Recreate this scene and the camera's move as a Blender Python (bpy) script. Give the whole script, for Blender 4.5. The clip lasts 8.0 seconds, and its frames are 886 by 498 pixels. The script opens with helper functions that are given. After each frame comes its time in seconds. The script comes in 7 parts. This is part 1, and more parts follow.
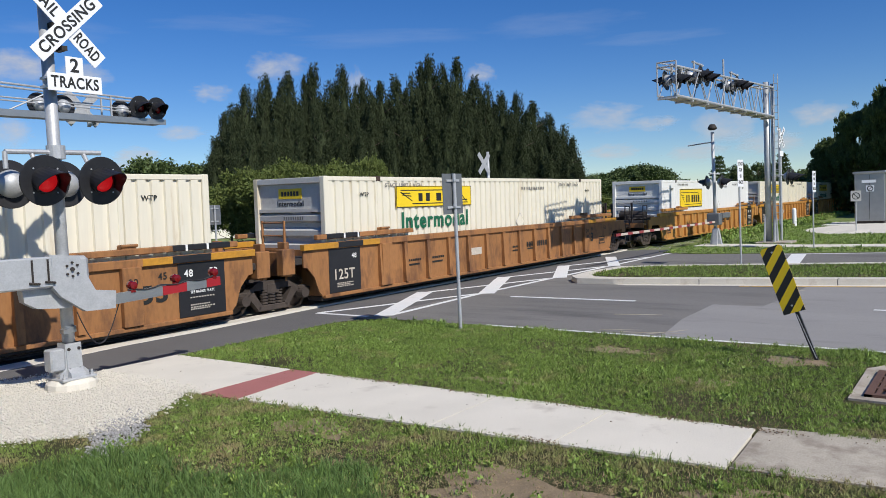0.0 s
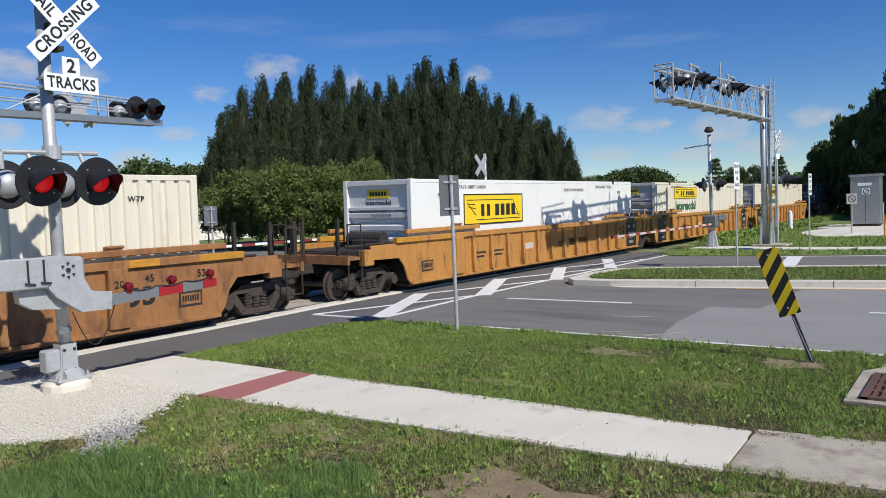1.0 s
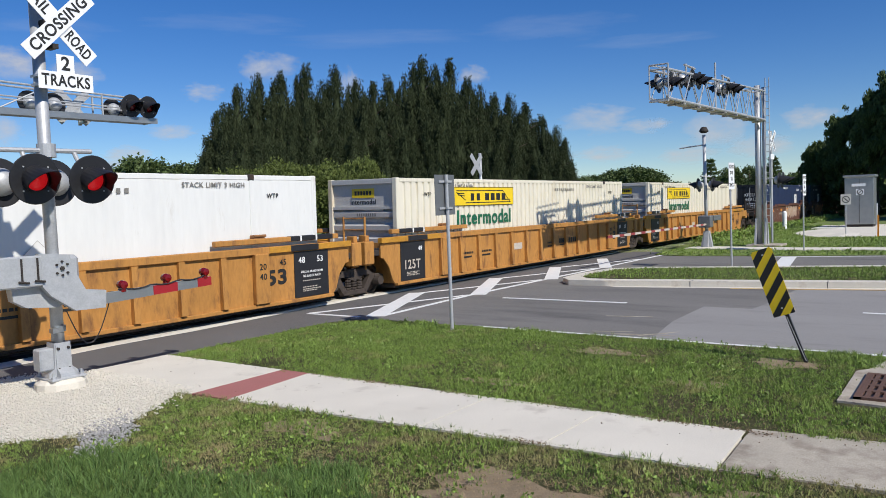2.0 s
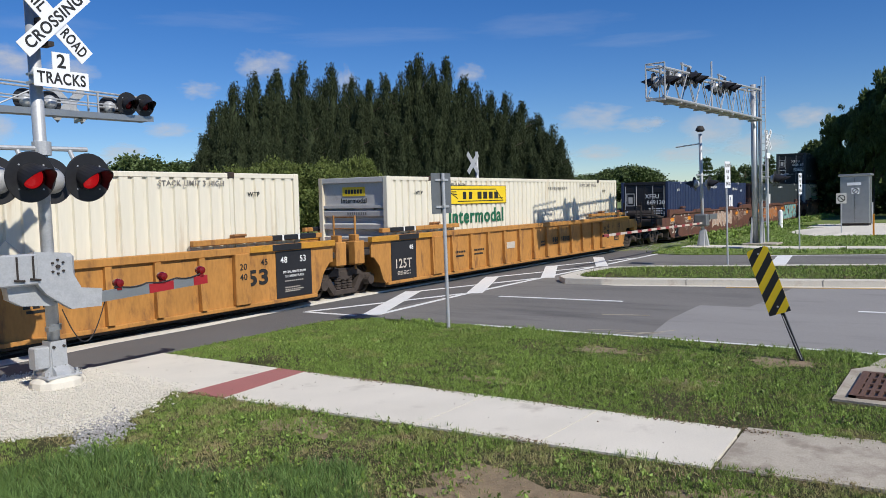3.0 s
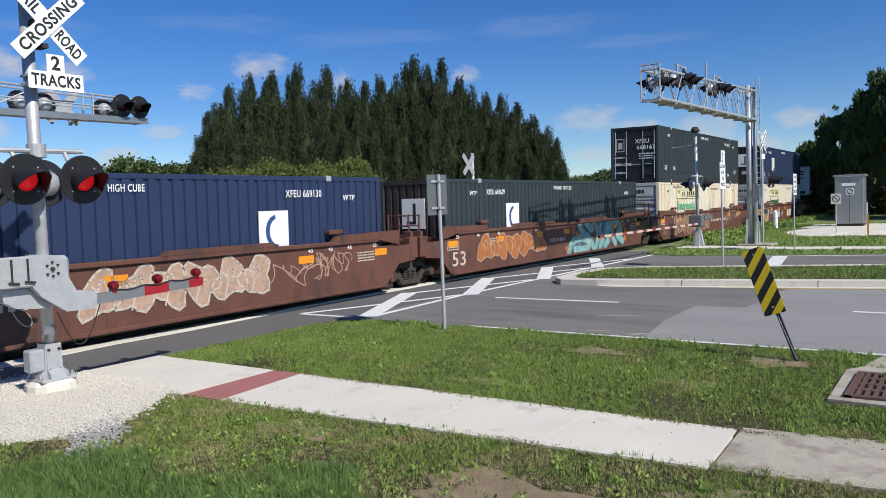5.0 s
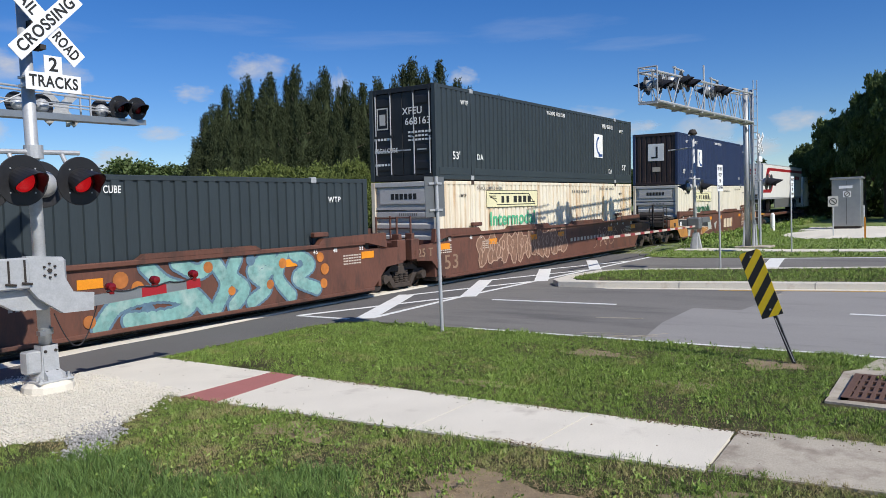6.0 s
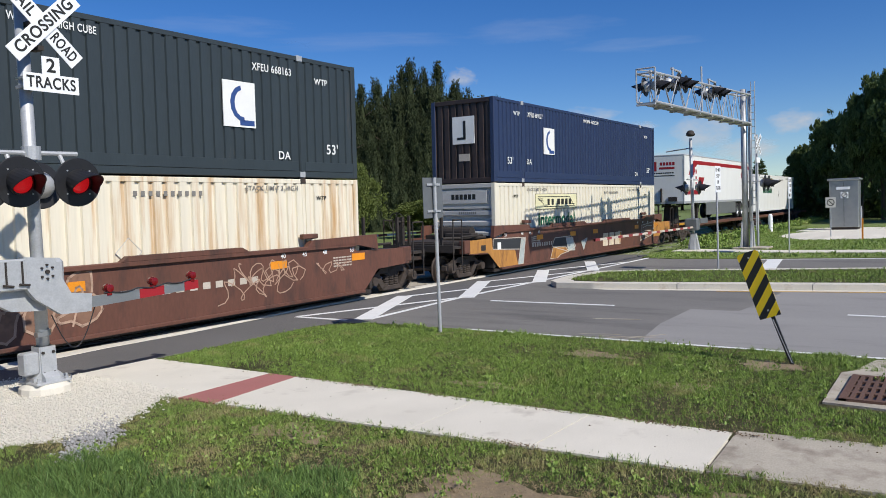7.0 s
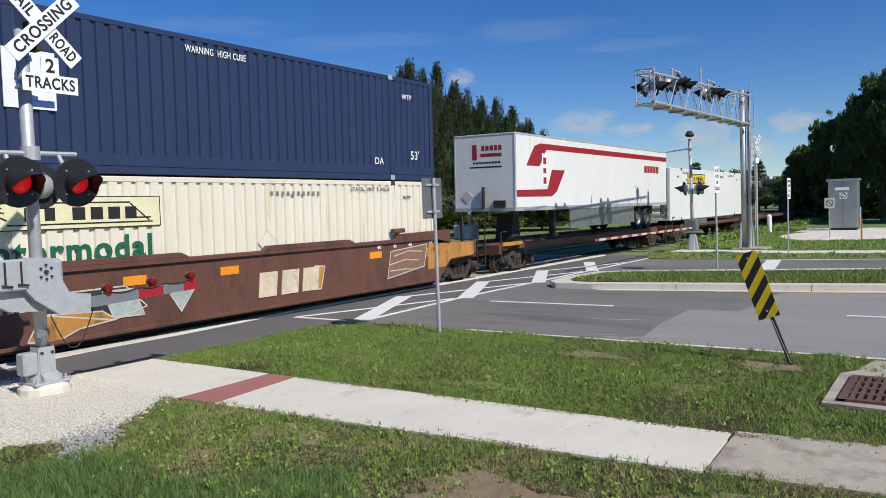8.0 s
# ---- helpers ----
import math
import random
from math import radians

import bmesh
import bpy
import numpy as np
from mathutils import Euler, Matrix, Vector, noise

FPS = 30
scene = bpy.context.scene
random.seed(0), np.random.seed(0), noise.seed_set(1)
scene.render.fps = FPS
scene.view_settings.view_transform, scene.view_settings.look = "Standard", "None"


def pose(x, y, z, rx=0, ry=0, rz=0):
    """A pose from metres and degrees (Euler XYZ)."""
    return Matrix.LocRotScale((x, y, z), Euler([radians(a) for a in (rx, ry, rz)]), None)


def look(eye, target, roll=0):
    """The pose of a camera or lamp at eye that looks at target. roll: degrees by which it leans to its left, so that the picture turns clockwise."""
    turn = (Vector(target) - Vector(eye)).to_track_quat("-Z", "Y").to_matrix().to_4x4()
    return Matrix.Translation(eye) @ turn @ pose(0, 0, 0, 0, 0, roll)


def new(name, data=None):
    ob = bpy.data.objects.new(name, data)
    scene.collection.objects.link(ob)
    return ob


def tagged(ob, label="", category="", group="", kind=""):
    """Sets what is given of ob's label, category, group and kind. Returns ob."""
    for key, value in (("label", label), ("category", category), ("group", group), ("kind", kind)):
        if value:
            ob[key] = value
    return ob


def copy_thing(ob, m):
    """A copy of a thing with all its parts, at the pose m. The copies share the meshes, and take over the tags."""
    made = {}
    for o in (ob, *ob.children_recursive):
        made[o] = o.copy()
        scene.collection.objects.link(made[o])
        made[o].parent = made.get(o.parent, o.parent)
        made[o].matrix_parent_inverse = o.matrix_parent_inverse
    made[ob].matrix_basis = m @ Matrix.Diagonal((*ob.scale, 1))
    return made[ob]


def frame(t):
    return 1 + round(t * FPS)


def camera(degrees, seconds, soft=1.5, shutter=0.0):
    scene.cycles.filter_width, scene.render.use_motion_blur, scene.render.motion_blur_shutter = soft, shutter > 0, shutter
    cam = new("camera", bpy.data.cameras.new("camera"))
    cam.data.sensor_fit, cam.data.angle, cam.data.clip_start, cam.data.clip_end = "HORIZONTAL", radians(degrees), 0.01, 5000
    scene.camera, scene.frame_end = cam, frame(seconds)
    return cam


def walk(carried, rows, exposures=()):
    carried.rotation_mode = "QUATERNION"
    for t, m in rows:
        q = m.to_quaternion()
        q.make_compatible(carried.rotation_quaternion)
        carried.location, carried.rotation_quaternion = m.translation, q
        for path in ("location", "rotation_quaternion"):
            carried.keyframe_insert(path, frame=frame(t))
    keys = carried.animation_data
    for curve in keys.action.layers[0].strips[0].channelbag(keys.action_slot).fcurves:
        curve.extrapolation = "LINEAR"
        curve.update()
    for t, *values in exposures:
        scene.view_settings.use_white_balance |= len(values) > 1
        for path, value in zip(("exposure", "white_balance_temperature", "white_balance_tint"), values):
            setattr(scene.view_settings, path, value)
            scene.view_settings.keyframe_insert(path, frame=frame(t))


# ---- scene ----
EYE = (0.0, 0.0, 2.3)
cam = camera(60.42, 8.0, soft=0.85)
walk(cam, [
    (0.0, pose(*EYE, 86.829, 2.362, -54.094)),
    (0.5, pose(*EYE, 86.896, 2.310, -54.209)),
    (1.0, pose(*EYE, 86.940, 2.199, -54.331)),
    (1.5, pose(*EYE, 86.931, 2.102, -54.502)),
    (3.0, pose(*EYE, 86.755, 1.962, -54.944)),
    (3.5, pose(*EYE, 86.716, 2.000, -55.011)),
    (4.0, pose(*EYE, 86.719, 2.048, -55.100)),
    (4.5, pose(*EYE, 86.772, 2.110, -55.189)),
    (6.0, pose(*EYE, 86.992, 2.008, -55.433)),
    (6.5, pose(*EYE, 87.041, 2.003, -55.509)),
    (7.0, pose(*EYE, 87.069, 2.018, -55.576)),
    (7.5, pose(*EYE, 87.095, 2.023, -55.625)),
    (8.0, pose(*EYE, 87.097, 1.994, -55.635)),
], exposures=[(0.0, 0.07, 6420, 10), (3.0, 0.04, 6420, 10), (4.0, 0.02, 6420, 10), (4.5, 0.16, 6420, 10), (6.0, 0.16, 6420, 10), (7.0, 0.09, 6420, 10), (8.0, 0.06, 6420, 10)])

# ---- world, sun ----
TO_SUN = Vector((-0.168, -0.724, 0.669)).normalized()
world = bpy.data.worlds.new("sky")
scene.world = world
world.use_nodes = True
wn = world.node_tree
sky = wn.nodes.new("ShaderNodeTexSky")
sky.sky_type = 'NISHITA'
sky.sun_disc = False
sky.sun_elevation = math.asin(TO_SUN.z)
sky.sun_rotation = math.atan2(TO_SUN.x, TO_SUN.y)
sky.altitude = 800
sky.air_density, sky.dust_density, sky.ozone_density = 1.0, 0.0, 5.0
wn.nodes["Background"].inputs["Strength"].default_value = 0.094
tone = wn.nodes.new("ShaderNodeHueSaturation")
tone.inputs["Hue"].default_value, tone.inputs["Saturation"].default_value = 0.512, 1.28
wn.links.new(sky.outputs[0], tone.inputs["Color"])
wn.links.new(tone.outputs[0], wn.nodes["Background"].inputs["Color"])
sun = new("sun", bpy.data.lights.new("sun", 'SUN'))
sun.data.energy, sun.data.angle, sun.data.color = 4.6, radians(0.53), (1.0, 0.95, 0.87)
sun.matrix_world = look(TO_SUN * 60, (0, 0, 0))


# ---- materials ----
def mat(name, col, rough=0.6, metal=0.0, var=0.18, scale=1.5, fine=40.0, bump=0.15, stain=None, amount=0.4,
        stain_scale=2.0, stretch=(1, 1, 1), glow=0.0, by_object=0.0, by_island=0.0, spec=0.5):
    m = bpy.data.materials.new(name)
    m.use_nodes = True
    nt = m.node_tree
    N, L = nt.nodes, nt.links
    b = N["Principled BSDF"]
    b.inputs["Roughness"].default_value, b.inputs["Metallic"].default_value = rough, metal
    b.inputs["Specular IOR Level"].default_value = spec
    tc, mp = N.new("ShaderNodeTexCoord"), N.new("ShaderNodeMapping")
    mp.inputs["Scale"].default_value = stretch
    L.new(tc.outputs["Object"], mp.inputs[0])
    n1, n2 = N.new("ShaderNodeTexNoise"), N.new("ShaderNodeTexNoise")
    for n, s in ((n1, scale), (n2, fine)):
        n.inputs["Scale"].default_value, n.inputs["Detail"].default_value = s, 5
        L.new(mp.outputs[0], n.inputs["Vector"])
    add = N.new("ShaderNodeMath")
    add.operation = 'ADD'
    L.new(n1.outputs[0], add.inputs[0])
    L.new(n2.outputs[0], add.inputs[1])
    fac = add.outputs[0]
    for on, node, sock in ((by_object, "ShaderNodeObjectInfo", "Random"), (by_island, "ShaderNodeNewGeometry", "Random Per Island")):
        if on:
            src, mu = N.new(node), N.new("ShaderNodeMath")
            mu.operation = 'MULTIPLY_ADD'
            mu.inputs[1].default_value = on
            L.new(src.outputs[sock], mu.inputs[0])
            L.new(fac, mu.inputs[2])
            fac = mu.outputs[0]
    rng = N.new("ShaderNodeMapRange")
    rng.inputs[1].default_value, rng.inputs[2].default_value = 0.6, 1.4 + by_object + by_island
    L.new(fac, rng.inputs[0])
    mix = N.new("ShaderNodeMix")
    mix.data_type = 'RGBA'
    mix.inputs[6].default_value = (*[c * (1 - var) for c in col], 1)
    mix.inputs[7].default_value = (*[min(1, c * (1 + var)) for c in col], 1)
    L.new(rng.outputs[0], mix.inputs[0])
    out = mix.outputs[2]
    if stain:
        n3, ramp, m2 = N.new("ShaderNodeTexNoise"), N.new("ShaderNodeMapRange"), N.new("ShaderNodeMix")
        n3.inputs["Scale"].default_value, n3.inputs["Detail"].default_value = stain_scale, 8
        n3.inputs["Roughness"].default_value = 0.65
        L.new(mp.outputs[0], n3.inputs["Vector"])
        ramp.inputs[1].default_value, ramp.inputs[2].default_value = 0.7 - amount * 0.4, 0.85 - amount * 0.3
        L.new(n3.outputs[0], ramp.inputs[0])
        m2.data_type = 'RGBA'
        m2.inputs[7].default_value = (*stain, 1)
        L.new(ramp.outputs[0], m2.inputs[0])
        L.new(out, m2.inputs[6])
        out = m2.outputs[2]
    L.new(out, b.inputs["Base Color"])
    if bump:
        bp = N.new("ShaderNodeBump")
        bp.inputs["Strength"].default_value, bp.inputs["Distance"].default_value = bump, 0.02
        L.new(n2.outputs[0], bp.inputs["Height"])
        L.new(bp.outputs[0], b.inputs["Normal"])
    if glow:
        b.inputs["Emission Color"].default_value = (*col, 1)
        b.inputs["Emission Strength"].default_value = glow
    return m


RUST = (0.09, 0.035, 0.018)
M_CREAM = mat("cream_paint", (0.70, 0.655, 0.53), 0.5, var=0.06, scale=1.2, fine=8, bump=0.02, stain=(0.48, 0.36, 0.20), amount=0.30, stain_scale=1.3, stretch=(2.2, 1, 0.22))
M_CREAM_RUST = mat("rust_streaked_cream_paint", (0.74, 0.68, 0.54), 0.5, var=0.08, scale=1.2, fine=8, bump=0.02, stain=(0.50, 0.29, 0.11), amount=0.50, stain_scale=1.2, stretch=(2.4, 1, 0.14))
M_WHITE_C = mat("white_container_paint", (0.73, 0.73, 0.70), 0.4, var=0.05, scale=1, fine=9, bump=0.02, stain=(0.52, 0.49, 0.42), amount=0.2, stretch=(1.5, 1, 0.3))
M_GREY_END = mat("grey_end_paint", (0.53, 0.515, 0.48), 0.55, var=0.1, scale=2, fine=20, bump=0.04, stain=(0.27, 0.23, 0.19), amount=0.25)
M_NAVY = mat("navy_paint", (0.020, 0.034, 0.085), 0.45, var=0.15, scale=1.0, fine=15, bump=0.03, stain=(0.05, 0.05, 0.06), amount=0.15, stretch=(2, 1, 0.3))
M_SLATE = mat("slate_paint", (0.030, 0.040, 0.045), 0.45, var=0.15, scale=1.0, fine=15, bump=0.03, stain=(0.07, 0.06, 0.05), amount=0.15, stretch=(2, 1, 0.3))
M_BLACKP = mat("black_paint", (0.014, 0.014, 0.016), 0.5, var=0.3, fine=20, bump=0.05)
M_TAN = mat("ochre_car_paint", (0.43, 0.20, 0.045), 0.6, var=0.22, scale=1.6, fine=14, bump=0.08, stain=(0.13, 0.055, 0.025), amount=0.42, stain_scale=2.6, stretch=(1.3, 1, 0.45))
M_TANW = mat("weathered_ochre_paint", (0.30, 0.135, 0.045), 0.65, var=0.2, scale=0.8, fine=14, bump=0.08, stain=(0.11, 0.05, 0.025), amount=0.55, stain_scale=2.2, stretch=(1.3, 1, 0.45))
M_YEL = mat("yellow_car_paint", (0.47, 0.225, 0.022), 0.55, var=0.2, fine=20, bump=0.05, stain=(0.2, 0.1, 0.03), amount=0.4)
M_BROWN = mat("brown_car_paint", (0.122, 0.050, 0.032), 0.62, var=0.2, scale=0.9, fine=16, bump=0.06, stain=(0.055, 0.030, 0.023), amount=0.5, stain_scale=2.2, stretch=(1.2, 1, 0.4))
M_GRIME = mat("grimy_steel", (0.030, 0.024, 0.020), 0.78, var=0.4, scale=4, fine=40, bump=0.2, stain=(0.065, 0.03, 0.017), amount=0.3)
M_BOGIE = mat("dusty_brown_steel", (0.052, 0.039, 0.031), 0.8, var=0.35, scale=5, fine=50, bump=0.2, stain=(0.02, 0.017, 0.015), amount=0.35)
M_TREAD = mat("worn_wheel_steel", (0.095, 0.072, 0.058), 0.5, metal=0.5, var=0.3, fine=60, bump=0.1)
M_RAIL = mat("rail_steel", (0.30, 0.27, 0.25), 0.3, metal=0.9, var=0.2, fine=60, bump=0.05)
M_LOGO_BL = mat("blue_logo_paint", (0.03, 0.07, 0.22), 0.5, var=0.1, bump=0)
M_LABEL = mat("yellow_label", (0.80, 0.56, 0.015), 0.45, var=0.05, fine=12, bump=0.02)
M_LABEL_OLD = mat("faded_yellow_label", (0.72, 0.68, 0.42), 0.5, var=0.1, fine=12, bump=0.02)
M_INK = mat("black_lettering", (0.016, 0.016, 0.014), 0.55, var=0.2, bump=0)
M_FADED = mat("faded_grey_lettering", (0.20, 0.19, 0.17), 0.6, var=0.3, bump=0)
M_GREEN = mat("green_lettering", (0.010, 0.115, 0.055), 0.5, var=0.12, bump=0)
M_GREEN_F = mat("faded_green_lettering", (0.10, 0.42, 0.22), 0.55, var=0.2, bump=0)
M_WINK = mat("white_lettering", (0.78, 0.78, 0.75), 0.5, var=0.08, bump=0)
M_DINK = mat("dirty_white_lettering", (0.52, 0.46, 0.38), 0.6, var=0.2, bump=0)
M_ORANGE = mat("orange_reflector", (0.75, 0.27, 0.015), 0.4, var=0.15, bump=0)
M_RED = mat("red_paint", (0.30, 0.014, 0.02), 0.4, var=0.12, bump=0.02)
M_RED_OLD = mat("faded_red_band", (0.26, 0.04, 0.04), 0.5, var=0.25, bump=0.02)
M_YLINE = mat("yellow_road_paint", (0.55, 0.36, 0.10), 0.75, var=0.2, fine=70, bump=0.15, stain=(0.25, 0.22, 0.17), amount=0.45, stain_scale=6)
M_EARTH = mat("bare_earth", (0.24, 0.18, 0.11), 0.95, var=0.3, scale=6, fine=70, bump=0.5, stain=(0.17, 0.125, 0.075), amount=0.5, stain_scale=5)
M_DEBRIS = mat("dry_leaf_litter", (0.17, 0.115, 0.07), 0.95, var=0.4, scale=10, fine=60, bump=0.2, by_island=0.8)
M_ASPH_L = mat("pale_worn_asphalt", (0.265, 0.255, 0.242), 0.9, var=0.12, scale=0.8, fine=150, bump=0.3, stain=(0.20, 0.192, 0.182), amount=0.4, stain_scale=1.4, stretch=(1, 0.3, 1))
M_GALV = mat("galvanised_steel", (0.46, 0.47, 0.475), 0.5, metal=0.35, var=0.14, scale=6, fine=45, bump=0.05, stain=(0.37, 0.38, 0.39), amount=0.35, stain_scale=9)
M_ALU = mat("brushed_aluminium", (0.34, 0.35, 0.35), 0.4, metal=0.7, var=0.1, scale=3, fine=50, bump=0.03)
M_SIGNBACK = mat("sign_back_aluminium", (0.17, 0.18, 0.185), 0.5, metal=0.4, var=0.1, scale=5, fine=30, bump=0.02)
M_SIGNW = mat("white_sign_sheeting", (0.82, 0.83, 0.84), 0.4, var=0.03, fine=30, bump=0)
M_CONC = mat("pale_concrete", (0.66, 0.615, 0.52), 0.85, var=0.10, scale=1.3, fine=60, bump=0.14, stain=(0.47, 0.42, 0.35), amount=0.28, stain_scale=1.6)
M_CONC_OLD = mat("old_concrete", (0.42, 0.375, 0.30), 0.9, var=0.2, scale=2, fine=60, bump=0.3, stain=(0.23, 0.19, 0.145), amount=0.55, stain_scale=2.4)
M_KERB = mat("kerb_concrete", (0.60, 0.56, 0.48), 0.88, var=0.14, scale=2, fine=50, bump=0.2, stain=(0.42, 0.35, 0.27), amount=0.35)
M_REDC = mat("red_tactile_concrete", (0.36, 0.135, 0.12), 0.85, var=0.1, scale=2, fine=60, bump=0.2, stain=(0.28, 0.16, 0.14), amount=0.3)
M_ASPH = mat("asphalt", (0.175, 0.166, 0.152), 0.88, var=0.2, scale=0.5, fine=150, bump=0.35, stain=(0.105, 0.100, 0.094), amount=0.5, stain_scale=0.9, stretch=(1, 0.22, 1))
M_ASPH_D = mat("dark_asphalt", (0.118, 0.114, 0.110), 0.88, var=0.16, scale=0.6, fine=140, bump=0.3, stain=(0.15, 0.148, 0.145), amount=0.3, stain_scale=0.7)
M_PAINT = mat("road_paint", (0.72, 0.72, 0.70), 0.7, var=0.08, scale=3, fine=70, bump=0.15, stain=(0.35, 0.345, 0.335), amount=0.28, stain_scale=6)
M_GRAVW = mat("white_limestone_chips", (0.65, 0.61, 0.52), 0.9, var=0.2, scale=20, fine=90, bump=0.3, by_island=0.5)
M_GRAVG = mat("grey_ballast", (0.34, 0.33, 0.315), 0.9, var=0.3, scale=9, fine=60, bump=0.5, by_island=0.5)
M_SOIL = mat("grass_soil", (0.055, 0.055, 0.025), 0.95, var=0.4, scale=2.5, fine=40, bump=0.5, stain=(0.16, 0.12, 0.075), amount=0.40, stain_scale=1.3, spec=0.1)
M_LAWN = mat("far_grass", (0.14, 0.185, 0.045), 0.95, var=0.3, scale=0.35, fine=14, bump=0.6, stain=(0.24, 0.21, 0.09), amount=0.3, stain_scale=0.25)
M_BLADE = mat("grass_blades", (0.180, 0.265, 0.052), 0.55, var=0.65, scale=1.2, fine=6, bump=0, by_island=1.2, stain=(0.33, 0.29, 0.12), amount=0.38, stain_scale=1.6, spec=0.35)
M_BLADE_N = mat("dry_grass_blades", (0.180, 0.260, 0.055), 0.6, var=0.6, scale=1.6, fine=6, bump=0, by_island=1.1, stain=(0.34, 0.26, 0.14), amount=0.56, stain_scale=1.6, spec=0.3)
M_STRAW = mat("dry_straw", (0.36, 0.27, 0.16), 0.8, var=0.5, scale=3, fine=12, bump=0, by_island=1.0, spec=0.2)
M_BLADE_D = mat("tall_grass_blades", (0.105, 0.175, 0.045), 0.6, var=0.5, scale=1.2, fine=6, bump=0, by_island=0.9, spec=0.3)
M_PINE = mat("casuarina_foliage", (0.042, 0.054, 0.026), 0.95, var=0.45, scale=0.4, fine=3, bump=0, by_island=0.8, spec=0.12)
M_BUSH = mat("bush_leaves", (0.100, 0.128, 0.030), 0.7, var=0.4, scale=0.6, fine=4, bump=0, by_island=0.9, spec=0.25)
M_DARKLEAF = mat("dark_leaves", (0.080, 0.116, 0.036), 0.6, var=0.5, scale=0.5, fine=4, bump=0, by_island=0.9, spec=0.3)
M_BARK = mat("bark", (0.10, 0.075, 0.055), 0.9, var=0.3, scale=5, fine=40, bump=0.6)
M_LIT = mat("lit_red_lens", (0.55, 0.010, 0.014), 0.25, var=0.2, scale=9, fine=60, bump=0.25, glow=0.55)
M_DIM = mat("dim_red_lens", (0.16, 0.006, 0.008), 0.2, var=0.1, fine=60, bump=0.1)
M_TYRE = mat("tyre_rubber", (0.018, 0.018, 0.018), 0.8, var=0.2, bump=0.1)
M_HOUSE = mat("cream_stucco", (0.72, 0.69, 0.60), 0.85, var=0.06, scale=1, fine=40, bump=0.1)
M_GLASS = mat("dark_window_glass", (0.02, 0.022, 0.025), 0.08, var=0.1, bump=0)
M_ROOFW = mat("white_roof", (0.74, 0.74, 0.73), 0.7, var=0.06, scale=1, fine=20, bump=0.1)


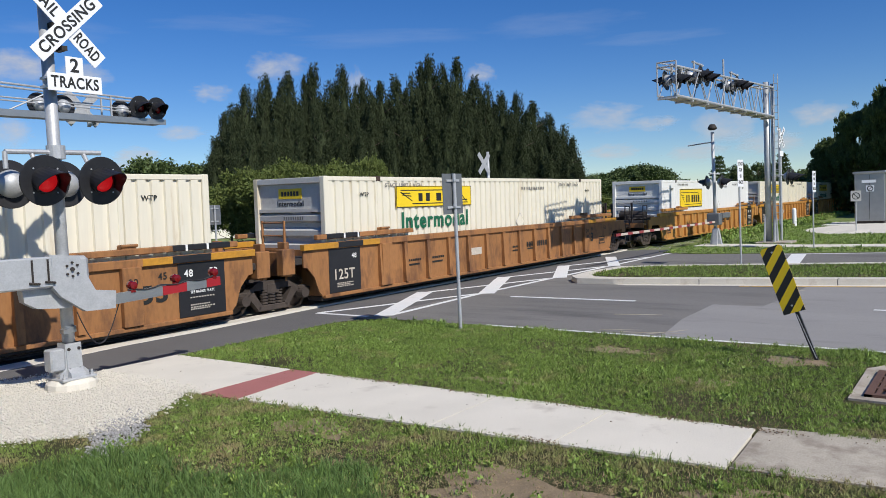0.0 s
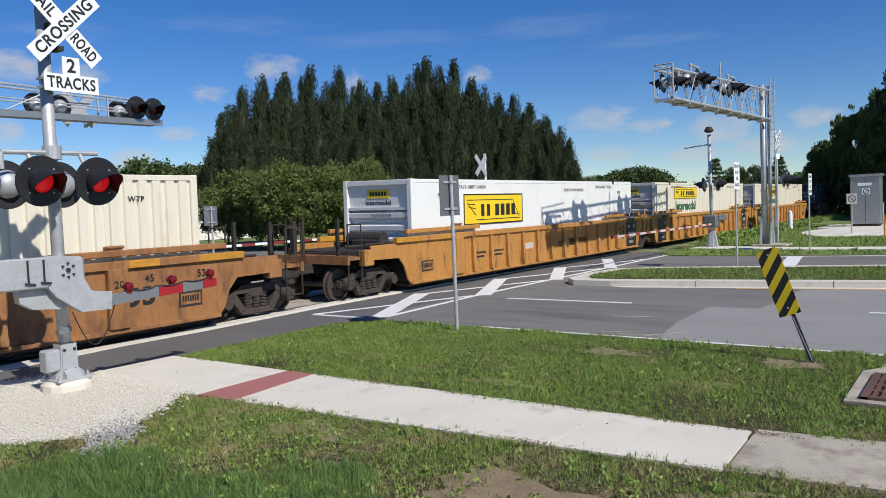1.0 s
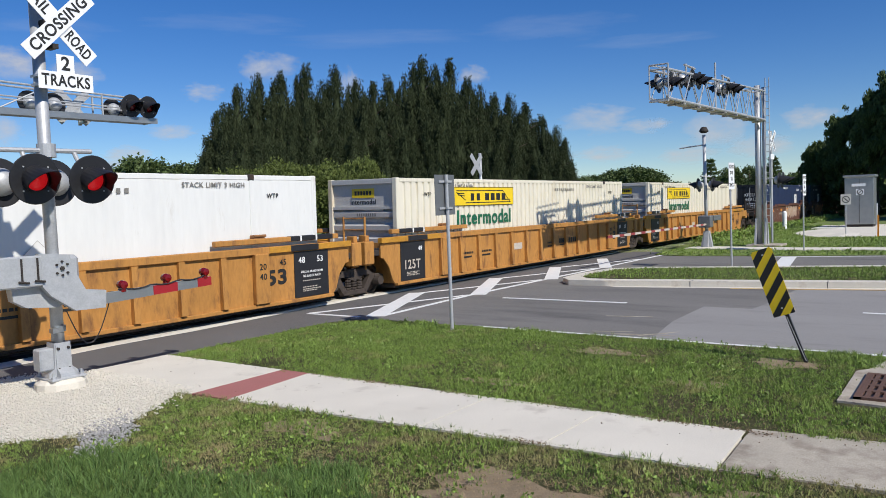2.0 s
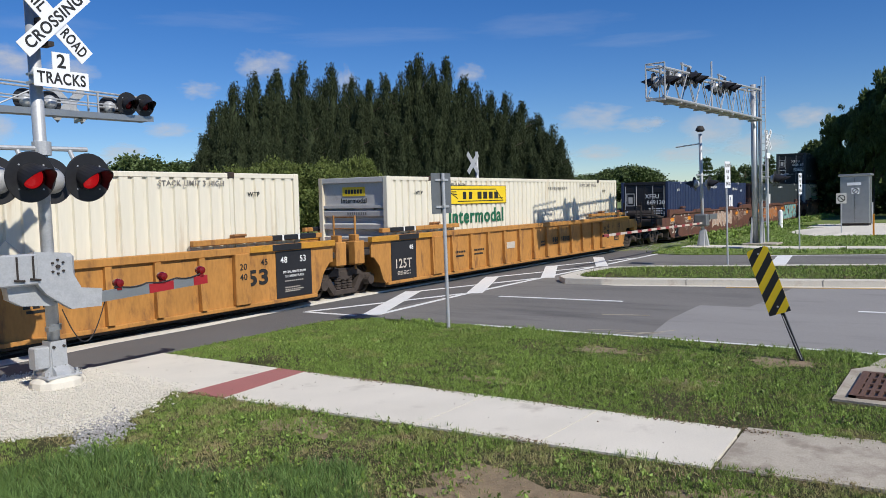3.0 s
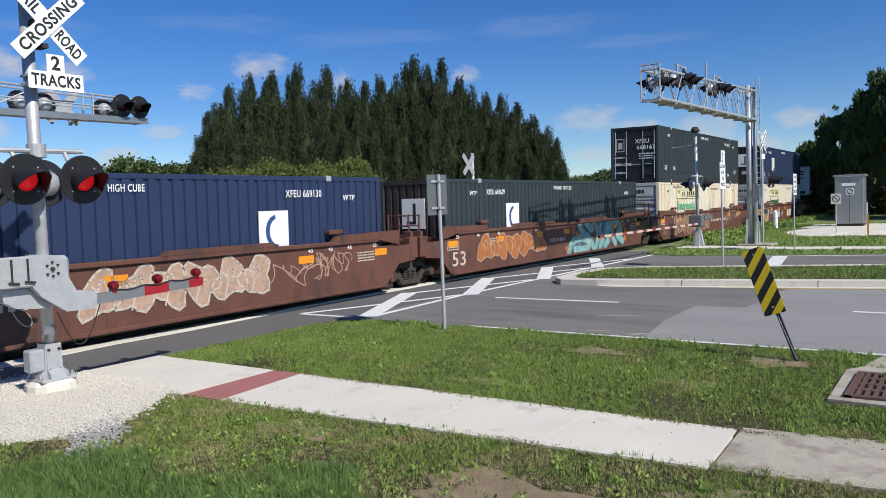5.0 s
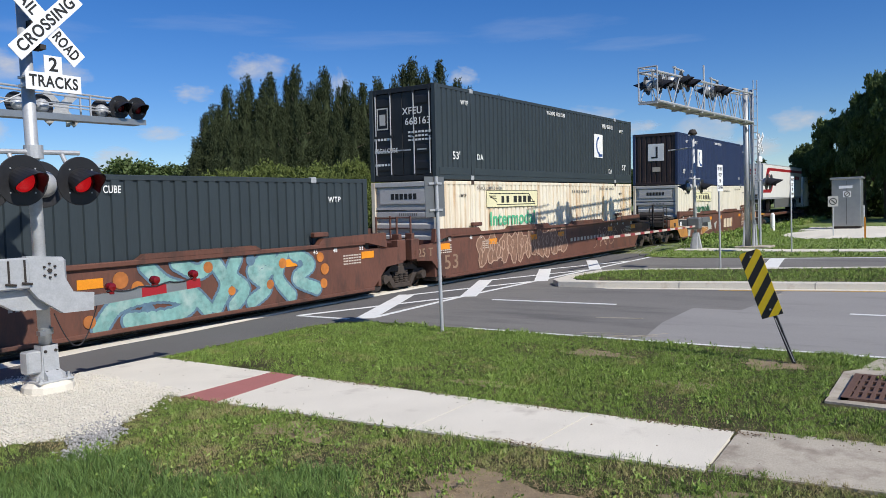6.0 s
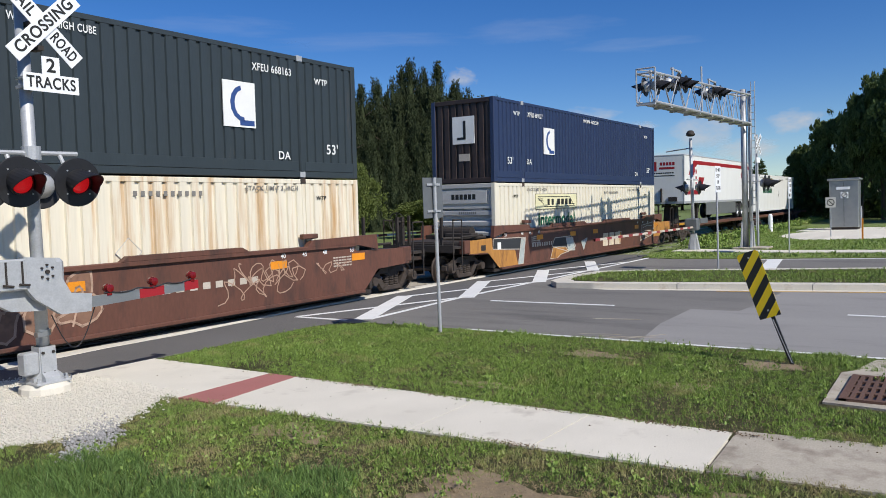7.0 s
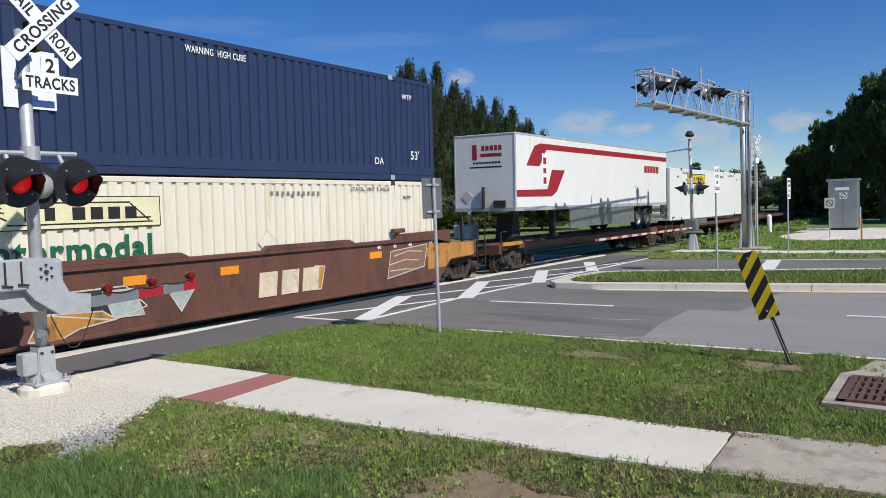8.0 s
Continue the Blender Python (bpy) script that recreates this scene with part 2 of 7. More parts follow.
# ---- mesh building ----
class Geo:
    """Vertices and faces gathered for one mesh."""

    def __init__(self):
        self.v, self.f = [], []

    def poly(self, pts):
        k = len(self.v)
        self.v += [tuple(p) for p in pts]
        self.f.append(tuple(range(k, k + len(pts))))
        return self

    def box(self, x0, x1, y0, y1, z0, z1, c=0.0):
        if c <= 0:
            k = len(self.v)
            self.v += [(x, y, z) for x in (x0, x1) for y in (y0, y1) for z in (z0, z1)]
            self.f += [tuple(k + i for i in q) for q in ((0, 1, 3, 2), (4, 6, 7, 5), (0, 4, 5, 1), (2, 3, 7, 6), (0, 2, 6, 4), (1, 5, 7, 3))]
            return self
        lo, hi = (x0, y0, z0), (x1, y1, z1)
        k, idx = len(self.v), {}
        for s in [(a, b, d) for a in (0, 1) for b in (0, 1) for d in (0, 1)]:
            for ax in range(3):
                p = [(hi[i] if s[i] else lo[i]) + (0 if i == ax else (-c if s[i] else c)) for i in range(3)]
                idx[s, ax] = len(self.v)
                self.v.append(tuple(p))
        for ax in range(3):
            a, b = [(1, 2), (2, 0), (0, 1)][ax]
            for side in (0, 1):
                ring = []
                for q in ((0, 0), (1, 0), (1, 1), (0, 1)):
                    s = [0, 0, 0]
                    s[ax], s[a], s[b] = side, q[0], q[1]
                    ring.append(idx[tuple(s), ax])
                self.f.append(tuple(ring if side else ring[::-1]))
            for q in ((0, 0), (1, 0), (1, 1), (0, 1)):
                s, t = [0, 0, 0], [0, 0, 0]
                s[ax], s[a], s[b] = 0, q[0], q[1]
                t[ax], t[a], t[b] = 1, q[0], q[1]
                s, t = tuple(s), tuple(t)
                self.f.append((idx[s, a], idx[t, a], idx[t, b], idx[s, b]))
        for s in [(a, b, d) for a in (0, 1) for b in (0, 1) for d in (0, 1)]:
            self.f.append((idx[s, 0], idx[s, 1], idx[s, 2]))
        return self

    def rod(self, p, q, r0, r1=None, n=8, caps=True):
        p, q = Vector(p), Vector(q)
        r1 = r0 if r1 is None else r1
        d = (q - p).normalized()
        a = d.orthogonal().normalized()
        b = d.cross(a)
        k = len(self.v)
        for c, r in ((p, r0), (q, r1)):
            for i in range(n):
                w = 2 * math.pi * i / n
                self.v.append(tuple(c + a * math.cos(w) * r + b * math.sin(w) * r))
        self.f += [(k + i, k + (i + 1) % n, k + n + (i + 1) % n, k + n + i) for i in range(n)]
        if caps:
            self.f += [tuple(k + i for i in range(n))[::-1], tuple(k + n + i for i in range(n))]
        return self

    def tube(self, pts, r, n=6):
        for p, q in zip(pts[:-1], pts[1:]):
            self.rod(p, q, r, r, n)
        return self

    def prism(self, pts, axis, t0, t1):
        """A polygon of the other two axes, thickened from t0 to t1 along the axis."""
        def put(p, t):
            return {0: (t, p[0], p[1]), 1: (p[0], t, p[1]), 2: (p[0], p[1], t)}[axis]
        k, n = len(self.v), len(pts)
        self.v += [put(p, t0) for p in pts] + [put(p, t1) for p in pts]
        self.f += [tuple(range(k, k + n))[::-1], tuple(range(k + n, k + 2 * n))]
        self.f += [(k + i, k + (i + 1) % n, k + n + (i + 1) % n, k + n + i) for i in range(n)]
        return self

    def lathe(self, prof, axis=2, n=20, at=(0, 0, 0)):
        k, m = len(self.v), len(prof)
        for i in range(n):
            w = 2 * math.pi * i / n
            for r, h in prof:
                c, s = r * math.cos(w), r * math.sin(w)
                p = {0: (h, c, s), 1: (s, h, c), 2: (c, s, h)}[axis]
                self.v.append(tuple(p[j] + at[j] for j in range(3)))
        for i in range(n):
            j = (i + 1) % n
            self.f += [(k + i * m + a, k + j * m + a, k + j * m + a + 1, k + i * m + a + 1) for a in range(m - 1)]
        return self

    def mesh(self, name, material, smooth=False):
        me = bpy.data.meshes.new(name)
        me.from_pydata(self.v, [], self.f)
        bm = bmesh.new()
        bm.from_mesh(me)
        bmesh.ops.recalc_face_normals(bm, faces=bm.faces)
        bm.to_mesh(me)
        bm.free()
        me.materials.append(material)
        if smooth:
            me.polygons.foreach_set("use_smooth", [True] * len(me.polygons))
        return me


SMALL_WRITING = ("identification_mark", "stencil_line", "small_stencil", "reporting_mark", "end_lettering", "front_writing", "front_lettering", "end_notice", "scroll_outline")


def part(name, geo, material, parent, label="", at=None, smooth=False):
    ob = new(name, geo.mesh(name, material, smooth) if isinstance(geo, Geo) else geo)
    ob.parent = parent
    if name in SMALL_WRITING:
        tagged(ob, kind="stuff")
    if at is not None:
        ob.matrix_basis = at
    return tagged(ob, label) if label else ob


def thing(name, label, category, m=None, group="", kind=""):
    ob = new(name)
    ob.empty_display_size = 0.3
    if m is not None:
        ob.matrix_basis = m
    return tagged(ob, label, category, group, kind)


def solid(name, geo, material, label, category="", kind="", m=None, group="", smooth=False):
    ob = new(name, geo.mesh(name, material, smooth))
    if m is not None:
        ob.matrix_basis = m
    return tagged(ob, label, category, group, kind)


def soup(name, verts, faces, material):
    """A large mesh from arrays of triangles or quads."""
    me = bpy.data.meshes.new(name)
    n, k = faces.shape
    me.vertices.add(len(verts))
    me.vertices.foreach_set("co", verts.astype(np.float32).ravel())
    me.loops.add(n * k)
    me.loops.foreach_set("vertex_index", faces.astype(np.int32).ravel())
    me.polygons.add(n)
    me.polygons.foreach_set("loop_start", np.arange(n, dtype=np.int32) * k)
    me.update(calc_edges=True)
    me.materials.append(material)
    return me


def words(body, size, material, parent, m, name="lettering", width=None, heavy=0.012):
    cu = bpy.data.curves.new(name, 'FONT')
    cu.body, cu.size, cu.align_x, cu.align_y = body, size, 'CENTER', 'CENTER'
    cu.extrude, cu.offset, cu.space_character = 0.002, heavy * size, 1.10
    tmp = bpy.data.objects.new(name, cu)
    me = bpy.data.meshes.new_from_object(tmp)
    bpy.data.objects.remove(tmp)
    me.materials.clear()
    me.materials.append(material)
    xs = [v.co.x for v in me.vertices]
    if width and xs:
        k = width / (max(xs) - min(xs))
        for v in me.vertices:
            v.co.x *= k
    ob = new(name, me)
    ob.parent = parent
    ob.matrix_basis = m
    return ob


# ---- ground, road, track ----
def flat(pts, z):
    return Geo().poly([(x, y, z) for x, y in pts])


def slab(pts, z0, z1):
    return Geo().prism(pts, 2, z0, z1)


YT = 14.558          # track's centre line
tilt = 0.937         # cant of the track, degrees
solid("ground", flat([(-1500, -1500), (1500, -1500), (1500, 1500), (-1500, 1500)], -0.06), M_LAWN, "rough mown grass reaching to the horizon", kind="structure")
solid("road", slab([(12.0, -400), (33.0, -400), (33.0, 11.05), (12.0, 11.05)], -0.3, 0.0), M_ASPH, "grey asphalt dual carriageway", kind="structure")
solid("road_crossing", slab([(3.6, 11.05), (33.0, 11.05), (33.0, 12.9), (3.6, 12.9)], -0.3, 0.002), M_ASPH_D, "dark asphalt apron beside the tracks", kind="structure")
solid("road_beyond", slab([(12.0, 21.2), (33.0, 21.2), (33.0, 300), (12.0, 300)], -0.3, 0.0), M_ASPH, "asphalt road beyond the tracks", kind="structure")
solid("road_edging", Geo().prism([(3.4, 12.45), (6.5, 12.75), (9.5, 13.1), (13.3, 13.40), (20, 13.52), (33, 13.60), (33, 13.92), (20, 13.86), (13.3, 13.75), (9.5, 13.48), (6.5, 13.2), (3.4, 12.9)], 2, -0.2, 0.012), M_CONC, "pale concrete edging strip along the near rail", kind="structure")


def rail(y):
    g = Geo()
    g.prism([(y - 0.035, -0.02), (y + 0.035, -0.02), (y + 0.037, 0.0), (y + 0.03, 0.012), (y - 0.03, 0.012), (y - 0.037, 0.0)], 0, -160, 420)
    g.box(-160, 420, y - 0.01, y + 0.01, -0.13, -0.02)
    g.box(-160, 420, y - 0.07, y + 0.07, -0.16, -0.13)
    return g


for yc in (YT, YT + 4.4):
    track = thing("railway_track", "steel rails on concrete sleepers and grey ballast", "railway track", kind="structure")
    for s in (-0.75, 0.75):
        part("rail", rail(yc + s), M_RAIL, track)
    tie = Geo().box(-0.13, 0.13, -1.3, 1.3, -0.2, 0.0, 0.02).mesh("sleeper", M_CONC_OLD)
    for i in range(90):
        x = 33.6 + i * 0.61
        ob = new("sleeper", tie)
        ob.parent, ob.location = track, (x, yc, -0.125)
solid("track_bed", slab([(3.4, 12.8), (33, 12.8), (33, 21.3), (3.4, 21.3)], -0.3, -0.035), M_ASPH_D, "dark asphalt bed under the crossing panels", kind="structure")
solid("crossing_panel", Geo().box(3.4, 33, YT - 0.68, YT + 0.68, -0.2, -0.012, 0.01).box(3.4, 33, YT + 0.82, YT + 3.6, -0.2, -0.006, 0.01)
      .box(3.4, 33, YT + 3.74, YT + 5.06, -0.2, -0.012, 0.01).box(3.4, 33, YT + 5.2, YT + 6.7, -0.2, -0.006, 0.01), M_CONC_OLD, "worn concrete crossing panels between the rails", kind="structure")
solid("ballast", Geo().prism([(11.9, -0.3), (12.8, -0.14), (21, -0.14), (22, -0.3)], 0, 33.0, 420).prism([(11.9, -0.3), (12.8, -0.14), (21, -0.14), (22, -0.3)], 0, -160, 3.4), M_GRAVG, "grey crushed stone ballast bed", kind="structure")

# lawn verge between footpath and road, and the nearer verge
CORNER = [(7.42, 10.98)] + [(11.0 + 1.05 * math.sin(a), 10.0 + 1.02 * math.cos(a)) for a in [radians(q) for q in (0, 20, 40, 60, 80, 90)]]
solid("verge_lawn", slab(CORNER + [(12.05, -60), (7.42, -60)], -0.3, 0.02), M_SOIL, "grassy verge between footpath and road", kind="structure")
solid("verge_near", slab([(-30, -60), (6.6, -60), (6.5, 1.6), (6.1, 8.6), (5.2, 8.2), (4.3, 7.6), (3.3, 9.0), (-30, 9.6)], -0.3, 0.012), M_SOIL, "rough grass with bare earth beside the footpath", kind="structure")
path = thing("footpath", "pale concrete footpath with tooled joints", "footpath", kind="structure")


def near_edge(y):
    return 6.50 - 0.067 * y


def far_edge(y):
    return 7.62 - 0.011 * y


# joints: where each crosses the two edges of the path
JOINTS = [(11.0, 11.0), (8.27, 8.30), (7.60, 7.77), (4.78, 4.78), (3.40, 3.36), (1.82, 1.87)]
for (a0, a1), (b0, b1) in zip(JOINTS[:-1], JOINTS[1:]):
    red = a0 == 8.27
    g = Geo().prism([(near_edge(b0), b0 + 0.007), (far_edge(b1), b1 + 0.007), (far_edge(a1), a1 - 0.007), (near_edge(a0), a0 - 0.007)], 2, -0.12, 0.034)
    part("footpath_slab", g, M_REDC if red else M_CONC, path, "red tinted concrete band" if red else "")
part("joint_filler", Geo().prism([(6.42, 1.9), (7.55, 1.9), (7.48, 10.95), (5.82, 10.95)], 2, -0.12, 0.014), M_ASPH_D, path)
for i in range(5):
    y1 = 1.80 - i * 1.52
    y0 = y1 - 1.50
    part("footpath_slab", Geo().prism([(6.40 + 0.12 * (1.8 - y0), y0), (7.70 + 0.12 * (1.8 - y0), y0 + 0.04), (7.70 + 0.12 * (1.8 - y1), y1 + 0.05), (6.40 + 0.12 * (1.8 - y1), y1)], 2, -0.12, 0.028), M_CONC_OLD, path, "older stained grey concrete")

# median with kerb
MED = [(24.05, -400), (24.05, -12), (19.88, 8.5), (19.95, 9.2), (20.4, 9.55), (21.3, 9.68), (22.8, 9.5), (23.4, 8.75), (25.4, 2.0), (28.1, -12), (28.1, -400)]
OUT = [(23.6, -400), (23.6, -12), (19.42, 8.43), (19.38, 9.5), (19.95, 9.95), (21.3, 10.08), (23.1, 9.85), (23.8, 8.85), (25.8, 2.1), (28.5, -12), (28.5, -400)]
kerb = thing("median_kerb", "pale weathered concrete kerb round the median", "kerb", kind="structure")
for i in range(10):
    part("kerb_stone", Geo().prism([OUT[i], OUT[i + 1], MED[i + 1], MED[i]], 2, -0.2, 0.15), M_KERB, kerb)
for y in (6.25, 3.1, 0.0, -3.1):
    x = 19.42 + 0.2046 * (8.43 - y)
    part("kerb_joint", Geo().box(x - 0.006, x + 0.3, y - 0.009, y + 0.009, 0.0, 0.1515), M_ASPH_D, kerb)
part("gutter", Geo().prism([(23.35, -400), (23.35, -12), (19.26, 8.0), (19.42, 8.43), (23.6, -12), (23.6, -400)], 2, -0.2, 0.006), M_KERB, kerb)
solid("median_lawn", slab(MED, -0.2, 0.14), M_SOIL, "grass strip on the median", kind="structure")
FARV = [(36, -400), (34.5, -12), (31.8, 2.6), (30.9, 6.5), (30.5, 9.8), (31.0, 11.2), (34.2, 11.4), (75, 11.6), (140, 11.2), (140, -400)]
FARP = [(36.6, -60), (34.0, 4.0), (33.75, 6.5), (34.5, 11.1), (36.2, 11.1), (35.3, 6.5), (35.5, 4.0), (38.2, -60)]
solid("far_verge", slab(FARV, -0.3, 0.03), M_LAWN, "mown grass beyond the far carriageway", kind="structure")
solid("far_path", slab(FARP, -0.3, 0.06), M_CONC, "pale concrete footpath beyond the far carriageway", kind="structure")
solid("road_patch", slab([(12.25, -60), (22.8, -60), (22.8, -12), (19.95, 3.7), (17.35, 3.76), (16.27, 3.85), (16.29, 4.84), (14.12, 4.78), (12.53, 4.54), (12.25, 4.6)], -0.1, 0.004), M_ASPH_L, "paler resurfaced asphalt patch", kind="structure")


def stripe(p, q, w, top=0.009):
    p, q = Vector((*p, 0)), Vector((*q, 0))
    s = Vector((-(q - p).y, (q - p).x, 0)).normalized() * w / 2
    g = Geo()
    g.prism([(p + s)[:2], (p - s)[:2], (q - s)[:2], (q + s)[:2]], 2, 0.0015, top)
    return g


marking = thing("road_marking", "white painted lines and hatched keep-clear box on asphalt", "road marking", kind="structure")
# edge and lane lines; then the crossing's box: near line, slanting lines, broad bars
LINES = [((12.15, -200), (12.15, 7.9), 0.13), ((16.30, 6.57), (16.2, 9.75), 0.13), ((16.38, -1.2), (16.40, 1.87), 0.13), ((16.40, -10.3), (16.40, -7.3), 0.13), ((12.2, 12.5), (12.23, 11.0), 0.12),
         ((12.6, 10.62), (16.6, 10.88), 0.13), ((16.6, 10.88), (31.5, 10.9), 0.13), ((34.1, -12), (31.4, 2.6), 0.12), ((31.4, 2.6), (30.5, 6.5), 0.12), ((26.1, 2.0), (24.0, 8.9), 0.12), ((25.3, 5.2), (30.6, 5.9), 0.5)]
for i in range(4):
    x = 12.35 + i * 4.12
    LINES += [((x + 0.1, 10.72), (x + 4.0, 12.56), 0.42), ((x - 0.1, 12.5), (x + 4.1, 10.92), 0.13)]
for p, q, w in LINES:
    part("painted_line", stripe(p, q, w, 0.014 if w > 0.3 else 0.009), M_PAINT, marking)
part("painted_line", stripe((22.85, -10), (19.72, 5.2), 0.10), M_YLINE, marking, "worn yellow edge line")
for p, q, w in (((12.32, 5.1), (12.75, 4.4), 0.03), ((12.42, 5.3), (12.6, 4.2), 0.02), ((12.35, 4.8), (13.0, 4.3), 0.025), ((12.5, 5.7), (12.7, 5.0), 0.02), ((14.3, 6.2), (14.5, 5.3), 0.05), ((18.9, 4.2), (19.2, 3.6), 0.06)):
    part("scuff", stripe(p, q, w, 0.0075), M_CONC_OLD, marking, "pale scrape on the asphalt")


def blotch(cx, cy, rx, ry, seed, z):
    """An uneven flat patch."""
    r = random.Random(seed)
    ph = [r.uniform(0, 6) for _ in range(4)]
    pts = []
    for i in range(40):
        a = 2 * math.pi * i / 40
        k = 1 + 0.22 * math.sin(3 * a + ph[0]) + 0.15 * math.sin(5 * a + ph[1]) + 0.10 * math.sin(9 * a + ph[2])
        pts.append((cx + rx * k * math.cos(a), cy + ry * k * math.sin(a)))
    return slab(pts, -0.05, z)


for i, (cx, cy, rx, ry, z) in enumerate(((4.95, 2.7, 0.55, 1.1, 0.017), (10.75, 4.7, 0.22, 0.5, 0.025), (10.95, 2.2, 0.3, 0.4, 0.025), (8.3, 5.2, 0.16, 0.5, 0.025), (5.6, 5.9, 0.25, 0.5, 0.017), (9.3, 2.9, 0.2, 0.4, 0.025), (11.5, 8.0, 0.14, 0.22, 0.025), (5.75, 1.4, 0.25, 0.5, 0.017))):
    solid("bare_earth", blotch(cx, cy, rx, ry, i, z), M_EARTH, "patch of dry bare earth in the grass", kind="structure")


# ---- the train ----
CL, HW, CH = 16.15, 1.295, 2.896          # container length, half width, height
SIDE = pose(0, 0, 0, 90, 0, 0)            # writing on a side that faces -y
MOVERS = []                               # things of the train and their place along it


def on_side(x, y, z):
    return pose(x, y, z, 90, 0, 0)


def on_end(x, y, z):
    return pose(x, y, z, 90, 0, -90)


def corrugated(x0, x1, y, z0, z1, pitch, depth, out=-1):
    """A wall along x whose vertical folds go inwards from y."""
    n = max(1, round((x1 - x0) / pitch))
    p = (x1 - x0) / n
    prof = []
    for i in range(n):
        a = x0 + i * p
        prof += [(a, y), (a + 0.58 * p, y), (a + 0.64 * p, y - out * depth), (a + 0.93 * p, y - out * depth)]
    prof.append((x1, y))
    g = Geo()
    for x, yy in prof:
        g.v += [(x, yy, z0), (x, yy, z1)]
    g.f = [(2 * i, 2 * i + 2, 2 * i + 3, 2 * i + 1) for i in range(len(prof) - 1)]
    return g


def bars(x0, x1, z0, z1, y, n=1, gap=0.25):
    """Plain bars in place of small writing."""
    g = Geo()
    w = (x1 - x0) / n
    for i in range(n):
        g.box(x0 + i * w, x0 + (i + 1 - gap) * w, y - 0.002, y, z0, z1)
    return g


def ebars(y0, y1, z0, z1, x, n=1, gap=0.25):
    g = Geo()
    w = (y1 - y0) / n
    for i in range(n):
        g.box(x - 0.002, x, y0 + i * w, y0 + (i + 1 - gap) * w, z0, z1)
    return g


def container(s, z, paint, end, label, frame_paint=None, folds=(0.29, 0.032), end_paint=None, group="containers on the train"):
    c = thing("shipping_container", label, "container", group=group)
    MOVERS.append((c, s, z))
    fp = frame_paint or paint
    ep = end_paint or paint
    for y, out in ((-HW + 0.012, -1), (HW - 0.012, 1)):
        part("side_wall", corrugated(0.12, CL - 0.12, y, 0.14, CH - 0.1, folds[0], folds[1], out), paint, c)
    part("roof", Geo().box(0.03, CL - 0.03, -HW + 0.05, HW - 0.05, CH - 0.07, CH - 0.03), paint, c)
    part("floor", Geo().box(0.03, CL - 0.03, -HW + 0.06, HW - 0.06, 0.03, 0.12), M_GRIME, c)
    for y in (-HW, HW - 0.07):
        part("bottom_rail", Geo().box(0.15, CL - 0.15, y, y + 0.07, 0.0, 0.15, 0.012), fp, c)
        part("top_rail", Geo().box(0.15, CL - 0.15, y + 0.004, y + 0.066, CH - 0.12, CH - 0.01, 0.012), fp, c)
    for x in (0.0, CL - 0.16):
        for y in (-HW, HW - 0.16):
            part("corner_post", Geo().box(x, x + 0.16, y, y + 0.16, 0.0, CH, 0.015), fp, c)
    for x in (1.98, CL - 2.06):
        part("stacking_post", Geo().box(x, x + 0.10, -HW - 0.004, -HW + 0.05, 0.0, CH + 0.012, 0.01), fp, c)
        for z0 in (0.0, CH - 0.13):
            part("casting", Geo().box(x - 0.04, x + 0.14, -HW - 0.008, -HW + 0.1, z0, z0 + 0.142, 0.012), M_GALV if end != "louvre" else M_GRIME, c)
    part("rear_wall", Geo().box(CL - 0.10, CL - 0.05, -HW + 0.14, HW - 0.14, 0.12, CH - 0.1), paint, c)
    part("door_header", Geo().box(CL - 0.14, CL - 0.005, -HW + 0.15, HW - 0.15, CH - 0.13, CH - 0.012), fp, c)
    part("front_header", Geo().box(0.005, 0.14, -HW + 0.15, HW - 0.15, CH - 0.16, CH - 0.012, 0.01), ep, c)
    part("front_sill", Geo().box(0.005, 0.14, -HW + 0.15, HW - 0.15, 0.0, 0.16, 0.01), ep, c)
    if end == "louvre":
        part("end_wall", Geo().box(0.17, 0.20, -HW + 0.14, HW - 0.14, 0.14, 2.12), ep, c)
        part("end_panel", Geo().box(0.092, 0.17, -HW + 0.14, HW - 0.14, 2.09, CH - 0.14), ep, c)
        for i in range(5):
            z0 = 0.20 + i * 0.37
            part("louvre", Geo().prism([(0.17, z0 + 0.06), (0.04, z0 + 0.12), (0.035, z0 + 0.25), (0.17, z0 + 0.33)], 1, -HW + 0.17, HW - 0.17), ep, c)
        part("end_band", Geo().box(0.03, 0.09, -HW + 0.15, HW - 0.15, 2.02, 2.10), ep, c)
        dia = Geo().prism([(0.72, 1.10), (0.96, 0.86), (0.72, 0.62), (0.48, 0.86)], 0, 0.015, 0.034)
        part("placard_holder", dia, M_GALV, c)
        part("document_tube", Geo().rod((0.10, -0.05, 2.02), (0.10, -0.75, 2.02), 0.05, n=10), M_GALV, c)
        part("identification_mark", ebars(-0.5, 0.25, 1.83, 1.91, 0.036, 9, 0.45), M_FADED, c)
    elif end == "door":
        part("door", Geo().box(0.05, 0.10, -HW + 0.17, -0.01, 0.17, CH - 0.17, 0.01), ep, c)
        part("door", Geo().box(0.05, 0.10, 0.01, HW - 0.17, 0.17, CH - 0.17, 0.01), ep, c)
        for yy in (-1.05, -0.45, 0.45, 1.05):
            r = part("locking_rod", Geo().rod((0.02, yy, 0.1), (0.02, yy, CH - 0.1), 0.02, n=8), M_GALV, c)
            for z0, z1 in ((0.05, 0.2), (CH - 0.22, CH - 0.06), (1.35, 1.43)):
                part("rod_bracket", Geo().box(0.0, 0.06, yy - 0.05, yy + 0.05, z0, z1), ep, r)
        for yy in (-0.75, 0.15, 0.75, -0.15):
            part("door_handle", Geo().box(0.0, 0.02, yy - 0.17, yy + 0.17, 0.92, 0.96), M_GALV, c)
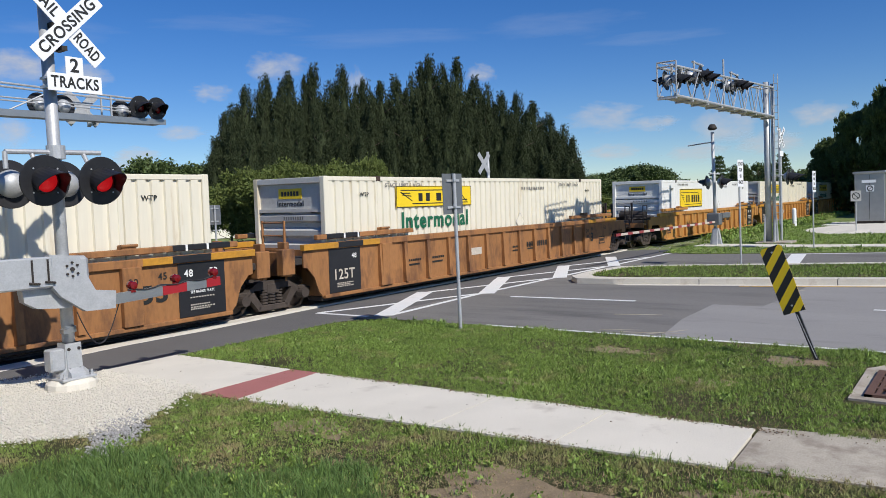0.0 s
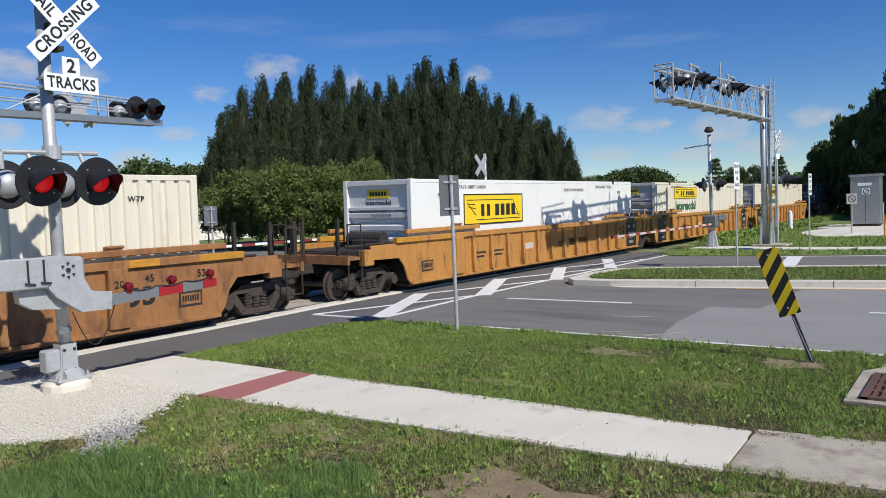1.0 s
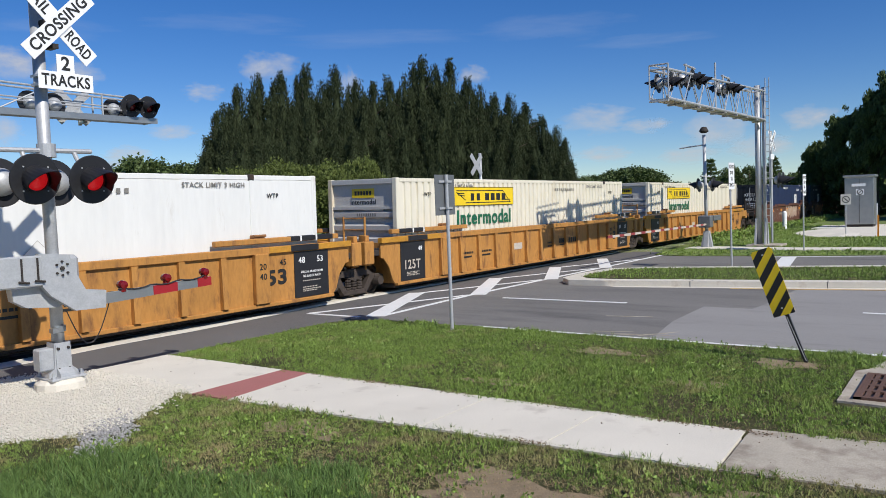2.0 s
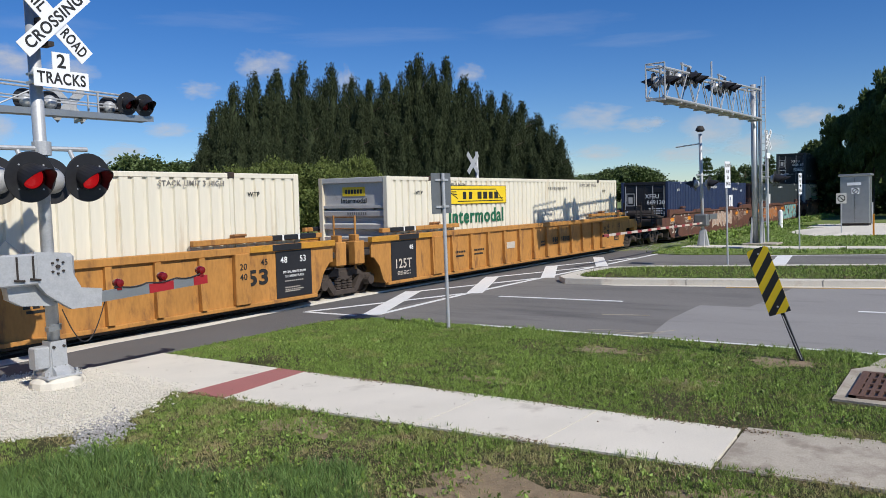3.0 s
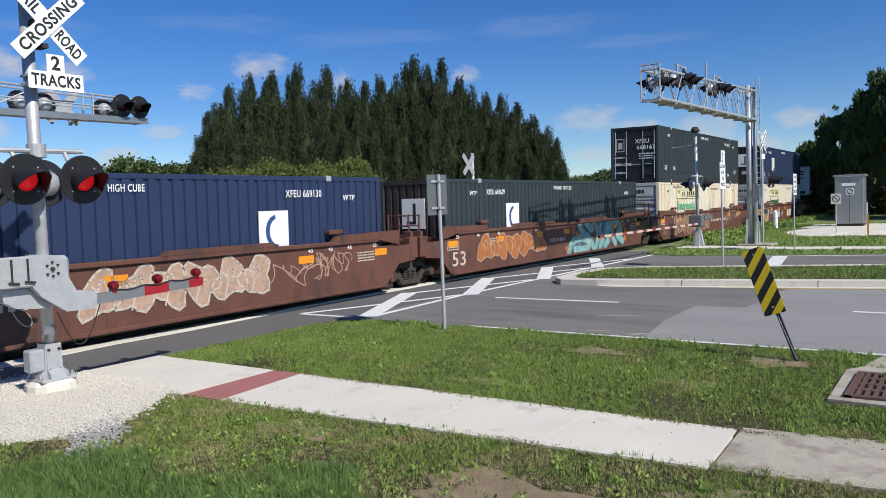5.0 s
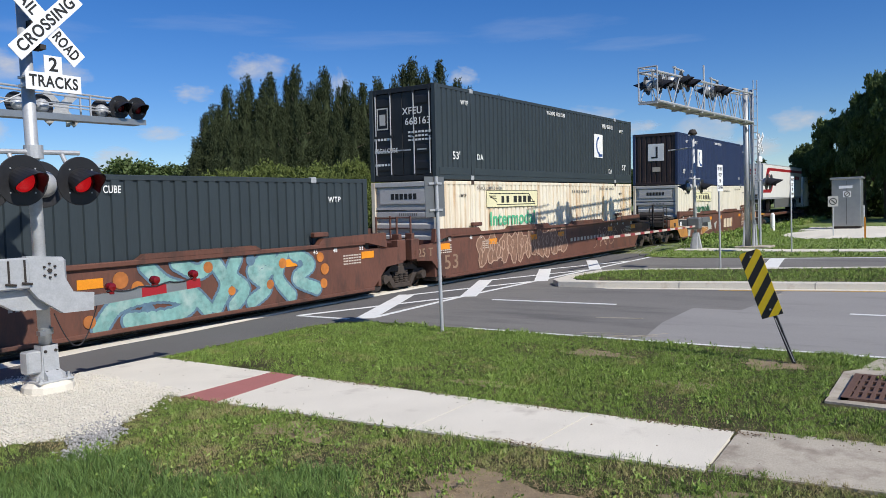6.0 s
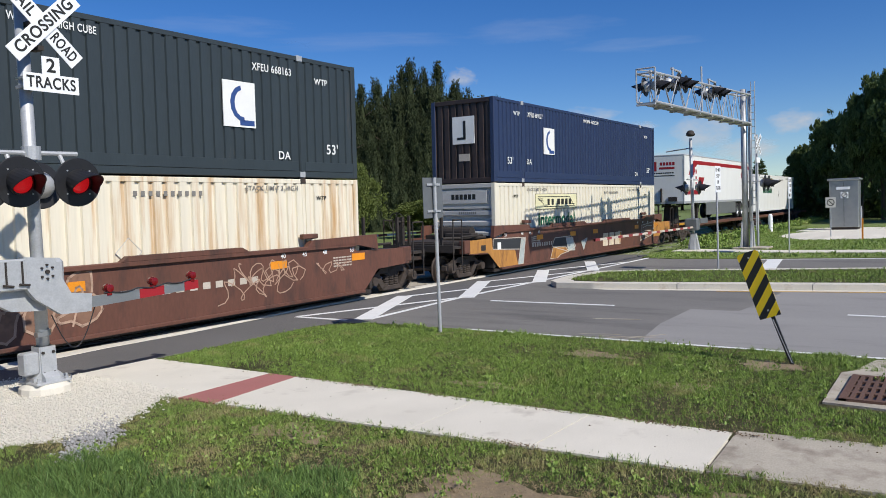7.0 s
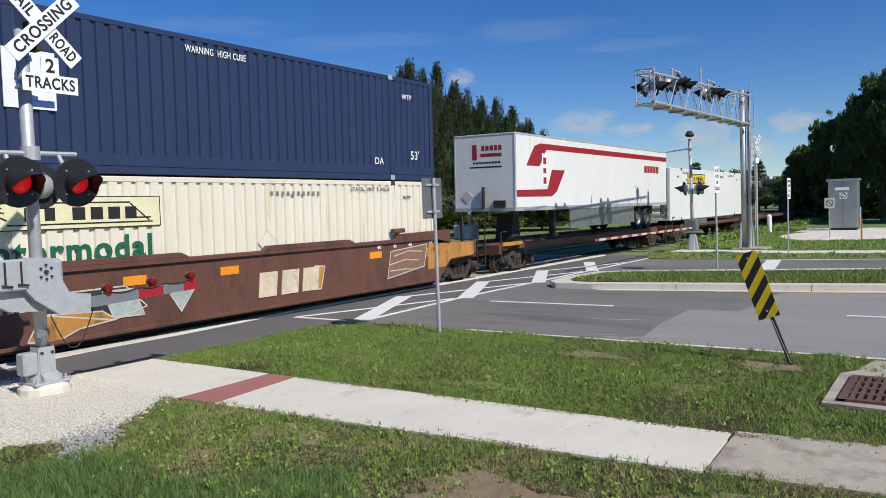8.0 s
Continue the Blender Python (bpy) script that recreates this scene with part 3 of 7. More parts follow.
        for i in range(5):
            for yy in (-0.75, 0.75):
                part("door_rib", Geo().prism([(0.05, 0.3 + i * 0.5), (0.03, 0.36 + i * 0.5), (0.03, 0.55 + i * 0.5), (0.05, 0.61 + i * 0.5)], 1, yy - 0.24, yy + 0.24), ep, c)
    else:
        prof = corrugated(-HW + 0.16, HW - 0.16, 0.03, 0.14, CH - 0.14, 0.27, 0.045, -1)
        prof.v = [(y, x, z0) for x, y, z0 in prof.v]
        part("end_wall", prof, ep, c)
    return c


def hunt_mark(c, x0, z0, w=3.3, h=0.86, label_mat=None, ink=None, border=False):
    """The carrier's yellow panel, its name drawn as plain bars."""
    lm = label_mat or M_LABEL
    y = -HW - 0.004
    pnl = part("logo_panel", Geo().box(x0, x0 + w, y - 0.004, y + 0.02, z0, z0 + h), lm, c, "yellow logo panel with dark bars")
    b = 0.045 if border else 0.018
    yy = y - 0.005
    rim = Geo()
    for a in ((x0, x0 + w, z0, z0 + b), (x0, x0 + w, z0 + h - b, z0 + h), (x0, x0 + b, z0 + b, z0 + h - b), (x0 + w - b, x0 + w, z0 + b, z0 + h - b)):
        rim.box(a[0], a[1], yy - 0.002, yy, a[2], a[3])
    part("panel_border", rim, ink or M_INK, pnl)
    n, cw = 6, w * 0.085
    cx = x0 + w * 0.27
    for i in range(n):
        a = cx + i * cw * 1.12 + (cw * 0.5 if i >= 2 else 0)
        k = cw * (0.6 if i < 2 else 0.78)
        g = Geo().prism([(a, z0 + h * 0.27), (a + k, z0 + h * 0.27), (a + k, z0 + h * 0.66), (a, z0 + h * 0.66)], 1, yy - 0.002, yy)
        part("name_bar", g, ink or M_INK, pnl)
    sc = Geo()
    for u, v in (((0.05, 0.80), (0.16, 0.80)), ((0.05, 0.72), (0.19, 0.30)), ((0.19, 0.16), (0.72, 0.16)), ((0.16, 0.80), (0.82, 0.80)), ((0.82, 0.76), (0.93, 0.20)), ((0.72, 0.16), (0.95, 0.16)),
                 ((0.06, 0.66), (0.17, 0.66)), ((0.84, 0.3), (0.94, 0.3)), ((0.07, 0.58), (0.18, 0.52))):
        p, q = Vector((x0 + w * u[0], 0, z0 + h * u[1])), Vector((x0 + w * v[0], 0, z0 + h * v[1]))
        d = (q - p).normalized() * 0.014
        nn = Vector((-d.z, 0, d.x))
        sc.prism([((p + nn).x, (p + nn).z), ((p - nn).x, (p - nn).z), ((q - nn).x, (q - nn).z), ((q + nn).x, (q + nn).z)], 1, yy - 0.002, yy)
    part("scroll_outline", sc, ink or M_INK, pnl)
    return pnl


def end_mark(c, panel=None, small=True):
    part("end_logo_panel", Geo().box(0.078, 0.092, -0.42, 0.42, 2.36, 2.62), panel or M_LABEL, c)
    part("end_lettering", ebars(-0.32, 0.34, 2.43, 2.55, 0.077, 6, 0.25), M_INK, c)
    words("Intermodal", 0.2, M_INK, c, on_end(0.086, 0, 2.23))


def hunt_container(s, z, label, old=False, smooth=False, mark=(2.75, 2.05), word=True):
    paint = M_WHITE_C if smooth else M_CREAM_RUST if old == 2 else M_CREAM
    c = container(s, z, paint, "louvre", label, folds=(1.2, 0.006) if smooth else (0.30, 0.045), end_paint=M_GREY_END if not smooth else M_WHITE_C)
    if old:
        hunt_mark(c, mark[0], mark[1], 3.65, 0.59, M_LABEL_OLD)
        words("Intermodal", 0.64, M_GREEN_F if old == 2 else M_GREEN, c, on_side(mark[0] + 1.83, -HW - 0.006, mark[1] - 0.40), width=3.2, heavy=0.024)
        part("end_logo_panel", Geo().box(0.02, 0.09, -0.95, 0.95, 2.2, 2.66), M_GREY_END, c, "grey raised end panel")
        part("end_lettering", ebars(-0.5, 0.55, 2.34, 2.52, 0.018, 6, 0.25), M_INK, c)
    else:
        hunt_mark(c, mark[0], mark[1], 3.65, 0.98 if smooth and not word else 0.59, border=smooth)
        if word:
            words("Intermodal", 0.64, M_GREEN, c, on_side(mark[0] + 1.83, -HW - 0.006, mark[1] - 0.39), width=3.25, heavy=0.024)
        end_mark(c)
    words("WTP", 0.15, M_INK, c, on_side(1.45, -HW - 0.006, 2.42))
    words("STACK LIMIT 3 HIGH", 0.15, M_FADED, c, on_side(3.1, -HW - 0.006, 2.66), width=1.6)
    words("STACK LIMIT 3 HIGH", 0.15, M_FADED, c, on_side(CL - 3.0, -HW - 0.006, 2.66), width=1.6)
    words("WTP", 0.15, M_INK, c, on_side(CL - 1.4, -HW - 0.006, 2.42))
    part("identification_mark", bars(CL - 6.6, CL - 4.9, 2.50, 2.60, -HW - 0.004, 10, 0.5), M_FADED, c)
    d = Geo().prism([(9.4, 1.70), (9.68, 1.42), (9.4, 1.14), (9.12, 1.42)], 1, -HW - 0.012, -HW - 0.002)
    part("placard_holder", d, paint, c)
    part("placard_rim", Geo().tube([(9.4, -HW - 0.012, 1.70), (9.68, -HW - 0.012, 1.42), (9.4, -HW - 0.012, 1.14), (9.12, -HW - 0.012, 1.42), (9.4, -HW - 0.012, 1.70)], 0.008, 4), M_GREY_END, c)
    return c


def dark_container(s, z, paint, end, label, number):
    c = container(s, z, paint, end, label, folds=(0.28, 0.036), end_paint=M_BLACKP if end == "door" else (M_END_BR if end == "ribbed" else paint))
    y = -HW - 0.006
    for x0, x1 in ((0.17, 1.92), (2.14, CL - 2.14), (CL - 1.92, CL - 0.17)):
        part("side_sill", Geo().box(x0, x1, -HW - 0.004, -HW + 0.03, 0.152, 0.38, 0.006), paint, c)
    words("WARNING  HIGH CUBE", 0.2, M_WINK, c, on_side(8.15, y, 2.60), width=1.6)
    words("WTP", 0.2, M_WINK, c, on_side(1.6, y, 2.43))
    words("WTP", 0.2, M_WINK, c, on_side(CL - 1.3, y, 2.35))
    words("53'", 0.34, M_WINK, c, on_side(1.1, y, 0.74))
    words("53'", 0.34, M_WINK, c, on_side(CL - 0.95, y, 0.7))
    words("DA", 0.26, M_WINK, c, on_side(2.5, y, 0.74))
    words("DA", 0.26, M_WINK, c, on_side(CL - 2.6, y, 0.5))
    words("XFEU " + number, 0.24, M_WINK, c, on_side(13.25 if end == "door" else 3.02, y, 2.46), width=1.2)
    x = 11.8 if end == "door" else 3.7
    p = part("logo_panel", Geo().box(x, x + 0.90, y - 0.004, y + 0.02, 1.08, 2.08), M_WINK, c, "white square logo panel")
    cr = Geo()
    for i in range(7):
        a, b = radians(100 + i * 25), radians(125 + i * 25)
        pts = [(x + 0.55 + 0.36 * math.cos(w), 1.6 + 0.40 * math.sin(w)) for w in (a, b)] + [(x + 0.55 + 0.24 * math.cos(w), 1.6 + 0.30 * math.sin(w)) for w in (b, a)]
        cr.prism(pts, 1, y - 0.007, y - 0.0045)
    part("logo_crescent", cr, M_LOGO_BL, p)
    part("logo_foot", Geo().box(x + 0.45, x + 0.86, y - 0.007, y - 0.0045, 1.12, 1.24), M_LOGO_BL, p)
    if end == "door":
        words("XFEU", 0.3, M_WINK, c, on_end(0.0, -0.42, 2.12))
        words(number, 0.3, M_WINK, c, on_end(0.0, -0.62, 1.8))
        words("HIGH CUBE", 0.2, M_WINK, c, on_end(0.0, 0.62, 0.95), width=0.9)
        for y0, y1, z0, z1 in ((0.55, 1.0, 2.26, 2.3), (0.55, 1.0, 1.62, 1.66), (0.55, 0.59, 1.66, 2.26), (0.96, 1.0, 1.66, 2.26), (0.66, 0.89, 1.76, 2.1)):
            part("end_notice", Geo().box(0.024, 0.03, y0, y1, z0, z1), M_GREY_END, c)
        for i in range(3):
            part("end_notice", ebars(0.5, 1.15, 1.28 - i * 0.4, 1.35 - i * 0.4, 0.026, 5), M_WINK, c)
            part("end_notice", ebars(-1.1, -0.2, 1.45 - i * 0.12, 1.51 - i * 0.12, 0.026, 7), M_WINK, c)
    else:
        part("end_logo", Geo().box(0.012, 0.03, -0.5, 0.4, 1.35, 2.3), M_WINK, c)
        part("end_logo_mark", Geo().box(0.006, 0.0115, -0.15, -0.05, 1.55, 2.15).box(0.006, 0.0115, -0.15, 0.2, 1.5, 1.58), M_BLACKP, c)
        part("end_notice", Geo().box(0.012, 0.03, -0.3, 0.15, 0.75, 1.0), M_DINK, c)
    return c


def wheelset_mesh():
    g = Geo().rod((0, -0.72, 0), (0, 0.72, 0), 0.085, n=10)
    for s in (-1, 1):
        prof = [(0.085, s * 0.62), (0.16, s * 0.60), (0.17, s * 0.68), (0.33, s * 0.71), (0.36, s * 0.66), (0.455, s * 0.655), (0.45, s * 0.685), (0.42, s * 0.695), (0.415, s * 0.79), (0.36, s * 0.795), (0.34, s * 0.74), (0.17, s * 0.75), (0.15, s * 0.80), (0.085, s * 0.80)]
        g.lathe(prof, 1, 28)
    for s in (-1, 1):
        for i in range(3):
            a = i * 2.094
            g.rod((0.05 * math.cos(a), s * 0.80, 0.05 * math.sin(a)), (0.05 * math.cos(a), s * 1.0, 0.05 * math.sin(a)), 0.02, n=5)
    return g.mesh("wheelset", M_TREAD)


WHEEL = wheelset_mesh()
WHEELS = []


def bogie(parent, x):
    """A freight bogie centred at x of its car."""
    bolster = part("bogie", Geo().box(-0.2, 0.2, -1.1, 1.1, 0.48, 0.74, 0.03).box(-0.35, 0.35, -0.4, 0.4, 0.62, 0.84, 0.03), M_BOGIE, parent, at=pose(x, 0, 0))
    for s in (-1, 1):
        y0, y1 = (s * 0.93, s * 1.09) if s > 0 else (s * 1.09, s * 0.93)
        g = Geo()
        g.prism([(-1.15, 0.40), (-1.15, 0.54), (-0.72, 0.62), (-0.42, 0.79), (0.42, 0.79), (0.72, 0.62), (1.15, 0.54), (1.15, 0.40), (0.98, 0.40), (0.96, 0.48), (0.72, 0.47), (0.55, 0.60), (-0.55, 0.60), (-0.72, 0.47), (-0.96, 0.48), (-0.98, 0.40)], 1, y0, y1)
        g.prism([(-0.74, 0.50), (-0.58, 0.60), (-0.34, 0.26), (-0.42, 0.12)], 1, y0, y1)
        g.prism([(0.74, 0.50), (0.58, 0.60), (0.34, 0.26), (0.42, 0.12)], 1, y0, y1)
        g.box(-0.44, 0.44, y0, y1, 0.11, 0.25, 0.02)
        part("side_frame", g, M_BOGIE, bolster)
        coil = [(0.06, 0.25)] + [q for j in range(5) for q in ((0.095, 0.27 + j * 0.068), (0.095, 0.305 + j * 0.068), (0.06, 0.32 + j * 0.068))]
        for i in range(3):
            part("spring", Geo().lathe(coil, 2, 10, (-0.22 + i * 0.22, (y0 + y1) / 2, 0.0)), M_BOGIE, bolster)
        for xx in (-0.89, 0.89):
            cap = Geo()
            cap.rod((xx, s * 1.0, 0.42), (xx, s * 1.22, 0.42), 0.14, 0.12, n=14)
            cap.box(xx - 0.13, xx + 0.13, min(s * 0.95, s * 1.12), max(s * 0.95, s * 1.12), 0.5, 0.6, 0.02)
            part("axle_bearing", cap, M_BOGIE, bolster)
    for xx in (-0.89, 0.89):
        w = part("wheelset", WHEEL, M_TREAD, bolster, at=pose(xx, 0, 0.43))
        WHEELS.append((w, xx))
    return bolster


def brake_stand(parent, x, y, mats):
    part("brake_wheel", Geo().lathe([(0.30, -0.015), (0.315, 0.0), (0.30, 0.015), (0.285, 0.0), (0.30, -0.015)], 0, 22, (x, y, 1.95))
         .rod((x, y - 0.3, 1.95), (x, y + 0.3, 1.95), 0.014).rod((x, y, 1.65), (x, y, 2.25), 0.014).rod((x, y, 1.95), (x + 0.25, y, 1.95), 0.04), M_GRIME, parent)
    part("brake_post", Geo().box(x + 0.2, x + 0.32, y - 0.07, y + 0.07, 1.0, 2.1), M_GRIME, parent)


def well_car(s, style, left, right, label):
    """One well unit: x runs from 0 to 16.15 under its container. Ends: 'art' shares a bogie, 'cpl' has a bogie and coupler."""
    c = thing("well_car", label, "railway wagon", group="well cars of the train")
    MOVERS.append((c, s, 0.0))
    main, grime = {"tan": (M_TAN, M_GRIME), "worn": (M_TANW, M_GRIME), "brown": (M_BROWN, M_GRIME)}[style]
    tan = style != "brown"
    eL = {"art": -1.30, "cpl": -1.95}[left]
    eR = CL + {"art": 1.30, "cpl": 1.95}[right]
    for sgn in (-1, 1):
        ys = sorted((sgn * 1.40, sgn * 1.45))
        if tan:
            pL, pR = (-0.92 if left == "art" else eL), CL + (0.92 if right == "art" else eR - CL)
            prof = [(-0.30, 0.27), (CL + 0.30, 0.27), (CL + 0.44, 0.42), (CL + 0.58, 0.78), (CL + 0.80, 1.02), (pR, 1.04), (pR, 1.42), (pL, 1.42), (pL, 1.04), (-0.80, 1.02), (-0.58, 0.78), (-0.44, 0.42)]
        else:
            prof = [(0.05, 0.24), (CL - 0.05, 0.24), (CL + 0.55, 0.80), (eR, 0.86), (eR, 1.30), (CL - 0.3, 1.34), (CL - 0.55, 1.52), (0.55, 1.52), (0.3, 1.34), (eL, 1.30), (eL, 0.86), (-0.55, 0.80)]
        part("side_plate", Geo().prism(prof, 1, *ys), main, c)
        yo = sorted((sgn * 1.38, sgn * 1.52))
        if tan:
            part("top_chord", Geo().box(-0.4, CL + 0.4, yo[0], yo[1], 1.42, 1.58, 0.015), main, c)
            part("bottom_chord", Geo().box(-0.3, CL + 0.3, yo[0], yo[1], 0.235, 0.32, 0.012), main, c)
            for x0, x1 in ((-0.5, 3.2), (CL - 3.2, CL + 0.5)):
                part("end_rail", Geo().box(x0, x1, sgn * 1.45 - 0.07, sgn * 1.45 + 0.07, 1.66, 1.78, 0.015), main, c)
                if (left if x0 < 0 else right) == "cpl":
                    continue
                part("rail_stripe", Geo().box(x0 + (0.3 if x0 < 0 else 2.1), x0 + (1.5 if x0 < 0 else 3.5), sgn * 1.45 - 0.074, sgn * 1.45 + 0.074, 1.664, 1.784, 0.015), M_BLACKP, c)
                for q in (0.9, 1.4):
                    part("white_tick", Geo().box(x0 + q + (0 if x0 < 0 else 1.5), x0 + q + 0.05 + (0 if x0 < 0 else 1.5), sgn * 1.45 - 0.08, sgn * 1.45 + 0.08, 1.66, 1.788), M_WINK, c)
            for a, b, m in ((-0.95, 0.2, M_YEL), (0.2, 1.1, M_BLACKP), (1.1, 1.75, M_YEL)):
                if m is M_YEL or left == "art":
                    part("chord_stripe", Geo().box(a, b, sgn * 1.45 - 0.078, sgn * 1.45 + 0.078, 1.43, 1.575, 0.01), m, c)
                if m is M_YEL or right == "art":
                    part("chord_stripe", Geo().box(CL - b, CL - a, sgn * 1.45 - 0.078, sgn * 1.45 + 0.078, 1.43, 1.575, 0.01), m, c)
            if sgn < 0:
                for i in range(13):
                    x = 1.80 + i * 1.03
                    part("side_post", Geo().prism([(-1.45, 0.32), (-1.575, 0.34), (-1.53, 1.30), (-1.53, 1.42), (-1.45, 1.42)], 0, x - 0.07, x + 0.07), main, c)
                for x in (2.0, CL - 2.0):
                    part("container_guide", Geo().box(x - 0.16, x + 0.16, -1.50, -1.34, 1.76, 1.86, 0.02).rod((x - 0.17, -1.50, 1.84), (x + 0.17, -1.50, 1.84), 0.03), M_TANW, c)
                    part("guide_column", Geo().box(x - 0.2, x + 0.2, -1.575, -1.45, 0.33, 1.44, 0.015), main, c)
        else:
            part("top_chord", Geo().box(0.4, CL - 0.4, yo[0], yo[1], 1.46, 1.56, 0.015), main, c)
            part("bottom_chord", Geo().box(0.05, CL - 0.05, yo[0], yo[1], 0.22, 0.30, 0.012), main, c)
            for pts in ([(-0.5, 1.34), (-0.45, 1.74), (2.0, 1.70), (2.15, 1.56), (0.3, 1.50)], [(3.9, 1.56), (4.05, 1.66), (6.9, 1.66), (7.1, 1.56)],
                        [(9.1, 1.56), (9.25, 1.66), (12.0, 1.66), (12.2, 1.56)], [(CL + 0.5, 1.34), (CL + 0.45, 1.74), (CL - 2.0, 1.70), (CL - 2.15, 1.56), (CL - 0.3, 1.50)]):
                part("raised_chord", Geo().prism(pts, 1, *yo), main, c)
            if sgn < 0:
                for x in (-0.12, 2.72, 5.62, 7.9, CL - 3.3, CL - 0.5):
                    part("reflector", Geo().box(x, x + 0.5, -1.462, -1.45, 1.10, 1.28), M_ORANGE, c)
                for x in (2.0, CL - 2.0):
                    part("container_guide", Geo().box(x - 0.25, x + 0.25, -1.5, -1.34, 1.74, 1.86, 0.02), main, c)
    fl = Geo().box(-0.3, CL + 0.3, -1.4, -0.9, 0.17, 0.27).box(-0.3, CL + 0.3, 0.9, 1.4, 0.17, 0.27)
    for i in range(9):
        x = 0.6 + i * (CL - 1.2) / 8
        fl.box(x - 0.12, x + 0.12, -0.9, 0.9, 0.17, 0.27)
    part("well_floor", fl, grime, c)
    for side, x0, kind in ((-1, 0.0, left), (1, CL, right)):
        e = eL if side < 0 else eR
        a, b = sorted((x0 + side * 0.25, e))
        part("end_deck", Geo().box(a, b, -1.40, 1.40, 1.10, 1.26, 0.02).box(a, b, -0.35, 0.35, 0.82, 1.10), grime if tan or kind == "cpl" else main, c)
        part("bulkhead", Geo().box(x0 + side * 0.3 - 0.06, x0 + side * 0.3 + 0.06, -1.4, 1.4, 0.3, 1.4), main if kind == "art" else M_GRIME, c)
        em = main if kind == "art" else M_GRIME
        part("end_sill", Geo().box(e - 0.08, e + 0.08, -1.40, 1.40, 0.86, 1.42 if kind == "art" else 1.22, 0.02), em, c)
        for y in (-1.46, 1.22):
            part("end_bracket", Geo().box(e - 0.25, e + 0.12, y, y + 0.24, 0.9, 1.5 if kind == "art" else 1.32, 0.02), main, c)
        if kind == "art":
            yk = Geo().prism([(min(e, e + side * 0.25), -0.5), (max(e, e + side * 0.25), -0.5), (max(e, e + side * 0.25), 0.5), (min(e, e + side * 0.25), 0.5)], 2, 0.86, 1.1)
            part("articulation", yk, grime, c)
            for y in (-1.2, 1.2):
                part("end_column", Geo().box(e - 0.05 + side * 0.02, e + 0.09 + side * 0.02, y - 0.13, y + 0.13, 0.96, 1.66, 0.015), main, c)
                # solid black block, no opening: its colour stands for the shade inside a slot
                part("slot_shade_block", Geo().box(e - 0.06 + side * 0.02, e + 0.10 + side * 0.02, y - 0.05, y + 0.05, 1.08, 1.24), M_BLACKP, c)
            part("brake_hose", Geo().tube([(e, -0.6, 1.0), (e + side * 0.12, -0.62, 0.72), (e + side * 0.26, -0.6, 0.95)], 0.03, 6), M_BLACKP, c)
            if side < 0:
                bogie(c, -1.56)
        else:
            bogie(c, x0 + side * 1.62)
            q = x0 + side * 3.42
            a, b = sorted((e, q))
            part("coupler", Geo().box(a, b, -0.13, 0.13, 0.72, 0.98, 0.03).box(q - 0.18, q + 0.12, -0.2, 0.2, 0.66, 1.02, 0.04), M_GRIME, c)
            f = x0 + side * 2.75
            a, b = sorted((e, f))
            part("end_platform", Geo().box(a, b, -1.35, 1.35, 1.08, 1.16).box(f - 0.04, f + 0.04, -1.4, 1.4, 0.98, 1.2), M_TANW if tan else M_GRIME, c)
            for y in (-1.38, 1.38):
                part("grab_iron", Geo().tube([(f, y, 0.42), (f, y, 2.0), (f - side * 0.5, y, 2.0), (f - side * 0.5, y, 1.1)], 0.022, 6)
                     .tube([(f, y, 0.45), (f - side * 0.5, y, 0.45), (f - side * 0.5, y, 1.1)], 0.022, 6), M_GRIME, c)
            for y in (-0.7, 0.6):
                part("platform_post", Geo().box(f - side * 0.35 - 0.04, f - side * 0.35 + 0.04, y - 0.04, y + 0.04, 1.1, 2.15), M_GRIME, c)
            if side < 0:
                brake_stand(c, f - 0.1, 0.75, (main, main))
                part("air_tank", Geo().rod((x0 - 0.4, -0.6, 1.5), (x0 - 0.4, 0.7, 1.5), 0.2, n=12), M_GRIME, c)
            part("deck_clutter", Geo().box(x0 + side * 0.7 - 0.2, x0 + side * 0.7 + 0.2, -0.9, 0.2, 1.26, 1.5, 0.03).rod((x0 + side * 0.5, -1.2, 1.35), (x0 + side * 1.6, -0.2, 1.35), 0.05)
                 .rod((x0 + side * 0.4, -1.0, 1.42), (x0 + side * 1.7, -1.0, 1.42), 0.035), M_GRIME, c)
        if kind == "art" and not tan or kind == "art" and side < 0:
            for y in (-1.2, -0.45):
                part("ladder_rail", Geo().rod((e + 0.05, y, 0.75), (e + 0.05, y, 2.15), 0.03), main, c)
            for z in (0.9, 1.2, 1.5, 1.8, 2.1):
                part("ladder_rung", Geo().rod((e + 0.05, -1.2, z), (e + 0.05, -0.45, z), 0.016), main, c)
    return c


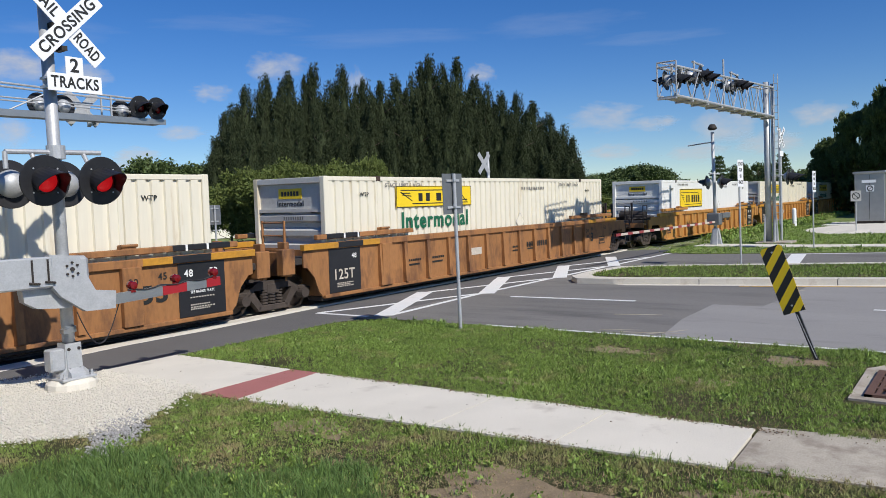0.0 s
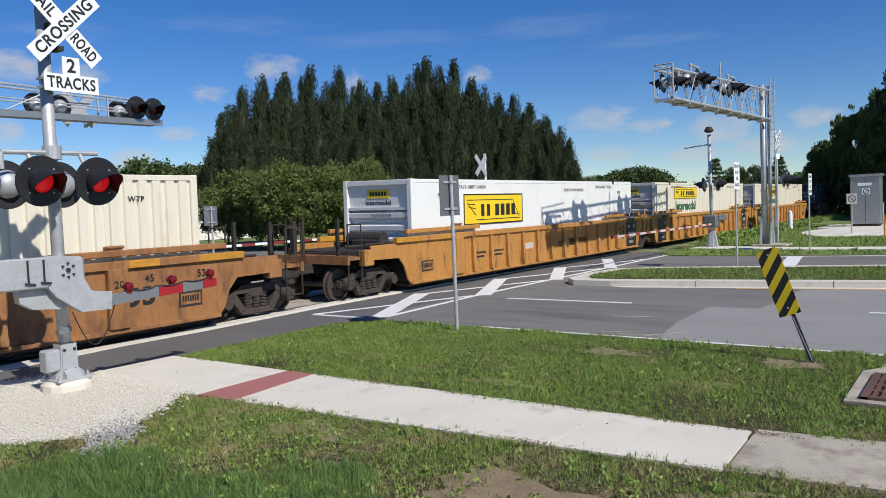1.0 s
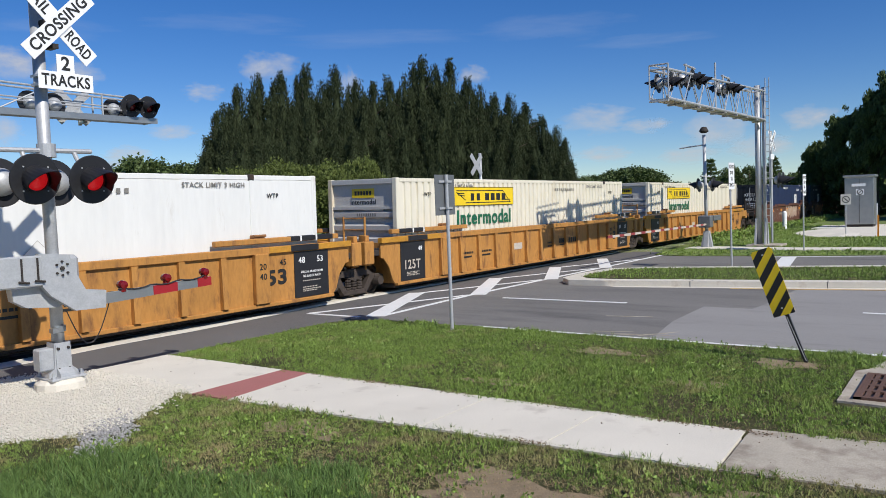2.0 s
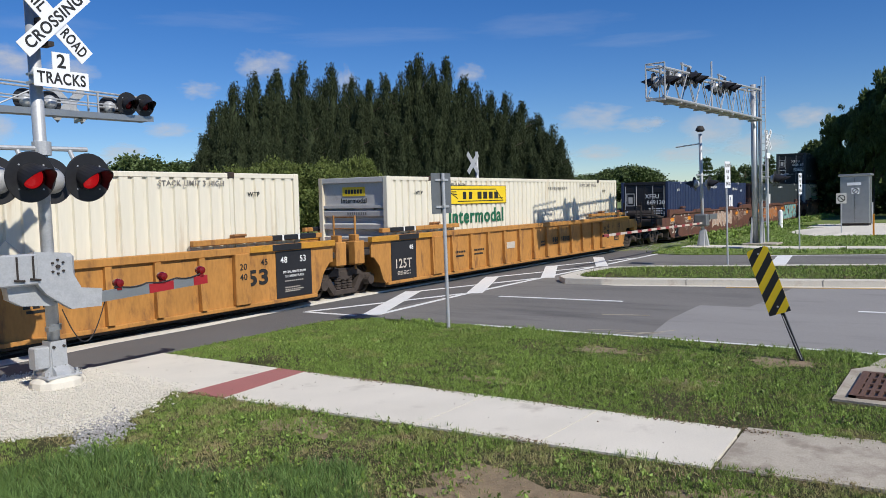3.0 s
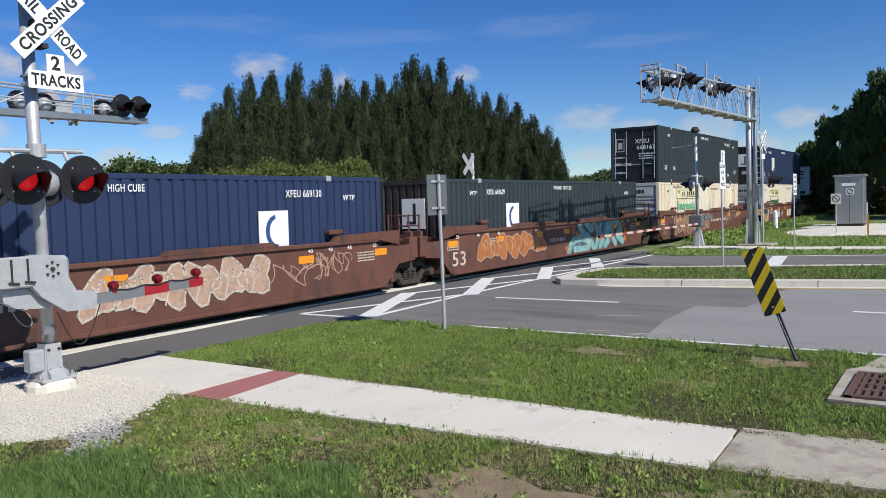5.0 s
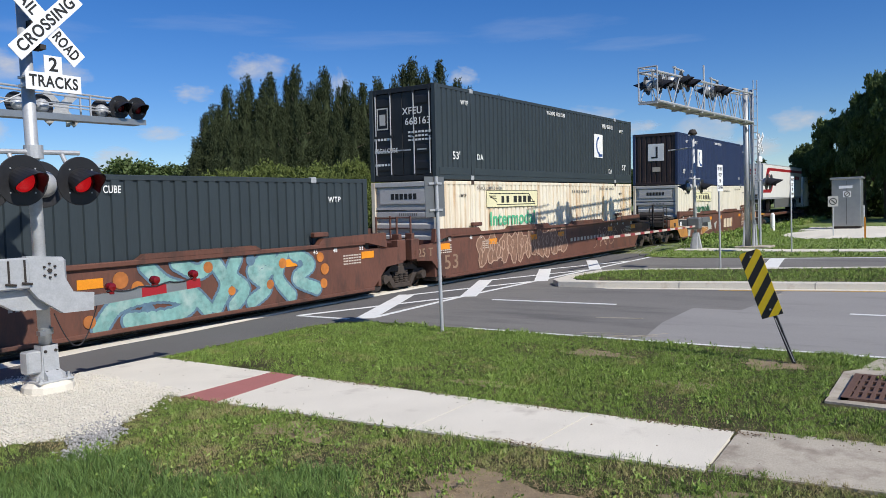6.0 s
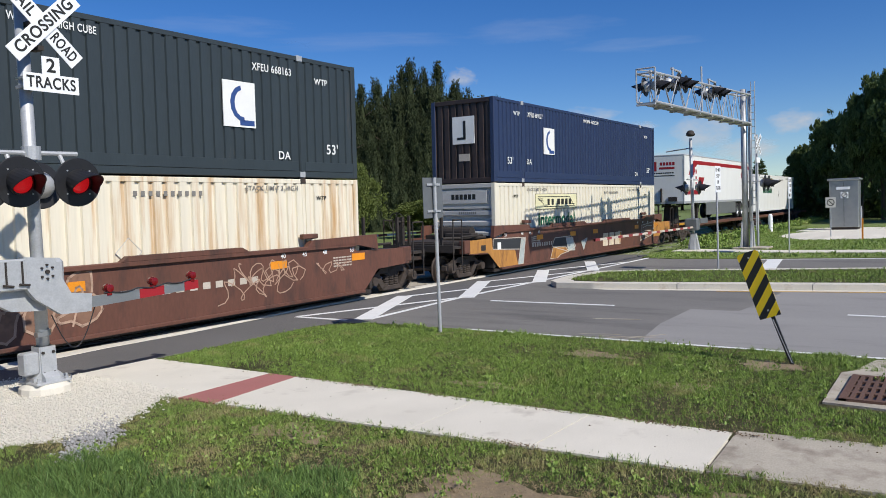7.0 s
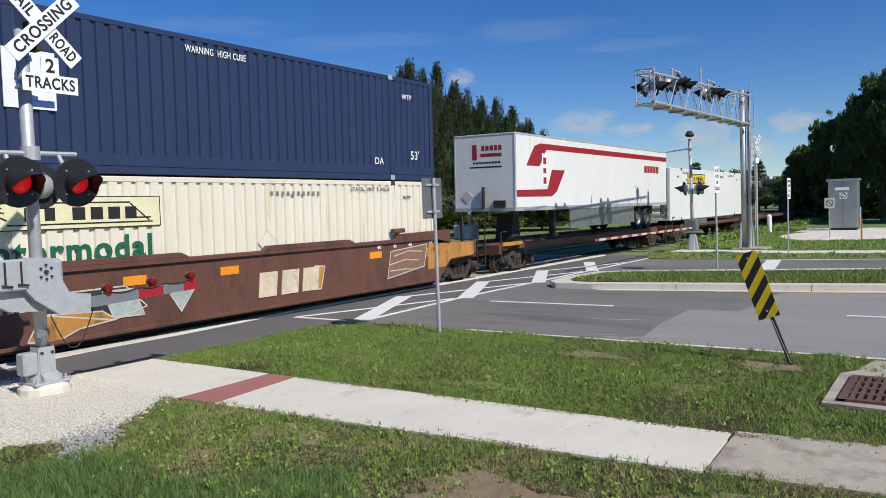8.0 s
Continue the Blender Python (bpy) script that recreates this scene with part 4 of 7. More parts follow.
def car_marks_tan(c, left, right):
    y = -1.455
    for x, end in ((CL - 0.40, right), (0.47, left)):
        if end == "cpl":
            p = part("notice_plate", Geo().box(x - 0.27, x + 0.27, y - 0.008, y, 0.56, 0.86), M_GRIME, c, "small framed notice plate")
            part("notice_face", Geo().box(x - 0.23, x + 0.23, y - 0.011, y - 0.008, 0.60, 0.82), M_TANW, p)
            part("notice_line", bars(x - 0.2, x + 0.2, 0.66, 0.78, y - 0.013, 7, 0.3), M_INK, p)
            continue
        p = part("stencil_panel", Geo().box(x - 0.56, x + 0.56, y - 0.01, y + 0.02, 0.33, 1.41), M_BLACKP, c, "black stencil panel with white writing")
        zz = (0.70, 0.55, 0.50, 0.46) if x > 8 else (0.54, 0.50, 0.46)
        if x > 8:
            words("SPECIAL BRAKE BEAM", 0.075, M_WINK, p, on_side(x, y - 0.014, 0.92), width=0.72)
            words("SEE BADGE PLATE", 0.075, M_WINK, p, on_side(x, y - 0.014, 0.82), width=0.58)
        for k, z0 in enumerate(zz):
            part("stencil_line", bars(x - 0.30, x + 0.30 - 0.12 * (k % 2), z0, z0 + 0.024, y - 0.011, 9, 0.4), M_DINK, p)
    if left == "art":
        words("125T", 0.36, M_DINK, c, on_side(0.42, y - 0.014, 0.76), width=0.70)
        words("48", 0.17, M_WINK, c, on_side(0.8, y - 0.014, 1.2))
    words("53", 0.20, M_WINK if right == "art" else M_INK, c, on_side(CL - 0.12, y - 0.014, 1.2))
    if right == "art":
        words("48", 0.20, M_WINK, c, on_side(CL - 0.72, y - 0.014, 1.2))
    words("45", 0.19, M_INK, c, on_side(CL - 1.3, y - 0.006, 1.2))
    words("53", 0.46, M_INK, c, on_side(CL - 1.5, y - 0.006, 0.86), width=0.6, heavy=0.035)
    words("20", 0.19, M_INK, c, on_side(CL - 2.0, -1.582, 1.15))
    words("40", 0.19, M_INK, c, on_side(CL - 2.0, -1.582, 0.93))
    part("reporting_mark", bars(CL - 6.6, CL - 5.1, 0.82, 1.0, y - 0.003, 9, 0.3), M_INK, c)
    for x in (3.0, 4.1, 8.6, 9.6):
        part("small_stencil", bars(x, x + 0.6, 0.86, 0.92, y - 0.003, 6).box(x, x + 0.5, y - 0.005, y - 0.003, 0.74, 0.79), M_INK, c)
    part("reflector", Geo().box(6.1, 6.7, y - 0.006, y, 0.8, 1.02), M_DINK, c)


def squiggle(c, pts, r, material, y=-1.458, name="painted_scrawl"):
    """A sprayed line: a ribbon along a curve on the side plate."""
    g = Geo()
    for p, q in zip(pts[:-1], pts[1:]):
        p, q = Vector(p), Vector(q)
        d = (q - p).normalized() * r
        n = Vector((-d.y, d.x))
        a = [p - d + n, p - d - n, q + d - n, q + d + n]
        g.prism([tuple(v) for v in a], 1, y - 0.002, y)
    return part(name, g, material, c)


def scribbles(c, seed, x0, x1, material, n=8, r=0.012, z=(0.45, 1.35)):
    rnd = random.Random(seed)
    for k in range(n):
        cx, cz = rnd.uniform(x0, x1), rnd.uniform(z[0] + 0.25, z[1] - 0.2)
        w, h, ph = rnd.uniform(0.3, 0.9), rnd.uniform(0.12, 0.35), rnd.uniform(0, 6)
        m = rnd.choice((2, 3, 5))
        pts = []
        for i in range(22):
            u = i / 21
            pts.append((cx + (u - 0.5) * w * 1.6 + 0.18 * w * math.cos(m * 6.28 * u + ph), max(z[0], min(z[1], cz + h * math.sin(m * 4.1 * u + ph) * (1 - 0.3 * u)))))
        squiggle(c, pts, r, material, -1.458 - 0.0004 * k)


def spray_strokes(c, strokes, fill, edge, r):
    """Broad sprayed strokes with a darker edge."""
    for k, pts in enumerate(strokes):
        path = []
        for i in range(len(pts) - 1):
            p0, p1, p2, p3 = [Vector(pts[min(max(j, 0), len(pts) - 1)]) for j in (i - 1, i, i + 1, i + 2)]
            for q in range(6):
                t = q / 6
                path.append(0.5 * ((2 * p1) + (p2 - p0) * t + (2 * p0 - 5 * p1 + 4 * p2 - p3) * t * t + (3 * p1 - p0 - 3 * p2 + p3) * t ** 3))
        path.append(Vector(pts[-1]))
        for rad, y, m in ((r * 1.35, -1.4585 - 0.0003 * k, edge), (r, -1.4635 - 0.0003 * k, fill)):
            g = Geo()
            for p in path:
                disc = [(p.x + rad * math.cos(a * 0.5236), min(1.5, max(0.26, p.y + rad * math.sin(a * 0.5236)))) for a in range(12)]
                g.prism(disc, 1, y - 0.001 - 0.00001 * len(g.f), -1.449)
            part("sprayed_stroke", g, m, c)


def block_letters(c, x0, x1, n, fill, edge, seed, z0=0.42, z1=1.36, lift=0.0):
    """Fat sprayed letters as plain bulging shapes with an outline."""
    rnd = random.Random(seed)
    w = (x1 - x0) / n
    for i in range(n):
        cx, lean = x0 + (i + 0.5) * w, rnd.uniform(-0.15, 0.3)
        out = []
        m = 18
        for k in range(m):
            a = 2 * math.pi * k / m
            rr = 1 + 0.22 * math.sin(3 * a + seed + i * 1.7) + 0.12 * math.sin(5 * a + i)
            px, pz = math.cos(a) * rr * w * 0.58, math.sin(a) * rr * (z1 - z0) * 0.46
            out.append((cx + px + lean * pz, min(z1 + 0.05, max(z0 - 0.05, (z0 + z1) / 2 + pz))))
        body = part("sprayed_letter", Geo().prism(out, 1, -1.4575 - 0.0008 * (i % 3) - lift, -1.451), fill, c)
        squiggle(body, out + out[:1], 0.022, edge, -1.4600 - lift)
        hole = [(cx + lean * 0.05 + 0.09 * w * math.cos(q) * 1.4, (z0 + z1) / 2 + 0.16 * math.sin(q) + 0.1) for q in [0.7 * j for j in range(9)]]
        squiggle(body, hole + hole[:1], 0.02, edge, -1.4604 - lift)
        squiggle(body, [(cx - 0.2 * w, z0 + 0.1), (cx - 0.05 * w, z0 + 0.45), (cx - 0.25 * w, z0 + 0.6)], 0.018, edge, -1.4606 - lift)


M_TEAL = mat("teal_spray", (0.18, 0.35, 0.32), 0.6, var=0.3, scale=2.5, fine=10, bump=0.02, stain=(0.36, 0.48, 0.44), amount=0.5)
M_TAG_OR = mat("orange_spray", (0.38, 0.13, 0.03), 0.6, var=0.3, scale=2, fine=10, bump=0.02)
M_TAG_LT = mat("pale_spray", (0.42, 0.28, 0.20), 0.7, var=0.25, scale=3, fine=12, bump=0.02)
M_TAG_BR = mat("faint_spray", (0.215, 0.118, 0.075), 0.7, var=0.35, scale=3, fine=12, bump=0.02, stain=(0.13, 0.06, 0.04), amount=0.4, stain_scale=3)
M_STENCIL_OLD = mat("worn_ochre_stencil", (0.26, 0.17, 0.11), 0.7, var=0.3, bump=0)
M_SPRAY_BL = mat("blue_grey_spray", (0.10, 0.17, 0.23), 0.6, var=0.3, scale=2, fine=10, bump=0.02)
M_SPRAY_OR = mat("bright_orange_spray", (0.50, 0.17, 0.03), 0.6, var=0.3, scale=2, fine=10, bump=0.02)
M_END_BR = mat("brown_black_end_paint", (0.035, 0.022, 0.020), 0.55, var=0.3, scale=2, fine=20, bump=0.05, stain=(0.075, 0.045, 0.035), amount=0.35)
M_TAG_DK = mat("dark_spray", (0.03, 0.032, 0.034), 0.6, var=0.3, bump=0.02)

C0, C1, C2, C3, C5, C6, C7, CA, CB = -134.2, -114.7, -91.45, -72.2, -52.75, -29.6, -10.35, 9.05, 32.3
ZF = 0.30
hunt = "cream corrugated steel container with yellow logo panel, in a well car"
hunt_container(C0, ZF, hunt)
hunt_container(C1, ZF, hunt)
hunt_container(C2, ZF, "white smooth-sided container with black-bordered yellow panel", smooth=True, mark=(2.62, 1.46), word=False)
hunt_container(C3, ZF, hunt)
hunt_container(C5, ZF, hunt)
dark_container(C6, ZF, M_NAVY, "door", "navy blue corrugated container in a brown well car", "669130")
dark_container(C7, ZF, M_SLATE, "ribbed", "dark slate corrugated container in a brown well car", "668609")
hunt_container(CA, ZF, "rust-streaked cream container carrying a dark container on top", old=2, mark=(2.85, 2.01))
dark_container(CA, ZF + CH + 0.03, M_SLATE, "door", "dark slate container stacked on a cream container", "668163")
hunt_container(CB, ZF, "cream container with faded panel carrying a navy container", old=1, mark=(2.95, 1.92))
dark_container(CB, ZF + CH + 0.03, M_NAVY, "ribbed", "navy blue container stacked on a cream container", "669127")

tanlab = "ochre painted steel well car with black stencil panels"
for s, st, l, r in ((C0, "worn", "art", "art"), (C1, "worn", "art", "cpl"), (C2, "tan", "cpl", "art"), (C3, "tan", "art", "art"), (C5, "tan", "art", "cpl")):
    car_marks_tan(well_car(s, st, l, r, "weathered " + tanlab if st == "worn" else tanlab), l, r)


def brown_marks(c, mark_x=9.0, mark_w=3.6, big=True, ink=None):
    y = -1.456
    if big:
        words("53", 0.62, ink or M_DINK, c, on_side(0.47, y, 0.68), width=0.74, heavy=0.006)
    for x, t in ((0.4, "53"), (1.6, "48"), (2.2, "45"), (2.9, "40"), (CL - 2.9, "40"), (CL - 2.2, "45"), (CL - 1.5, "48"), (CL - 0.5, "53")):
        words(t, 0.15, M_WINK, c, on_side(x, y, 1.38))
    part("reporting_mark", bars(mark_x, mark_x + mark_w, 0.85, 0.99, y, 11, 0.42), M_DINK, c)
    for x in (-0.2, CL - 1.2, 2.3):
        for i in range(4):
            part("small_stencil", bars(x, x + 0.7, 1.2 - i * 0.07, 1.235 - i * 0.07, y, 7), M_DINK, c)


cb = well_car(C6, "brown", "cpl", "art", "brown steel well car covered in thin white scrawls")
brown_marks(cb, 5.0, 2.2)
for k, (cx, w, h, turns) in enumerate(((2.5, 0.75, 0.36, 1.0), (3.6, 0.6, 0.30, 1.5), (4.7, 0.8, 0.38, 1.2), (6.3, 0.7, 0.33, 1.6))):
    squiggle(cb, [(cx + w * (u - 0.5) + 0.28 * math.sin(6.28 * turns * u + k), 0.86 + h * math.cos(6.28 * turns * u + 1.3 * k) * (1 - 0.25 * u) + 0.06 * math.sin(17 * u)) for u in [i / 40 for i in range(41)]], 0.011, M_DINK, -1.458 - 0.0004 * k)
block_letters(cb, 7.5, 11.9, 6, M_TAG_LT, M_DINK, 2, 0.5, 1.4)
scribbles(cb, 5, 12.4, 15.0, M_TAG_LT, 7)
cb = well_car(C7, "brown", "art", "art", "brown steel well car with teal sprayed letters")
brown_marks(cb, 6.7, 1.3)
block_letters(cb, 1.6, 6.2, 5, M_TAG_OR, M_TAG_LT, 9, 0.5, 1.35)
spray_strokes(cb, [[(8.3, 0.34), (8.7, 0.75), (9.6, 0.85), (10.3, 0.62), (9.9, 0.40), (8.9, 0.42)], [(9.3, 1.42), (9.7, 1.05), (10.3, 0.80), (10.7, 0.42)], [(10.0, 1.44), (10.5, 1.2), (10.9, 1.42)],
                   [(10.9, 1.40), (11.2, 0.9), (10.95, 0.42)], [(11.5, 1.40), (11.35, 1.05), (11.7, 0.72), (11.4, 0.40)], [(12.5, 1.42), (11.95, 1.1), (12.35, 0.7), (11.9, 0.42)], [(12.2, 0.95), (12.75, 1.25)],
                   [(12.9, 1.44), (12.7, 0.9), (13.1, 0.42)], [(13.2, 1.40), (13.75, 1.1), (13.3, 0.8), (13.95, 0.5)]], M_TEAL, M_SPRAY_BL, 0.15)
for i, (x, z, r) in enumerate(((8.75, 1.2, 0.16), (9.1, 1.02, 0.13), (9.3, 0.55, 0.15), (10.75, 1.28, 0.12), (11.35, 0.72, 0.10), (11.9, 1.35, 0.13), (12.45, 0.75, 0.11), (12.85, 1.2, 0.12), (14.1, 1.25, 0.12), (14.25, 0.95, 0.14), (14.2, 0.6, 0.12), (13.4, 1.15, 0.09), (8.1, 0.5, 0.12))):
    part("sprayed_dot", Geo().rod((x, -1.4665 - 0.0003 * i, z), (x, -1.45, z), r, n=16), (M_TAG_OR, M_SPRAY_OR, M_SPRAY_BL)[i % 3] if i not in (8, 9) else M_SPRAY_OR, cb)
cb = well_car(CA, "brown", "art", "cpl", "brown steel well car with large faint sprayed letters")
brown_marks(cb, ink=M_STENCIL_OLD)
words("125 T", 0.34, M_STENCIL_OLD, cb, on_side(-1.0, -1.458, 1.06), width=0.9)
block_letters(cb, 2.0, 8.6, 10, M_TAG_BR, M_TAG_LT, 7, 0.4, 1.46)
scribbles(cb, 11, 11.8, 15.0, M_TAG_LT, 7)
cb = well_car(CB, "brown", "cpl", "cpl", "brown steel well car with ochre ends and angular grey graffiti")
brown_marks(cb, 2.35, 2.1, False)
M_CREAM_BAR = mat("weathered_cream_paint", (0.60, 0.50, 0.36), 0.6, var=0.2, scale=3, fine=14, bump=0.02, stain=(0.30, 0.18, 0.10), amount=0.35, stain_scale=4)
M_SPRAY_PALE = mat("pale_blue_grey_spray", (0.36, 0.40, 0.38), 0.6, var=0.2, scale=3, fine=12, bump=0.02)
part("ochre_end_patch", Geo().prism([(-1.9, 0.88), (-0.8, 0.86), (-0.08, 0.30), (1.25, 0.30), (1.05, 0.82), (-0.49, 0.94), (-0.55, 1.33), (-1.9, 1.31)], 1, -1.462, -1.449), M_TAN, cb)
part("ochre_end_patch", Geo().prism([(CL - 0.65, 0.60), (CL + 0.3, 0.62), (CL + 0.6, 0.84), (CL + 1.9, 0.88), (CL + 1.9, 1.3), (CL - 0.6, 1.36)], 1, -1.462, -1.449), M_TAN, cb)
part("end_window", Geo().box(-1.24, -0.95, -1.468, -1.46, 0.94, 1.12), M_GRIME, cb)
part("white_label", Geo().box(-0.18, 0.06, -1.468, -1.46, 0.92, 1.16), M_WINK, cb)
for k, (pts, m) in enumerate((([(-0.45, 1.30), (1.83, 1.24), (1.41, 0.84), (-0.49, 0.95)], M_TAG_DK), ([(1.5, 1.2), (1.82, 1.2), (1.64, 0.31), (1.25, 0.29)], M_SPRAY_PALE),
                              ([(4.2, 1.10), (5.66, 1.11), (6.1, 0.68), (5.4, 0.5), (3.95, 0.78)], M_TAG_DK), ([(4.05, 0.76), (5.17, 0.69), (5.44, 0.51), (4.72, 0.43), (4.34, 0.28), (3.8, 0.32)], M_TAN),
                              ([(5.19, 1.05), (5.83, 1.04), (6.04, 0.52), (5.39, 0.54)], M_SPRAY_PALE), ([(6.63, 0.84), (7.25, 0.95), (6.88, 0.47)], M_SPRAY_PALE),
                              ([(10.3, 0.52), (10.95, 0.50), (11.1, 1.05), (10.75, 1.08)], M_TAN), ([(13.74, 1.24), (15.45, 1.36), (15.31, 0.72), (13.57, 0.50)], M_TAG_BR))):
    pc = part("sprayed_shape", Geo().prism(pts, 1, -1.4640 - 0.0006 * k, -1.45), m, cb)
    squiggle(pc, pts + pts[:1], 0.014, M_DINK, -1.4650 - 0.0006 * k)
for z0, z1, x0, x1 in ((1.1, 1.16, 13.9, 15.2), (0.88, 0.92, 13.7, 15.0), (0.70, 0.66, 13.7, 14.9)):
    squiggle(cb, [(x0, z0), ((x0 + x1) / 2, z1 + 0.05), (x1, z1)], 0.014, M_DINK, -1.4705)
for x in (8.93, 9.62, 10.3):
    part("logo_bar", Geo().prism([(x + 0.06, 1.06), (x + 0.60, 1.06), (x + 0.54, 0.50), (x, 0.50)], 1, -1.472, -1.45), M_CREAM_BAR, cb, "weathered cream logo shape")


def flat_car(s0, s1, label):
    """A skeleton flat car: centre spine, cross arms, low side rails, a bogie near each end."""
    c = thing("flat_car", label, "railway wagon", group="flat cars of the train")
    MOVERS.append((c, s0, 0.0))
    n = s1 - s0
    part("spine", Geo().box(0.3, n - 0.3, -0.3, 0.3, 0.62, 1.02, 0.03), M_BROWN, c)
    for y in (-1.32, 1.22):
        part("side_rail", Geo().box(2.0, n - 2.0, y, y + 0.1, 0.86, 1.06, 0.015), M_BROWN, c)
    for i in range(8):
        x = 2.0 + i * (n - 4.0) / 7
        part("cross_arm", Geo().box(x - 0.15, x + 0.15, -1.3, 1.3, 0.84, 1.0, 0.02), M_BROWN, c)
    part("deck_plate", Geo().box(n * 0.55, n - 2.0, -1.2, -0.5, 1.0, 1.06).box(n * 0.55, n - 2.0, 0.5, 1.2, 1.0, 1.06), M_GRIME, c)
    for x in (0.0, n):
        d = 1 if x == 0 else -1
        a, b = sorted((x - d * 0.1, x + d * 1.0))
        part("coupler", Geo().box(a, b, -0.13, 0.13, 0.68, 0.94, 0.03), M_GRIME, c)
        part("end_sill", Geo().box(x + d * 0.5 - 0.1, x + d * 0.5 + 0.1, -1.3, 1.3, 0.72, 1.06, 0.02), M_BROWN, c)
        part("grab_iron", Geo().tube([(x + d * 0.5, -1.3, 0.4), (x + d * 0.5, -1.3, 1.5), (x + d * 0.9, -1.3, 1.5)], 0.022), M_GRIME, c)
        bogie(c, x + d * 2.1)
    part("hitch", Geo().prism([(2.9, 1.02), (3.7, 1.02), (3.5, 2.0), (3.1, 2.0)], 1, -0.35, 0.35).box(2.9, 3.7, -0.45, 0.45, 1.98, 2.1), M_GRIME, c)
    return c


fc = flat_car(51.9, 70.6, "brown skeleton flat car carrying a white road trailer")
part("yellow_rail", Geo().box(0.6, 2.0, -1.33, -1.2, 1.0, 1.12), M_YEL, fc)
flat_car(70.75, 88.2, "brown skeleton flat car carrying a white container")
for i in range(3):
    flat_car(88.4 + i * 17.6, 105.8 + i * 17.6, "empty brown skeleton flat car")

# road trailer on the flat car
tr = thing("road_trailer", "white box trailer with red stripes on a flat car", "trailer")
MOVERS.append((tr, 53.5, 0.0))
TL = 16.75
part("body", Geo().box(0, TL, -1.29, 1.29, 2.30, 5.0, 0.05), M_WHITE_C, tr)
part("roof_cap", Geo().box(-0.01, TL + 0.01, -1.3, 1.3, 4.93, 5.03, 0.03), M_GALV, tr)
part("bottom_rail", Geo().box(-0.01, TL + 0.01, -1.30, 1.30, 2.20, 2.34, 0.01), M_GALV, tr)
for y in (-1.3, 1.24):
    part("front_corner", Geo().box(-0.012, 0.08, y, y + 0.06, 2.3, 4.95, 0.01), M_GALV, tr)
yy = -1.293
part("red_stripe", Geo().prism([(2.0, 4.72), (TL - 0.05, 4.72), (TL - 0.05, 4.50), (2.5, 4.50), (1.9, 3.86), (0.85, 3.86), (1.5, 4.6)], 1, yy - 0.004, yy), M_RED, tr, "red stripe down the side")
part("red_stripe", Geo().prism([(0.1, 2.72), (2.9, 2.72), (3.35, 2.9), (4.1, 3.75), (2.95, 3.75), (2.55, 3.0), (0.1, 2.96)], 1, yy - 0.004, yy), M_RED, tr)
part("emblem", Geo().box(2.1, 2.55, yy - 0.007, yy - 0.004, 3.1, 4.35), M_WINK, tr)
part("emblem_mark", Geo().box(2.2, 2.45, yy - 0.009, yy - 0.007, 3.2, 3.45).box(2.2, 2.45, yy - 0.009, yy - 0.007, 3.6, 3.8).box(2.2, 2.45, yy - 0.009, yy - 0.007, 3.95, 4.2), M_RED, tr)
part("name_bar", bars(13.3, 15.5, 3.85, 4.2, yy - 0.001, 5, 0.2), M_RED, tr)
part("front_lettering", ebars(-0.75, 0.15, 4.42, 4.60, -0.003, 5).box(-0.005, -0.003, -0.75, 0.15, 4.2, 4.32).box(-0.005, -0.003, 0.3, 0.5, 4.1, 4.65), M_RED, tr)
part("front_writing", ebars(-0.7, 0.5, 3.95, 4.02, -0.003, 9).box(-0.005, -0.003, -0.75, 0.6, 3.8, 3.85), M_INK, tr)
part("placard_holder", Geo().prism([(0.75, 3.0), (1.0, 2.75), (0.75, 2.5), (0.5, 2.75)], 0, -0.02, -0.001), M_GREY_END, tr)
part("air_fitting", Geo().box(-0.06, 0, -0.9, -0.4, 2.35, 2.6, 0.01).rod((-0.08, 0.0, 2.3), (-0.08, 0.0, 3.1), 0.06), M_GRIME, tr)
part("side_skirt", Geo().box(4.6, 11.9, -1.27, -1.23, 1.45, 2.22), M_ALU, tr, "brushed grey side skirt")
for y in (-1.0, 0.8):
    part("landing_leg", Geo().box(3.6, 3.8, y, y + 0.2, 1.25, 2.25).box(3.45, 3.95, y - 0.02, y + 0.22, 1.12, 1.25).rod((3.7, y + 0.1, 1.6), (4.5, y + 0.1, 2.2), 0.04), M_GRIME, tr)
for x in (12.6, 13.8):
    for y in (-1.27, 0.97):
        w = part("road_wheel", Geo().lathe([(0.30, 0.05), (0.46, 0.0), (0.51, 0.06), (0.51, 0.24), (0.46, 0.30), (0.30, 0.25)], 1, 24, (x, y, 1.58)), M_TYRE, tr)
        part("wheel_rim", Geo().lathe([(0.0, 0.10), (0.12, 0.06), (0.13, 0.14), (0.26, 0.12), (0.30, 0.05)], 1, 20, (x, y, 1.58)), M_ALU, w)
part("slider_frame", Geo().box(13.0, 16.4, -0.6, 0.6, 1.75, 2.25).box(15.9, 16.4, -1.28, -1.22, 1.7, 2.2), M_GRIME, tr)

wc = hunt_container(70.8, 1.33, "white smooth-sided container riding on a flat car", smooth=True, mark=(3.1, 2.05))


